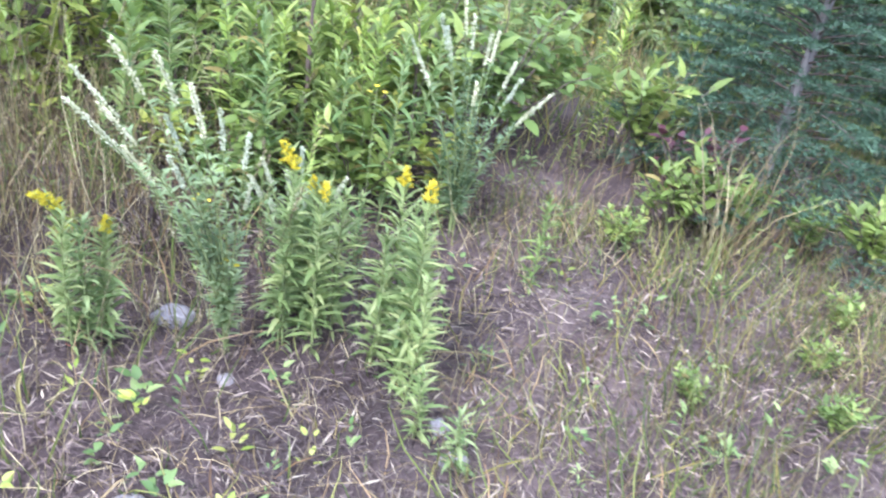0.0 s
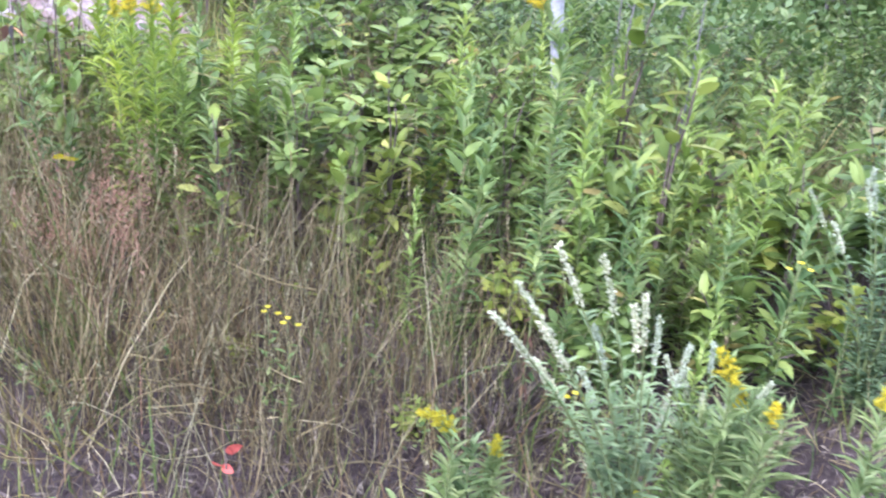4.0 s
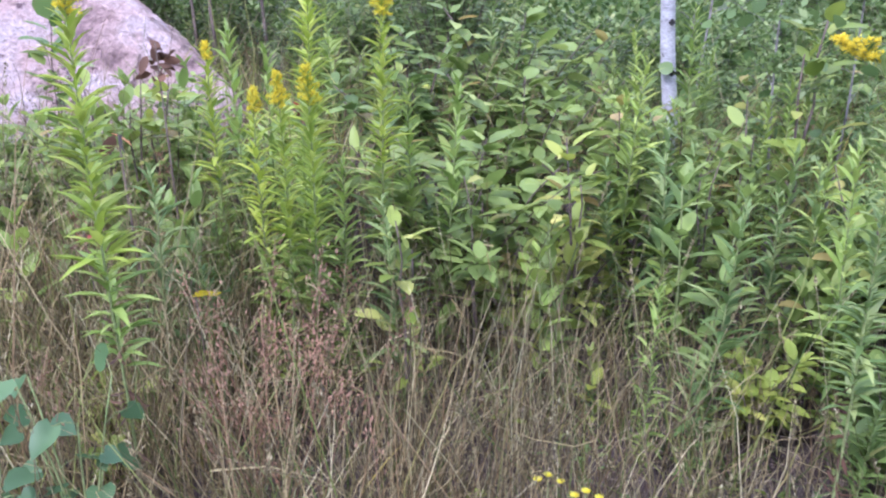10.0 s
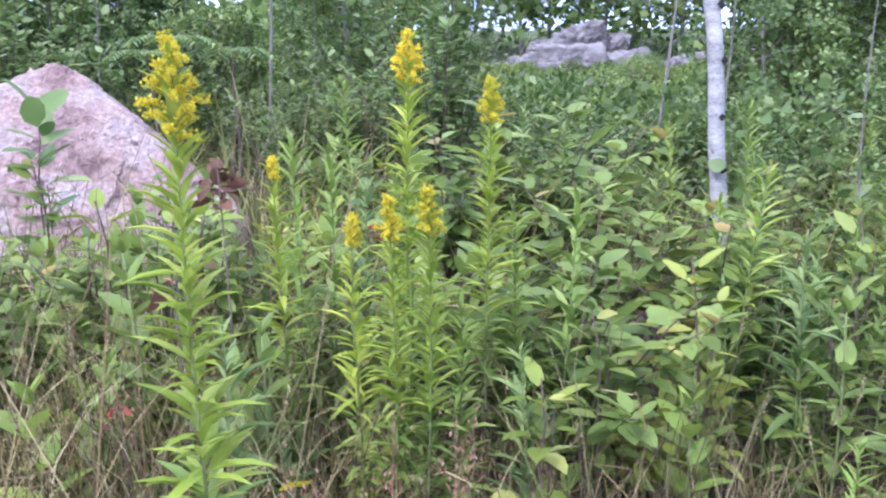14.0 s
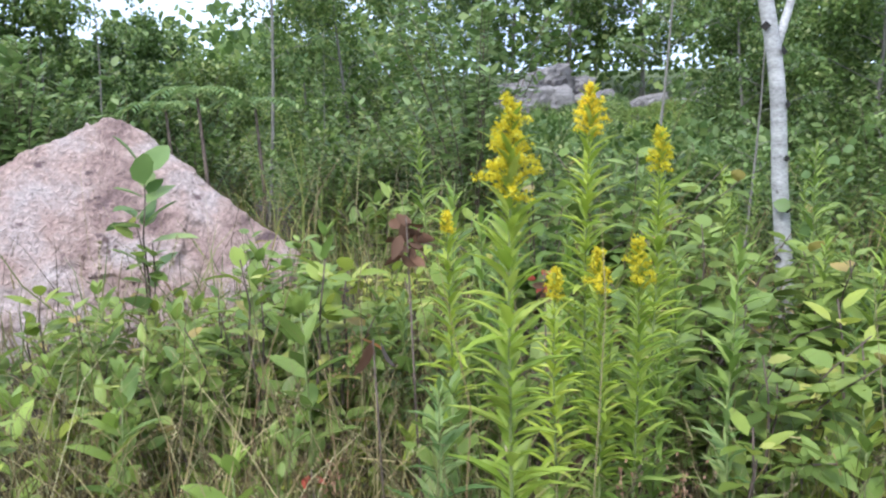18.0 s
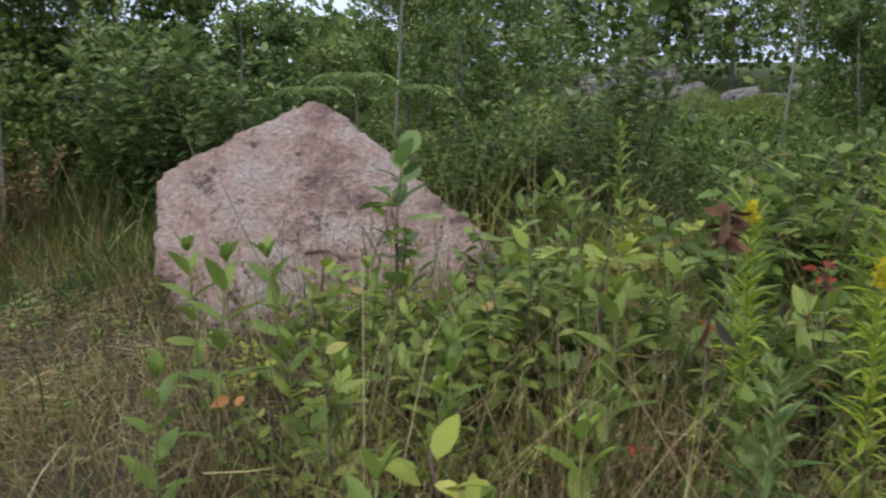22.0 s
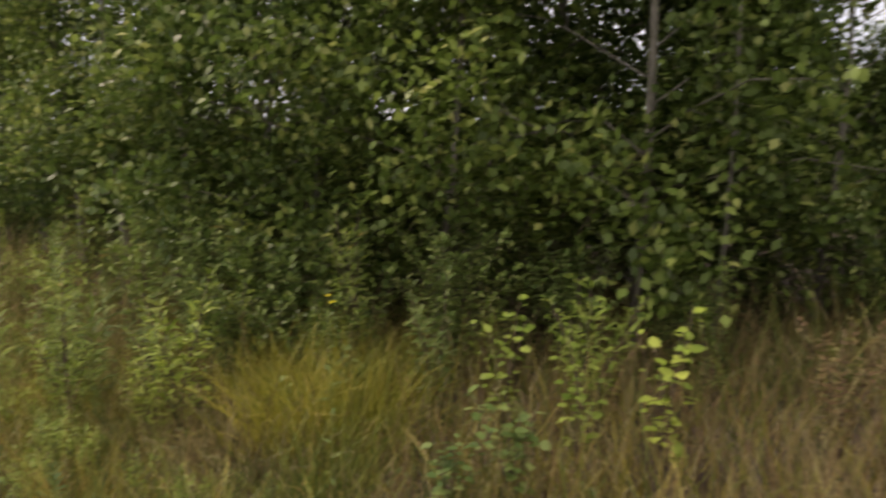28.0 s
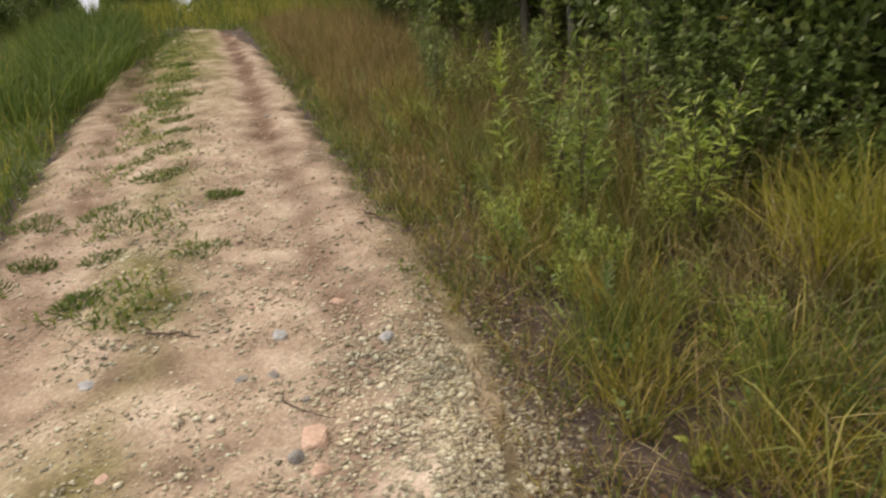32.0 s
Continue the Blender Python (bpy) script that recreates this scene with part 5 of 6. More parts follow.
def make_litter():
    rng = np.random.default_rng(21)
    x, y = np.concatenate([rng.uniform(-4.5, 5.6, 40000), rng.uniform(-8, -2, 40000), rng.uniform(0.9, 5.6, 60000)]), np.concatenate([rng.uniform(0.1, 3.6, 40000), rng.uniform(-4, 1.5, 40000), rng.uniform(0.1, 2.7, 60000)])
    keep = road_gap(x, y) > ROAD_HALF - 0.3 + rng.exponential(0.12, len(x))
    x, y = np.concatenate([x[keep], rng.normal(2.2, 2.2, 26000)]), np.concatenate([y[keep], rng.normal(-0.5, 0.55, 26000)])
    keep = road_gap(x, y) > ROAD_HALF - 0.3
    x, y = x[keep], y[keep]
    n = len(x)
    z = road_top(x, y) + rng.uniform(0.0, 0.03, n)
    way = np.stack([rng.normal(0, 1, n), rng.normal(0, 1, n), rng.normal(0.05, 0.25, n)], -1)
    straw = []
    for m, box in ((16000, (-8.0, -2.8, -4.6, -0.6)), (7000, (-0.6, 5.6, 0.5, 2.6))):
        u, w = rng.uniform(box[0], box[1], m), rng.uniform(box[2], box[3], m)
        ok = (road_gap(u, w) > ROAD_HALF - 0.35 + rng.exponential(0.15, m)) & (rng.uniform(-0.8, 0.7, m) < rough(u, w, 2.9, 6))
        u, w = u[ok], w[ok]
        lay = np.stack([rng.normal(0, 1, len(u)), rng.normal(0, 1, len(u)), rng.normal(0.1, 0.25, len(u))], -1)
        straw.append(spread(BLADE, np.stack([u, w, road_top(u, w) + rng.uniform(0.005, 0.04, len(u))], -1), lay, rng.normal(0, 0.5, (len(u), 3)) + (0, 0, 1.0), rng.uniform(0.06, 0.2, len(u)), 0.0024, M_STRAW))
    ob = link_mesh("ground_litter", [spread(DIAMOND, np.stack([x, y, z], -1), way, rng.normal(0, 0.5, (n, 3)) + (0, 0, 1.0), rng.uniform(0.02, 0.1, n), rng.gamma(3, 0.0011, n), M_LITTER)] + straw)
    tagged(ob, "matted dead stems and leaf litter on the soil", "litter", kind="stuff")


make_litter()


def make_edge_litter():
    """Brown leaves and broken stems in the bare patches along the track."""
    rng = np.random.default_rng(29)
    n = 9000
    x, y = rng.uniform(-6.2, -3.3, n), rng.uniform(-3.0, -0.4, n)
    keep = (road_gap(x, y) > ROAD_HALF - 0.12) & (rng.uniform(-0.7, 0.8, n) < rough(x, y, 4.1, 2))
    x, y = x[keep], y[keep]
    n = len(x)
    at = np.stack([x, y, road_top(x, y) + rng.uniform(0.004, 0.05, n)], -1)
    way = np.stack([rng.normal(0, 1, n), rng.normal(0, 1, n), rng.normal(0.1, 0.3, n)], -1)
    up = rng.normal(0, 0.5, (n, 3)) + (0, 0, 1.0)
    m = n // 3
    leaf = spread(OVATE, at[:m], way[:m], up[:m], rng.uniform(0.015, 0.04, m), rng.uniform(0.008, 0.02, m), M_BROWN_LEAF)
    stem = spread(BLADE, at[m:], way[m:], up[m:], rng.uniform(0.04, 0.15, n - m), 0.0028, M_RUSSET)
    tagged(link_mesh("edge_litter", [leaf, stem]), "brown leaves and broken stems beside the track", "litter", kind="stuff")


make_edge_litter()


def make_low_weeds():
    """Small green rosettes and seedlings on the thin soil."""
    rng = np.random.default_rng(52)
    parts = []
    n = 1000
    cx, cy = np.concatenate([rng.uniform(-3.5, 5.8, 460), rng.uniform(-9, -3, n - 460)]), np.concatenate([rng.uniform(0.3, 3.2, 460), rng.uniform(-4.2, 0.4, n - 460)])
    keep = road_gap(cx, cy) > ROAD_HALF + 0.1
    for x, y in zip(cx[keep], cy[keep]):
        m = rng.integers(5, 12)
        a = rng.uniform(0, 6.28, m)
        z = float(surface(np.array([x]), np.array([y]))[0])
        rise = rng.uniform(0.0, 0.12, m)
        at = np.stack([x + 0.02 * np.cos(a), y + 0.02 * np.sin(a), z + rise], -1)
        way = np.stack([np.cos(a), np.sin(a), rng.uniform(0.1, 0.9, m)], -1)
        size = rng.uniform(0.022, 0.055) * rng.uniform(0.7, 1.2, m)
        parts.append(spread(OVATE if rng.uniform() < 0.5 else LANCE, at, way, (0, 0, 1.0), size, size * rng.uniform(0.25, 0.6), M_HERB if rng.uniform() < 0.85 else M_YELLOW_SHRUB))
    tagged(link_mesh("low_weeds", parts), "small green weeds on dry soil", "weeds", kind="stuff")


make_low_weeds()


# brown brush at the wood's foot
brush = [shrub(64, 1.15, 0.5, 12, 0.05, M_BROWN_LEAF, "brown_brush", 40, OVATE, 0.5, None, 0.3, 0.3), shrub(65, 0.8, 0.55, 12, 0.04, M_RUSSET, "brown_brush", 34, LANCE, 0.3, None, 0.4, 0.2)]
for k, (x, y, size) in enumerate(((-4.75, 3.95, 1.2), (-4.4, 4.45, 0.9), (-5.1, 3.6, 1.0), (-5.3, 4.3, 1.3), (-3.95, 5.0, 0.8), (-5.2, 2.7, 0.6), (-4.8, 2.1, 0.55), (-4.0, 4.5, 0.6), (-5.9, 3.8, 1.3), (-5.0, 4.9, 1.0), (-4.4, 1.4, 0.6))):
    ob = stand(brush[k], x, y, 0, size) if k < 2 else again(brush[k % 2], x, y, 70 * k, size, tilt=6)
    tagged(ob, "brown withered brush before the green wood", "dead brush", "brown brush")


# ---- single trees ----
M_KNOT = surface_mat("black_knot", [(0.3, (0.015, 0.013, 0.012)), (0.7, (0.05, 0.045, 0.04))], 20, 90, 0.9, 0.4, 0.003)


def birch(name, line, radius, forks, leaf_spots, leaf, label, bark):
    """A white-barked trunk along a line, with side limbs and loose round leaves."""
    rng = np.random.default_rng(len(name) + len(forks))
    root = new(name)
    base = np.array(line[0], float)
    root.matrix_basis = pose(*base)
    p = along(np.array(line, float) - base, 0.12)
    trunk = link_mesh("trunk", [tube(p, np.linspace(radius, radius * 0.55, len(p)), bark, 10)], root, "pale bark with dark marks", True)
    for k in range(13):
        q = p[int(len(p) * (0.1 + 0.055 * k))]
        a = rng.uniform(3.4, 6.0)
        out = np.array([np.cos(a), np.sin(a), 0])
        knot = link_mesh("knot", [spread(DIAMOND, [q + out * radius * 0.88 - (0, 0, radius * 0.3)], [(0, 0, 1.0)], [out + 0.01], radius * rng.uniform(0.7, 1.3), radius * rng.uniform(0.9, 1.6), M_KNOT)], trunk)
        knot.location = out * 0.006
    at = []
    for limb in forks:
        q = along(np.array(limb, float) - base, 0.12)
        link_mesh("limb", [tube(q, np.linspace(radius * 0.5, radius * 0.12, len(q)), bark, 6)], trunk, "", True)
        at.append(q[len(q) // 3:])
    for (x, y, z), wide, n in leaf_spots:
        at.append(np.array((x, y, z)) - base + rng.normal(0, wide, (n, 3)))
    at = np.vstack([a + rng.normal(0, 0.05, a.shape) for a in at])
    n = len(at)
    size = leaf * rng.uniform(0.6, 1.2, n)
    link_mesh("crown", [spread(OVATE, at, rng.normal(0, 0.7, (n, 3)) + (0, 0, -0.5), rng.normal(0, 0.5, (n, 3)) + (0, -0.5, 0.6), size, size * 0.85, M_ASPEN)], root)
    return tagged(root, label, "tree")


birch("birch_tree", [(1.78, 3.98, 0.35), (1.74, 3.96, 1.1), (1.68, 3.93, 1.6), (1.63, 3.9, 2.1), (1.52, 3.9, 2.7), (1.45, 4.0, 3.6), (1.5, 4.1, 4.6)], 0.043,
      [[(1.62, 3.92, 2.2), (1.72, 3.98, 2.5), (1.86, 4.0, 3.0), (1.9, 4.1, 3.6)]], [((1.5, 4.0, 4.0), 0.5, 260), ((1.9, 4.1, 3.6), 0.35, 160), ((2.1, 3.7, 1.5), 0.22, 60)], 0.07,
      "slim white birch with black knots and a forked trunk", M_BIRCH)
birch("leaning_birch", [(-3.1, 1.7, 0.6), (-3.18, 1.7, 0.8), (-3.32, 1.74, 1.19), (-3.44, 1.77, 1.44), (-3.6, 1.8, 1.78), (-3.78, 1.81, 1.9), (-3.96, 1.74, 2.2), (-4.06, 1.65, 2.39), (-4.14, 1.56, 2.61), (-4.25, 1.5, 3.0), (-4.4, 1.5, 3.7)], 0.021,
      [[(-3.6, 1.8, 1.78), (-3.66, 1.81, 1.96), (-3.76, 1.81, 2.29), (-3.85, 1.8, 2.6), (-3.95, 1.8, 3.3)], [(-3.78, 1.81, 1.9), (-4.0, 1.76, 1.93), (-4.2, 1.72, 1.93), (-4.35, 1.71, 1.86)]],
      [((-3.3, 1.25, 1.5), 0.13, 100), ((-3.15, 1.0, 1.25), 0.14, 100), ((-3.5, 1.2, 1.35), 0.16, 90), ((-3.35, 1.35, 1.1), 0.13, 70), ((-3.3, 1.6, 1.6), 0.09, 16), ((-3.35, 1.9, 1.4), 0.1, 10), ((-4.2, 1.6, 3.0), 0.4, 300), ((-3.9, 1.8, 3.2), 0.35, 260), ((-3.9, 1.6, 2.5), 0.3, 70)], 0.055,
      "small leaning birch with a pale forked stem and big leaves", M_YOUNG_BIRCH)

thin = [tree(201, 5.2, 0.75, 0.022, 0.058, 1300, M_ASPEN, M_BARK, "aspen_sapling", 0.35, 16, 0.02, OVATE, 0.85, True), tree(202, 4.4, 0.6, 0.019, 0.058, 1000, M_ASPEN, M_BARK, "aspen_sapling", 0.25, 14, 0.02, OVATE, 0.85, True)]
for k, (x, y, turn, size) in enumerate(((-2.1, 8.3, 20, 1.05), (-4.5, 5.38, 160, 0.95), (2.1, 8.9, 60, 1.0), (2.4, 3.6, 10, 0.4), (2.15, 3.3, 200, 0.36), (4.3, 6.4, 250, 0.8), (-8.0, 0.75, 0, 0.95), (-6.5, 1.9, 80, 1.05), (-7.0, 6.4, 200, 0.95), (-8.6, 5.6, 140, 1.1), (-6.0, 6.2, 20, 0.85), (-1.2, 7.4, 300, 0.5), (-3.4, 7.2, 90, 0.6), (5.4, 7.0, 120, 0.9), (1.9, 5.1, 75, 0.5))):
    ob = stand(thin[k], x, y, turn, size) if k < 2 else again(thin[k % 2], x, y, turn, size)
    tagged(ob, "thin grey aspen sapling with loose round leaves", "tree", "aspen saplings")


def spruce(x, y, tall, wide):
    rng = np.random.default_rng(88)
    root = new("spruce")
    root.matrix_basis = pose(x, y, ground_at(x, y) - 0.03)
    trunk = link_mesh("trunk", [tube([(0, 0, 0), (0, 0, tall * 0.5), (0, 0, tall)], [0.04, 0.025, 0.006], M_BARK, 7)], root)
    sprigs, at, way = [], [], []
    for k in range(150):
        f = (k + 0.5) / 150
        ang = k * 2.4
        span = wide * (1.02 - f) ** 0.8 * rng.uniform(0.8, 1.15)
        arm = bend((0, 0, tall * (0.04 + 0.93 * f)), (np.cos(ang), np.sin(ang), 0.15 + 0.5 * f), span, 0.2, 6, rng)
        sprigs.append(tube(arm, np.linspace(0.007, 0.002, 6), M_TWIG, 3))
        lines = [arm]
        for t in np.linspace(0.35, 0.95, 6):
            p0 = np.array([np.interp(t, np.linspace(0, 1, 6), arm[:, i]) for i in range(3)])
            for side in (-1, 1):
                lines.append(bend(p0, (np.cos(ang + side * 0.8), np.sin(ang + side * 0.8), 0.12), span * 0.42 * (1.15 - t), 0.2, 4, rng))
        for ln in lines:
            m = int(20 + 150 * np.linalg.norm(ln[-1] - ln[0]))
            t = rng.uniform(0.1, 1.02, m)
            at.append(np.stack([np.interp(t, np.linspace(0, 1, len(ln)), ln[:, i]) for i in range(3)], -1))
            way.append(unit(ln[-1] - ln[0]) * 0.9 + rng.normal(0, 0.65, (m, 3)) + (0, 0, 0.15))
    at, way = np.vstack(at), np.vstack(way)
    link_mesh("branch", sprigs, trunk)
    link_mesh("needles", [spread(DIAMOND, at, way, rng.normal(0, 1, at.shape), rng.uniform(0.022, 0.036, len(at)), 0.006, M_SPRUCE)], root)
    return tagged(root, "young blue-green spruce behind the verge", "spruce")


spruce(4.85, 3.3, 1.85, 1.05)
tagged(stand(shrub(91, 0.55, 0.22, 6, 0.075, M_PURPLE, "purple_shrub", 14), 4.23, 2.63, 0, 1.0), "dark purple-leaved shrub beside the spruce", "shrub")


# ---- weeds along the verge ----
def spike_weed(seed, x, y, tips, label):
    """A silvery weed whose curved stems end in white spikes; tips are offsets from its foot."""
    rng = np.random.default_rng(seed)
    root = new("white_spike_weed")
    root.matrix_basis = pose(x, y, ground_at(x, y) - 0.01)
    at, way, size = [], [], []
    for tx, ty, tz in tips:
        s = np.linspace(0, 1, 9)[:, None]
        line = np.array((tx, ty, 0)) * s**1.6 + np.array((0, 0, tz)) * s**0.85
        stem = link_mesh("stem", [tube(line, np.linspace(0.004, 0.0018, 9), M_STEM, 4)], root)
        n = 44
        t = rng.uniform(0.1, 0.84, n)
        at.append(np.stack([np.interp(t, s[:, 0], line[:, i]) for i in range(3)], -1))
        ang = np.arange(n) * 2.4
        way.append(np.stack([np.cos(ang), np.sin(ang), np.full(n, 0.55)], -1))
        size.append(np.interp(t, [0, 0.4, 1], [0.07, 0.06, 0.025]))
        m = 200
        t = rng.uniform(0.84, 1.0, m)
        p = np.stack([np.interp(t, s[:, 0], line[:, i]) for i in range(3)], -1) + rng.normal(0, 0.0028, (m, 3))
        link_mesh("spike", [spread(DIAMOND, p, rng.normal(0, 0.6, (m, 3)) + (0, 0, 1), rng.normal(0, 1, (m, 3)), 0.0105, 0.0065, M_WHITE_SPIKE)], stem, "white flower spike")
    at, way, size = np.vstack(at), np.vstack(way), np.concatenate(size)
    link_mesh("foliage", [spread(LANCE, at, way, (0, 0, 1.0), size, size * 0.28, M_SILVER)], root)
    return tagged(root, label, "weed", "white-spiked weeds")


spike_weed(1, 2.52, 1.31, [(-0.26, -0.26, 1.10), (-0.32, -0.34, 1.03), (-0.17, -0.19, 1.07), (-0.09, -0.11, 0.94), (-0.03, -0.06, 0.90), (-0.33, -0.22, 0.84), (-0.29, -0.14, 0.76), (0.05, -0.03, 0.83), (-0.19, -0.05, 0.72), (0.03, 0.08, 0.63), (-0.27, -0.31, 0.94), (-0.38, -0.27, 0.92), (-0.07, -0.19, 1.00), (-0.17, -0.12, 0.87)], "silvery weed with long white flower spikes leaning out")
spike_weed(2, 3.2, 2.2, [(-0.06, 0.05, 0.95), (0.02, 0.09, 0.88), (-0.16, 0.04, 0.89), (-0.24, -0.06, 0.76), (0.14, 0.09, 0.79), (0.00, -0.06, 0.71), (0.25, 0.05, 0.63), (-0.11, 0.13, 1.00), (-0.31, 0.10, 0.82), (0.05, 0.01, 0.91), (-0.18, -0.09, 0.95), (0.32, 0.14, 0.68), (0.17, -0.07, 0.76)], "silvery weed with upright white flower spikes")
spike_weed(3, 2.68, 1.57, [(-0.03, 0.06, 0.65), (-0.15, -0.01, 0.61), (0.14, 0.05, 0.57), (0.03, -0.06, 0.55), (-0.21, 0.06, 0.51), (-0.03, 0.03, 0.50), (0.06, 0.08, 0.45), (-0.12, 0.02, 0.45), (0.11, -0.05, 0.42), (-0.09, 0.11, 0.53)], "low silvery weed with pale flower spikes")


def small_flower(x, y, z, mat, label, wide=0.024, name="yellow_flower"):
    rng = np.random.default_rng(int(abs(x) * 100) + 7)
    g = ground_at(x, y)
    root = new(name)
    root.matrix_basis = pose(x, y, g - 0.01)
    t = z - g
    stem = link_mesh("stem", [tube([(0.02, 0.01, 0), (0.01, 0.0, t * 0.5), (0, 0, t)], [0.002, 0.0015, 0.001], M_STEM, 4)], root)
    k = np.arange(14)
    link_mesh("foliage", [spread(LANCE, np.stack([0 * k, 0 * k, t * (0.15 + 0.05 * k)], -1), np.stack([np.cos(k * 2.4), np.sin(k * 2.4), 0 * k + 0.5], -1), (0, 0, 1.0), 0.05, 0.012, M_HERB)], stem)
    for hx, hy, hz in ((0, 0, t), (0.03, 0.01, t - 0.02), (-0.025, 0.02, t - 0.03)):
        a = np.linspace(0, 2 * np.pi, 11)[:-1]
        link_mesh("flower_head", [spread(DIAMOND, np.tile((hx, hy, hz), (10, 1)), np.stack([np.cos(a), np.sin(a), np.full(10, 0.35)], -1), (0, 0, 1.0), wide * 0.55, wide * 0.3, mat)], root, "bright yellow flower")
    return tagged(root, label, "flower", "small yellow flowers")


for x, y, z in ((1.46, 1.37, 0.82), (1.37, 1.41, 0.82), (2.85, 1.84, 1.12), (3.73, 2.94, 1.27), (2.3, 1.6, 0.67), (2.52, 1.28, 0.61), (-4.36, -0.72, 1.3)):
    small_flower(x, y, z, M_GOLD_FLOWER, "small yellow flowers on a thin stem in the grass")


def withered(x, y, z, leaves, mats, size, label):
    rng = np.random.default_rng(int(abs(x) * 500))
    g = ground_at(x, y)
    root = new("withered_plant")
    root.matrix_basis = pose(x, y, g - 0.01)
    t = z - g
    link_mesh("stem", [tube([(0.03, 0.02, 0), (0.01, 0.0, t * 0.5), (0, 0, t)], [0.004, 0.003, 0.002], M_TWIG, 5)], root)
    for k in range(leaves):
        way = rng.normal(0, 1, 3) * (1, 1, 0.5) + (0, 0, -0.3)
        link_mesh("leaf", [spread(OVATE, [(rng.normal(0, 0.012), rng.normal(0, 0.012), t - rng.uniform(0, size * 1.6) * (leaves > 3))], [way], rng.normal(0, 1, (1, 3)), size * rng.uniform(0.7, 1.2), size * 0.5, mats[k % len(mats)])], root)
    return tagged(root, label, "withered plant")


withered(0.113, 1.967, 1.74, 22, (M_DEAD,), 0.055, "withered dark brown flower head on a dry stalk")
withered(0.047, 1.828, 1.49, 3, (M_ORANGE, M_LITTER, M_DEAD), 0.075, "curled orange and grey dead leaves on a stalk")
withered(-1.176, 1.917, 1.19, 2, (M_ORANGE,), 0.065, "single orange leaf on a low stem")
withered(0.323, 1.7, 1.06, 2, (M_GOLD_FLOWER,), 0.06, "single yellow leaf on a low stem")
withered(1.46, 1.04, 0.58, 4, (M_RED_LEAF,), 0.05, "small weed with red leaves near the soil")
withered(0.45, 2.25, 1.55, 14, (M_DEAD, M_RED_LEAF), 0.04, "dry stalk with dark red berries and leaves")
withered(-0.1, 1.8, 1.2, 8, (M_RED_LEAF, M_DEAD), 0.03, "dry stalk with dark red berries and leaves")
withered(2.07, 1.13, 0.27, 5, (M_RED_LEAF,), 0.05, "small weed with red leaves near the soil")

# upright young shoots before the boulder
shoot = [shrub(301, 0.8, 0.06, 2, 0.075, M_SHRUB, "young_shoot", 20, OVATE, 0.5, None, 0.9), shrub(302, 0.6, 0.05, 2, 0.07, M_YELLOW_SHRUB, "young_shoot", 18, OVATE, 0.5, None, 0.9)]
for k, (x, y, z) in enumerate(((-0.85, 2.7, 1.82), (-1.05, 2.33, 1.52), (-1.08, 1.84, 1.3), (-0.36, 2.3, 1.62), (-0.49, 2.35, 1.6), (-0.14, 2.31, 1.6), (-0.84, 1.75, 1.58), (-0.46, 1.25, 1.44), (-0.25, 1.25, 1.4), (-0.2, 2.26, 1.62), (1.05, 2.2, 1.5), (1.35, 2.4, 1.45), (1.78, 2.62, 1.52), (2.44, 2.5, 1.6), (2.94, 2.53, 1.44), (-0.65, 2.05, 1.35), (-1.25, 2.2, 1.25), (0.9, 1.9, 1.3), (1.94, 2.83, 1.69), (2.18, 3.19, 1.85), (-2.62, 3.15, 1.2), (-2.5, 3.2, 1.15), (-2.05, 2.84, 1.2), (-1.9, 2.75, 1.15))):
    size = (z - ground_at(x, y)) / (0.82 if k % 2 == 0 else 0.62)
    ob = stand(shoot[k], x, y, 50 * k, size) if k < 2 else again(shoot[k % 2], x, y, 77 * k, size)
    tagged(ob, "upright young shoot with broad pointed leaves", "young plant", "young shoots")

tall_shoot = shrub(303, 1.0, 0.05, 1, 0.14, M_HERB, "young_shoot", 20, OVATE, 0.5, None, 0.9)
stand(tall_shoot, -0.87, 2.72, 0, (1.9 - ground_at(-0.87, 2.72)) / 0.95)
tagged(tall_shoot, "tall young shoot with broad leaves before the boulder", "young plant", "young shoots")


def sumac(x, y, z, seed):
    """A stem with a crown of long leaves made of paired leaflets."""
    rng = np.random.default_rng(seed)
    g = ground_at(x, y)
    t = z - g - 0.15
    root = new("sumac")
    root.matrix_basis = pose(x, y, g)
    stem = link_mesh("stem", [tube([(0, 0, 0), (0.03, 0, t * 0.5), (0, 0, t)], [0.02, 0.015, 0.01], M_TWIG, 6)], root)
    for k in range(9):
        a = k * 2.4
        rib = bend((0, 0, t), (np.cos(a), np.sin(a), 0.9), 0.42, 0.6, 12, rng)
        leaf = link_mesh("leaf", [tube(rib, np.linspace(0.004, 0.001, 12), M_STEM, 3)], root)
        pts, ways = [], []
        for i in range(2, 12):
            d = unit(rib[i] - rib[i - 1])
            side = unit(np.cross(d, (0, 0, 1)))
            for sgn in (-1, 1):
                pts.append(rib[i])
                ways.append(side * sgn + d * 0.35 - np.array((0, 0, 0.15)))
        link_mesh("leaflet", [spread(LANCE, pts, ways, (0, 0, 1.0), 0.1, 0.024, M_HERB)], leaf)
    return tagged(root, "sumac with feathered green leaves behind the boulder", "sumac", "sumacs")


for k, (x, y, z) in enumerate(((-1.75, 5.6, 2.28), (-1.4, 5.8, 2.2), (-2.2, 6.1, 2.2))):
    sumac(x, y, z, 400 + k)

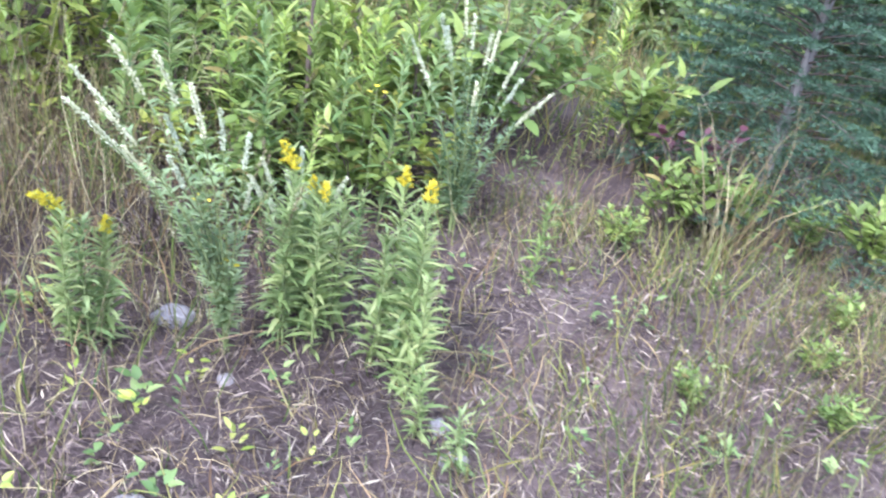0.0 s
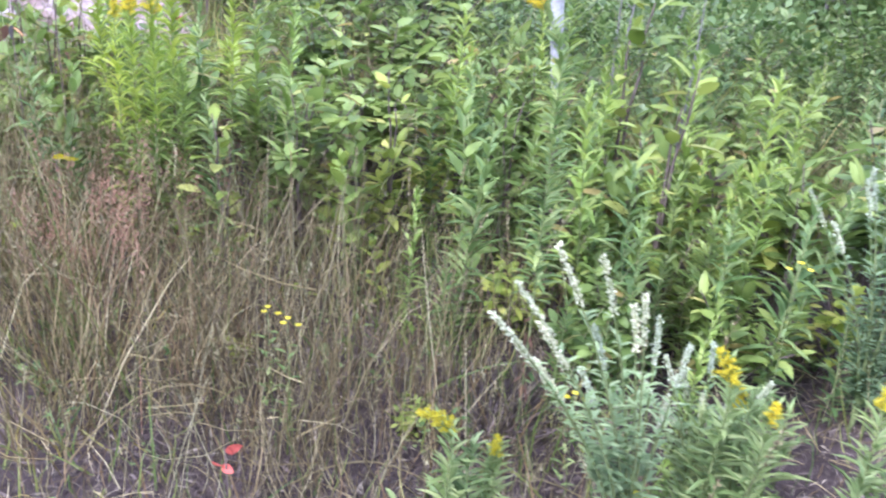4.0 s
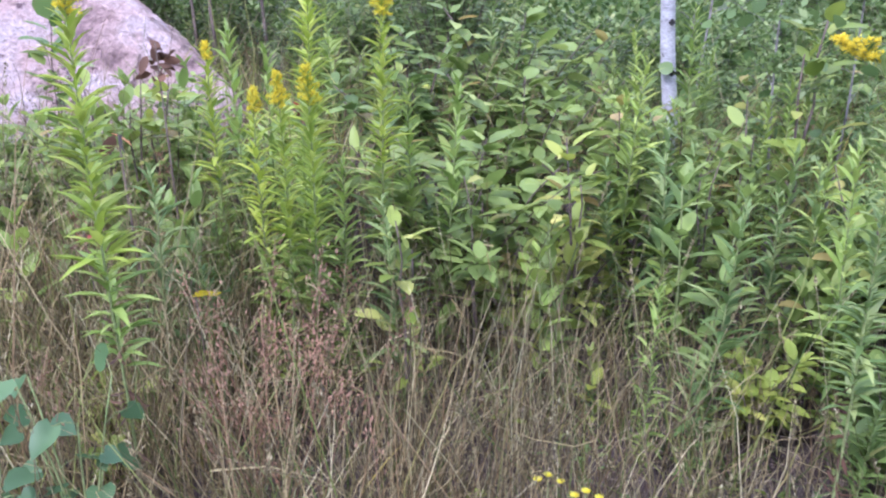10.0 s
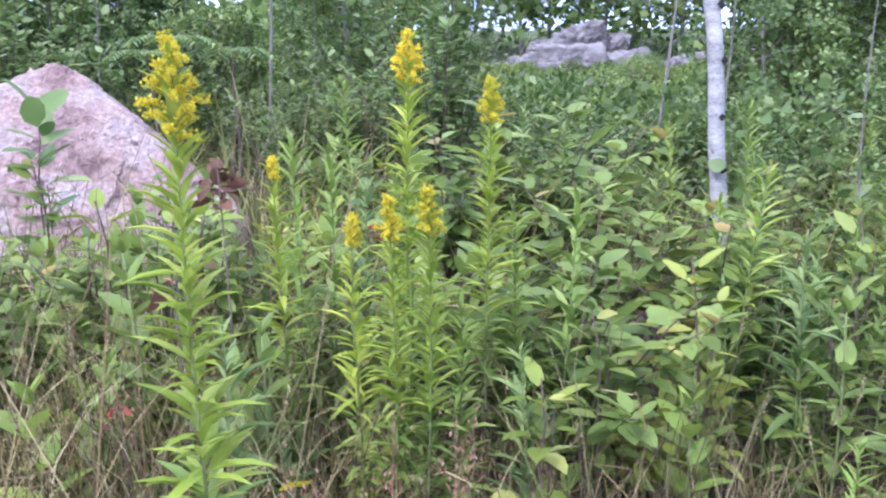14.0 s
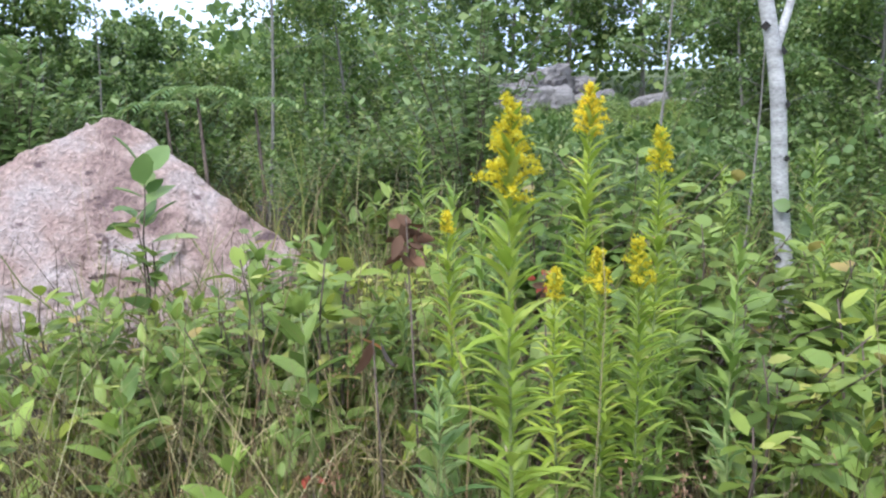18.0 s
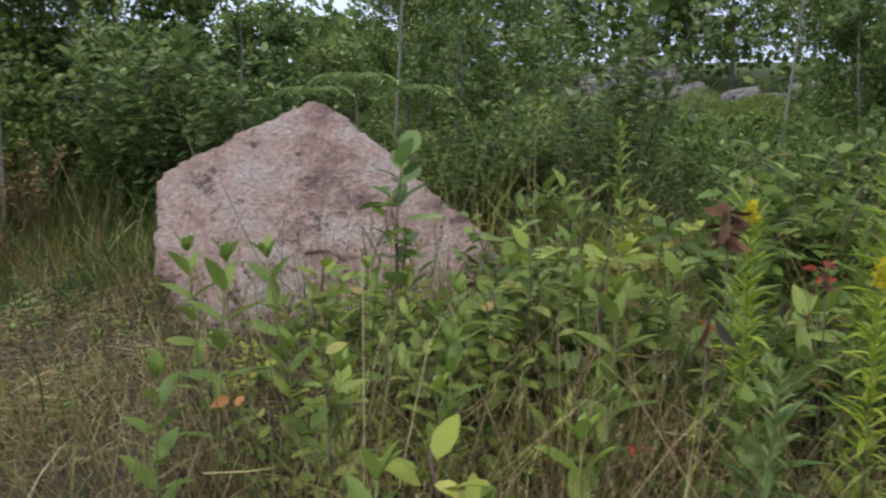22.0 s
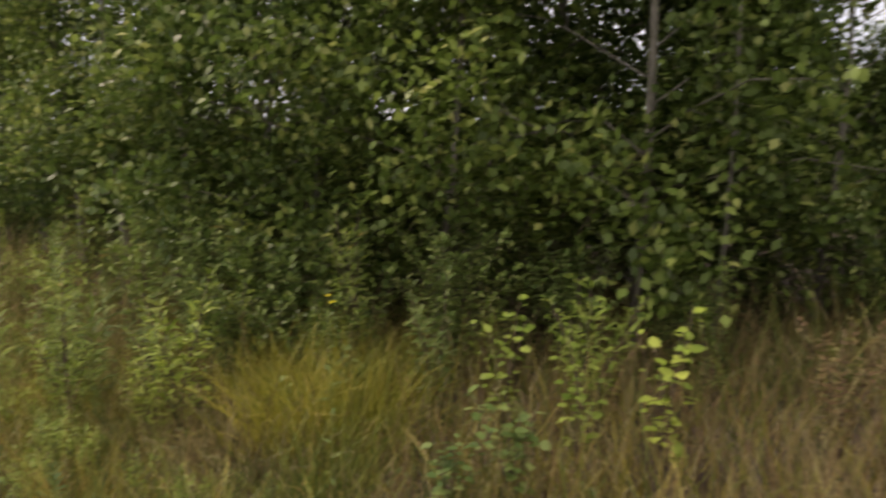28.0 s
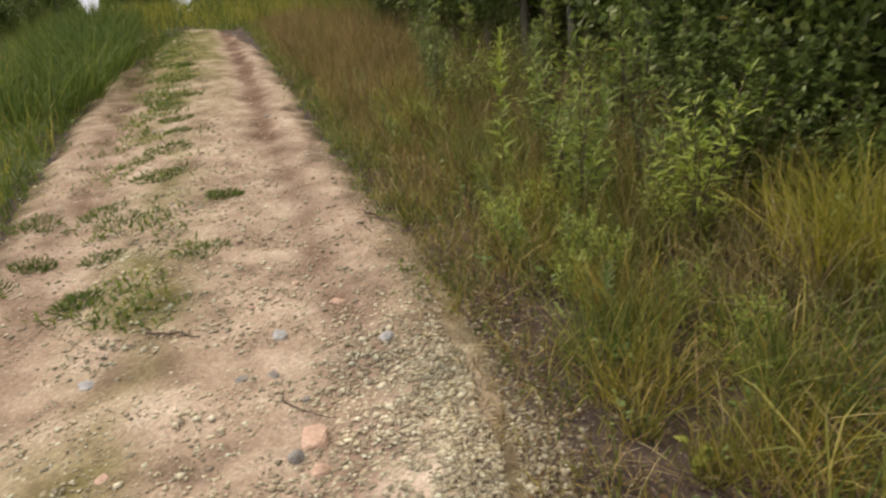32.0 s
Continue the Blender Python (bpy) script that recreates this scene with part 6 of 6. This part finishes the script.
# yellow-green leafy bushes where the wood meets the verge
pale = [shrub(311, 0.85, 0.24, 6, 0.06, M_GOLD_LEAF, "pale_bush", 12, OVATE, 0.8, up=0.1), shrub(312, 0.68, 0.22, 6, 0.058, M_HERB, "pale_bush", 14, OVATE, 0.8, up=0.1)]
for k, (x, y, size) in enumerate(((-4.65, 0.72, 1.0), (-4.55, 0.02, 0.95), (-4.85, 0.4, 0.9), (-4.5, -0.25, 0.8), (-6.3, -1.5, 0.85), (-6.1, -0.6, 0.9), (-5.5, 0.2, 1.0), (-5.9, -0.9, 0.7), (-6.5, 0.9, 1.2), (-7.3, -0.4, 1.1), (-8.4, -1.6, 1.0))):
    ob = stand(pale[k], x, y, 40 * k, size) if k < 2 else again(pale[k % 2], x, y, 66 * k, size)
    tagged(ob, "pale green bush with round leaves", "bush", "pale bushes")


def clump(name, x, y, n, tall, wide, width, mat, label, category, lean=0.5, group=""):
    rng = np.random.default_rng(n + int(abs(x) * 10))
    r = wide * np.sqrt(rng.uniform(0, 1, n))
    a = rng.uniform(0, 2 * np.pi, n)
    dx, dy = r * np.cos(a), r * np.sin(a)
    base = float(road_top(np.array([x]), np.array([y]))[0])
    z = road_top(x + dx, y + dy) - base
    way = np.stack([dx / wide * lean + rng.normal(0, 0.36, n), dy / wide * lean + rng.normal(0, 0.36, n), np.ones(n)], -1)
    long = tall * rng.uniform(0.5, 1.1, n)
    at = np.stack([dx, dy, z], -1)
    if tall > 0.21:
        ob = new(name)
        for k in range(5):
            some = (a * 5 / 6.2832).astype(int) == k
            link_mesh("tussock", [spread(BLADE, at[some], way[some], rng.normal(0, 1, (some.sum(), 3)), long[some], width, mat)], ob)
    else:
        ob = link_mesh(name, [spread(BLADE, at, way, rng.normal(0, 1, (n, 3)), long, width, mat)])
    ob.location = (x, y, base - 0.005)
    return tagged(ob, label, category, group)


clump("dead_clump", 2.03, 1.83, 420, 0.2, 0.13, 0.006, M_LITTER, "matted clump of dead grey-brown stems", "dead plant", 1.3)
clump("grass_clump", -5.75, -0.72, 900, 0.72, 0.36, 0.008, M_BRIGHT_GRASS, "big golden-green grass clump beside the track", "grass clump", 0.55)
clump("grass_clump", -5.45, -1.15, 300, 0.5, 0.3, 0.007, M_STRAW, "big straw-coloured grass clump beside the track", "grass clump", 0.55)
for x, y, s in ((-12.6, -11.7, 0.9), (-13.7, -12.6, 1.0), (-11.4, -11.0, 0.8), (-14.9, -13.5, 1.0), (-10.2, -10.2, 0.7), (-9.4, -9.9, 0.6), (-16.2, -14.6, 1.1)):
    clump("grass_clump", x, y, 700, s, 0.8, 0.014, M_BANK, "tall dark green grass clump beyond the track", "grass clump", 0.5, "bank grass clumps")
clump("grass_clump", 4.4, 2.34, 36, 0.75, 0.07, 0.006, M_STRAW, "tall yellow grass clump before the spruce", "grass clump", 0.2)
clump("grass_clump", 4.25, 2.03, 60, 0.28, 0.2, 0.006, M_GRASS, "low green grass clump on bare soil", "grass clump", 0.4)
for k, (x, y) in enumerate(((0.2, 1.35), (0.45, 1.5), (0.75, 1.3), (0.05, 1.6), (0.95, 1.6), (0.6, 1.75), (-0.25, 1.45), (-0.5, 1.6), (-0.1, 1.2), (0.85, 1.05), (0.35, 1.75), (-0.75, 1.5), (-0.4, 1.8), (-0.15, 1.85), (-0.95, 1.7), (-0.6, 1.95), (-1.2, 1.95), (-0.85, 2.1), (-0.2, 2.1), (0.15, 1.8), (-1.0, 1.35))):
    clump("grass_clump", x, y, 80, 0.68, 0.13, 0.0035, M_STRAW, "tall tan dry grass clump on the verge", "grass clump", 0.45, "dry grass clumps")
for k, (x, y, s) in enumerate(((-4.9, -1.9, 0.5), (-4.2, -1.3, 0.45), (-4.6, -1.2, 0.6), (-5.3, -1.9, 0.55), (-3.6, -1.2, 0.4), (-6.6, -2.5, 0.6), (-7.6, -3.4, 0.6), (-8.8, -4.2, 0.7), (-5.0, -0.8, 0.7), (-3.9, -0.7, 0.55), (-6.4, -0.7, 0.8), (-6.6, -0.95, 0.75), (-6.2, -0.4, 0.75), (-6.35, -2.1, 0.5), (-5.9, -2.1, 0.45), (-4.6, -1.75, 0.4), (-7.8, -3.0, 0.7), (-9.6, -4.6, 0.8))):
    clump("grass_clump", x, y, 200, s * 0.75, 0.18, 0.006, (M_GRASS, M_GOLD_GRASS)[k % 2], ("green grass clump on the verge", "golden grass clump on the verge")[k % 2], "grass clump", 0.6, "verge grass clumps")
for k, (x, y) in enumerate(((-5.57, -5.21), (-5.75, -4.58), (-8.01, -6.51), (-6.81, -5.09), (-6.2, -5.6), (-7.2, -6.0), (-5.0, -4.9), (-9.2, -7.3), (-10.5, -8.1), (-8.7, -6.9), (-6.4, -5.9), (-11.8, -9.1), (-5.4, -5.6), (-7.6, -6.6), (-9.9, -7.9), (-13.0, -9.9), (-6.0, -6.2), (-4.9, -5.6))):
    clump("grass_tuft", x, y, 260 + 60 * (k % 4), 0.055, 0.13 + 0.05 * (k % 3), 0.007, M_BANK, "low green grass tuft growing in the track", "grass tuft", 1.2, "tufts in the track")

for k, (x, y, s) in enumerate(((-4.32, -1.75, 0.24), (-4.75, -1.3, 0.28), (-4.62, -1.02, 0.26), (-4.98, -1.75, 0.26), (-5.25, -1.45, 0.3), (-5.35, -2.05, 0.24), (-4.1, -1.5, 0.22))):
    clump("grass_tuft", x, y, 46, s, 0.06, 0.006, (M_GOLD_GRASS, M_GRASS, M_RUSSET)[k % 3], ("small golden grass tuft among brown litter", "small green grass tuft among brown litter", "small russet grass tuft among brown litter")[k % 3], "grass tuft", 0.4, "tufts among litter")


def make_stalks():
    """Tall grass in seed: bare stalks, each with a loose head."""
    rng = np.random.default_rng(15)
    tan, red = [], []
    spots = [(rng.uniform(-0.3, 2.6), rng.uniform(0.7, 2.4), 0) for _ in range(170)] + [(rng.uniform(-1.7, 0.3), rng.uniform(1.2, 2.5), 0) for _ in range(150)] + [(0.637 + rng.normal(0, 0.07), 1.458 + rng.normal(0, 0.06), 1) for _ in range(30)]
    spots += [(rng.uniform(-0.2, 1.2), rng.uniform(1.0, 2.1), 1) for _ in range(9)] + [(rng.uniform(2.6, 6), rng.uniform(2.4, 4), 0) for _ in range(60)] + [(rng.uniform(-7.5, -3), rng.uniform(-1.6, 1.2), 0) for _ in range(90)]
    for x, y, kind in spots:
        if road_gap([x], [y])[0] < ROAD_HALF + 0.2:
            continue
        t = rng.uniform(0.45, 0.85)
        ang = rng.uniform(0, 6.28)
        line = bend((x, y, ground_at(x, y)), (np.cos(ang) * 0.3, np.sin(ang) * 0.3, 1), t, rng.uniform(0.02, 0.35), 7, rng)
        bag, mat = (red, M_RED_GRASS) if kind else (tan, M_STRAW)
        bag.append(tube(line, np.linspace(0.0016, 0.0009, 7), mat, 3))
        n = 60 if kind else 26
        u = rng.uniform(0.72 if kind else 0.86, 1.0, n)
        p = np.stack([np.interp(u, np.linspace(0, 1, 7), line[:, i]) for i in range(3)], -1) + rng.normal(0, 0.02 if kind else 0.003, (n, 3))
        bag.append(spread(DIAMOND, p, rng.normal(0, 0.4, (n, 3)) + unit(line[-1] - line[-2]), rng.normal(0, 1, (n, 3)), 0.014, 0.005, mat))
    tagged(link_mesh("seeding_grass", tan), "tan grass stalks with narrow seed heads", "grass", kind="stuff")
    tagged(link_mesh("red_grass", red), "fine red-brown grass panicles in the verge", "grass", kind="stuff")


make_stalks()


def straw_arch(x, y, z, turn, long, rise):
    """One long dry stalk that arches over the verge."""
    s = np.linspace(0, 1, 12)
    line = np.stack([long * s, 0.03 * np.sin(4 * s), rise * np.sin(np.pi * (0.25 + 0.6 * s)) - rise * np.sin(np.pi * 0.25)], -1)
    ob = link_mesh("dry_stalk", [tube(line, np.linspace(0.003, 0.0012, 12), M_STRAW, 5), spread(DIAMOND, line[-4:], np.tile((1.0, 0, 0.1), (4, 1)), (0, 0, 1.0), 0.05, 0.008, M_STRAW)])
    ob.matrix_basis = pose(x, y, z, 0, 0, turn)
    return tagged(ob, "long dry grass stalk bent over the verge", "dry stalk", "bent dry stalks")


for x, y, dz, turn, long, rise in ((1.56, 1.22, 0.03, 20, 0.55, 0.25), (1.62, 1.73, 0.03, 30, 0.5, 0.25), (1.79, 0.83, 0.06, 170, 0.9, 0.4), (1.0, 0.95, 0.05, 35, 0.75, 0.75), (1.5, 1.59, 0.02, 100, 0.5, 0.3), (2.41, 1.59, 0.02, 190, 0.6, 0.3), (0.2, 1.2, 0.02, 60, 0.6, 0.4), (-0.6, 1.4, 0.02, 140, 0.6, 0.3), (-5.2, -1.3, 0.02, 40, 0.8, 0.5), (-0.2, 1.7, 0.05, 120, 0.7, 0.6), (-0.7, 1.8, 0.05, 60, 0.6, 0.5), (0.1, 1.85, 0.1, 150, 0.7, 0.6), (-1.0, 1.6, 0.02, 20, 0.6, 0.35), (0.05, 1.45, 0.02, 80, 0.55, 0.45), (1.9, 1.55, 0.05, 110, 0.65, 0.55), (0.9, 1.55, 0.03, 25, 0.6, 0.5), (4.02, 1.89, 0.02, 120, 0.6, 0.3), (3.48, 1.43, 0.02, 200, 0.5, 0.2)):
    straw_arch(x, y, ground_at(x, y) + dz, turn, long, rise)


# ---- stones, sticks and gravel ----
def stone(x, y, sx, sy, sz, turn, mat, label, name="stone", flat=False, on_road=True):
    bm = bmesh.new()
    bmesh.ops.create_icosphere(bm, subdivisions=3, radius=1)
    for v in bm.verts:
        q = v.co * 1.3 + Vector((x, y, 0)) * 3
        v.co *= 1 + 0.22 * noise.noise(q) + 0.1 * noise.noise(q * 3)
        if flat:
            v.co.x, v.co.y, v.co.z = (max(-0.8, min(0.8, c)) for c in v.co)
        v.co = Vector((v.co.x * sx, v.co.y * sy, v.co.z * sz))
    me = bpy.data.meshes.new(name)
    bm.to_mesh(me)
    bm.free()
    me.materials.append(mat)
    ob = new(name, me)
    z = float(road_top(np.array([x]), np.array([y]))[0])
    ob.matrix_basis = pose(x, y, z + sz * (0.25 if on_road else 0.05), 4, 3, turn)
    return tagged(ob, label, "stone")


stone(-4.15, -2.95, 0.085, 0.06, 0.03, 25, M_PINK_STONE, "flat pink stone slab lying in the gravel", flat=True)
stone(-3.98, -2.84, 0.035, 0.04, 0.03, 60, M_PINK_STONE, "small pink stone in the gravel")
stone(-4.02, -2.96, 0.035, 0.03, 0.025, 10, M_STONE, "small grey stone in the gravel")
stone(-4.85, -3.5, 0.05, 0.035, 0.018, 40, M_BLUE_STONE, "flat blue-grey stone in the track")
stone(-4.25, -4.14, 0.045, 0.035, 0.016, 70, M_BLUE_STONE, "flat blue-grey stone in the track")
stone(-4.9, -2.95, 0.04, 0.03, 0.016, 0, M_BLUE_STONE, "blue-grey stone at the track's edge")
stone(-5.3, -3.4, 0.045, 0.025, 0.02, 100, M_PINK_STONE, "small pink stone in the track")
stone(2.29, 1.42, 0.075, 0.055, 0.045, 20, M_STONE, "pale stone half sunk in the verge", on_road=False)
stone(2.57, 1.18, 0.035, 0.03, 0.018, 80, M_STONE, "grey stone half sunk in the verge", on_road=False)
stone(3.3, 1.1, 0.045, 0.035, 0.025, 130, M_STONE, "grey stone half sunk in the verge", on_road=False)
stone(3.36, 0.98, 0.05, 0.035, 0.025, 30, M_STONE, "grey stone half sunk in the verge", on_road=False)
stone(2.51, 0.61, 0.06, 0.045, 0.03, 10, M_STONE, "pale stone half sunk in the verge", on_road=False)
for k in range(26):
    d = R.uniform(0, 9)
    x, y = -3.6 - 0.82 * d + R.normal(0, 0.5), -3.0 - 0.57 * d + R.normal(0, 0.6)
    s = R.uniform(0.012, 0.028)
    stone(x, y, s * 1.3, s, s * 0.6, R.uniform(0, 180), (M_STONE, M_PINK_STONE)[k % 2], "small loose stone in the track")


def stick(x, y, turn, long, thick, label, dz=0.02, on_road=True):
    rng = np.random.default_rng(int(abs(x) * 100))
    s = np.linspace(-0.5, 0.5, 8)
    line = np.stack([long * s, rng.normal(0, long * 0.02, 8), rng.normal(0, 0.003, 8)], -1)
    ob = link_mesh("stick", [tube(line, np.linspace(thick, thick * 0.5, 8), M_TWIG, 6)])
    ob.matrix_basis = pose(x, y, float(road_top(np.array([x]), np.array([y]))[0]) + dz * 0.6, 0, 0, turn)
    return tagged(ob, label, "stick")


stick(-6.45, -3.62, 60, 0.42, 0.009, "grey broken stick at the track's edge")
stick(-4.7, -4.0, 95, 0.3, 0.008, "dark straight stick lying in the track")
stick(-4.3, -3.1, 80, 0.4, 0.005, "thin dark stick lying in the gravel")
stick(-7.6, -4.4, 40, 0.4, 0.008, "dark crooked stick at the track's edge")
stick(-2.55, 2.6, 10, 0.9, 0.008, "thin dark branch lying in the hay", 0.05, False)
stick(-3.7, 3.0, 70, 0.6, 0.012, "grey dead branch at the clearing's edge", 0.06, False)
stick(-2.3, 2.75, 15, 0.7, 0.01, "thin dark branch lying in the hay", 0.06, False)
stick(3.75, 1.7, 100, 0.5, 0.004, "thin dry stick on bare soil", 0.02, False)
stick(3.12, 0.89, 140, 0.6, 0.004, "thin dry stick on bare soil", 0.02, False)


def make_gravel():
    rng = np.random.default_rng(33)
    n = 30000
    k = rng.integers(0, len(ROAD_PTS), 6 * n)
    p = ROAD_PTS[k] + rng.normal(0, 0.62, (6 * n, 2))
    keep = (np.hypot(p[:, 0] + 2, p[:, 1] + 1.6) < 12) & (p[:, 0] < -2)
    p = p[keep]
    w = np.clip(1.3 - np.hypot(p[:, 0] + 4.2, p[:, 1] + 2.8) / 6, 0.12, 1)
    p = p[rng.uniform(0, 1, len(p)) < w][:n]
    p = np.vstack([p, rng.normal(0, 1, (11000, 2)) * (0.8, 0.33) @ np.array([(0.93, 0.36), (-0.36, 0.93)]) + (-4.3, -2.62), rng.normal(0, 1, (9000, 2)) * (0.55, 0.16) @ np.array([(0.86, 0.51), (-0.51, 0.86)]) + (-4.2, -2.3)])
    p = p[road_gap(p[:, 0], p[:, 1]) < ROAD_HALF + 0.05 + rng.exponential(0.32, len(p))]
    n = len(p)
    z = road_top(p[:, 0], p[:, 1]) + 0.004
    base = np.array([(1, 0, 0), (0, 1, 0), (-1, 0, 0), (0, -1, 0), (0, 0, 0.6), (0, 0, -0.6)])
    face = np.array([(0, 1, 4), (1, 2, 4), (2, 3, 4), (3, 0, 4), (1, 0, 5), (2, 1, 5), (3, 2, 5), (0, 3, 5)])
    r = rng.gamma(2, 0.0031, n).clip(0.002, 0.024)
    a = rng.uniform(0, 6.28, n)
    v = base[None] * rng.uniform(0.6, 1.3, (n, 6, 1)) * r[:, None, None]
    c, s = np.cos(a)[:, None], np.sin(a)[:, None]
    v = np.stack([v[..., 0] * c - v[..., 1] * s, v[..., 0] * s + v[..., 1] * c, v[..., 2]], -1) + np.stack([p[:, 0], p[:, 1], z], -1)[:, None]
    f = (face[None] + (np.arange(n) * 6)[:, None, None]).reshape(-1, 3)
    flat = v.reshape(-1, 3)
    tagged(link_mesh("gravel", [(flat, [f], M_GRAVEL)]), "loose grey and tan gravel in the track", "gravel", kind="stuff")


M_GRAVEL = leaf_mat("gravel_stone", [(0, (0.28, 0.24, 0.215)), (0.4, (0.44, 0.37, 0.315)), (0.75, (0.58, 0.5, 0.43)), (1, (0.76, 0.73, 0.68))], 0.0, 0.9, 2.0)
make_gravel()

# round bush where the track bends away, and low green growth round it
def round_bush(seed, tall, wide, n, leaf, name="round_bush", mat=None):
    """A full bush whose leaves reach the ground in lobes, over a fan of stems."""
    rng = np.random.default_rng(seed)
    root = new(name)
    way = unit(rng.normal(0, 1, (n, 3)) * (1, 1, 0.8) + (0, 0, 0.35))
    way[:, 2] = np.abs(way[:, 2])
    lobe = 1 + 0.16 * np.sin(5 * np.arctan2(way[:, 1], way[:, 0]) + 4 * way[:, 2]) + 0.1 * np.sin(9 * way[:, 0] + 7 * way[:, 2])
    at = way * (wide, wide, tall) * (lobe * rng.uniform(0.55, 1.04, n) ** 0.5)[:, None] + (0, 0, 0.03)
    tops = at[rng.integers(0, n, 24)]
    link_mesh("stem", [tube([(0, 0, 0), p * (0.4, 0.4, 0.6), p], (0.03, 0.018, 0.006), M_BARK, 5) for p in tops], root)
    size = leaf * rng.uniform(0.6, 1.3, n)
    link_mesh("foliage", [spread(DIAMOND, at, rng.normal(0, 0.7, (n, 3)) + way * 0.5, rng.normal(0, 0.6, (n, 3)) + (0, 0, 0.8), size, size * 0.7, mat or M_FOREST)], root)
    return root


low = [round_bush(75, 0.62, 0.95, 2600, 0.085, "low_bush"), round_bush(76, 0.75, 0.8, 2600, 0.08, "low_bush", M_ASPEN), round_bush(77, 0.55, 1.1, 2600, 0.09, "low_bush", M_SHRUB)]
spots = [(x + R.normal(0, 0.35), y + R.normal(0, 0.5), s) for y, s in ((9.5, 1.5), (11.0, 1.35), (12.5, 1.2), (14.0, 1.05), (15.8, 0.95), (17.8, 0.7), (19.6, 0.6), (20.8, 0.55)) for x in np.arange(-1.6 + 0.1 * y, 3.0 + 0.24 * y, 0.5 + 0.045 * y)]
for k, (x, y, s) in enumerate(spots):
    size = s * R.uniform(0.7, 1.2)
    ob = stand(low[k], x, y, 40 * k, size) if k < 3 else again(low[k % 3], x, y, R.uniform(0, 360), size, tilt=R.normal(0, 5))
    tagged(ob, "low green bush on the slope below the outcrop", "bush", "bushes below the outcrop")
far_bush = round_bush(71, 2.1, 1.7, 9000, 0.17)
tagged(stand(far_bush, -25.6, -16.3, 0, 1.0), "dark round bush where the track bends", "bush")
for k, (x, y, s) in enumerate(((-27.5, -14.6, 1.1), (-33, -27.0, 1.0), (-29.5, -13.0, 1.0), (-38, -23, 1.05), (-30, -30, 1.0), (-27, -33, 1.4), (-40, -19, 1.05), (-24, -34, 1.5), (-36, -16.5, 1.2), (-45, -25, 1.3), (-21, -30, 1.1), (-18, -27, 1.1), (-42, -28, 1.0))):
    tagged(again(far_bush, x, y, 50 * k, s), "dark green bush at the far meadow's edge", "bush", "far bushes")


def make_track_edge():
    """Low weeds that fringe the track and its middle."""
    rng = np.random.default_rng(44)
    k = rng.integers(len(ROAD_PTS) // 2, len(ROAD_PTS), 34000)
    p = ROAD_PTS[k] + 0.0
    d = unit(np.gradient(ROAD_PTS, axis=0))[k]
    side = np.stack([d[:, 1], -d[:, 0]], -1)
    mid = rng.uniform(0, 1, len(p)) < 0.45
    off = np.where(mid, rng.normal(-0.4, 0.27, len(p)), np.sign(rng.normal(0, 1, len(p))) * (ROAD_HALF + rng.normal(0, 0.1, len(p))))
    p = p + side * off[:, None]
    keep = (p[:, 0] < -4.7) & (p[:, 0] > -22) & (rough(p[:, 0], p[:, 1], 2.6, 5) > np.where(mid, np.clip((p[:, 0] + 12) * 0.09 - 0.3, -0.6, 0.12), -0.2))
    p = p[keep]
    n = len(p)
    z = road_top(p[:, 0], p[:, 1]) - 0.003
    way = rng.normal(0, 0.8, (n, 3)) + (0, 0, 0.8)
    ob = link_mesh("track_weeds", [spread(LANCE, np.stack([p[:, 0], p[:, 1], z], -1), way, (0, 0, 1.0), rng.uniform(0.03, 0.09, n), rng.uniform(0.008, 0.018, n), M_BANK)])
    tagged(ob, "low green weeds along and between the wheel ruts", "weeds", kind="stuff")


make_track_edge()
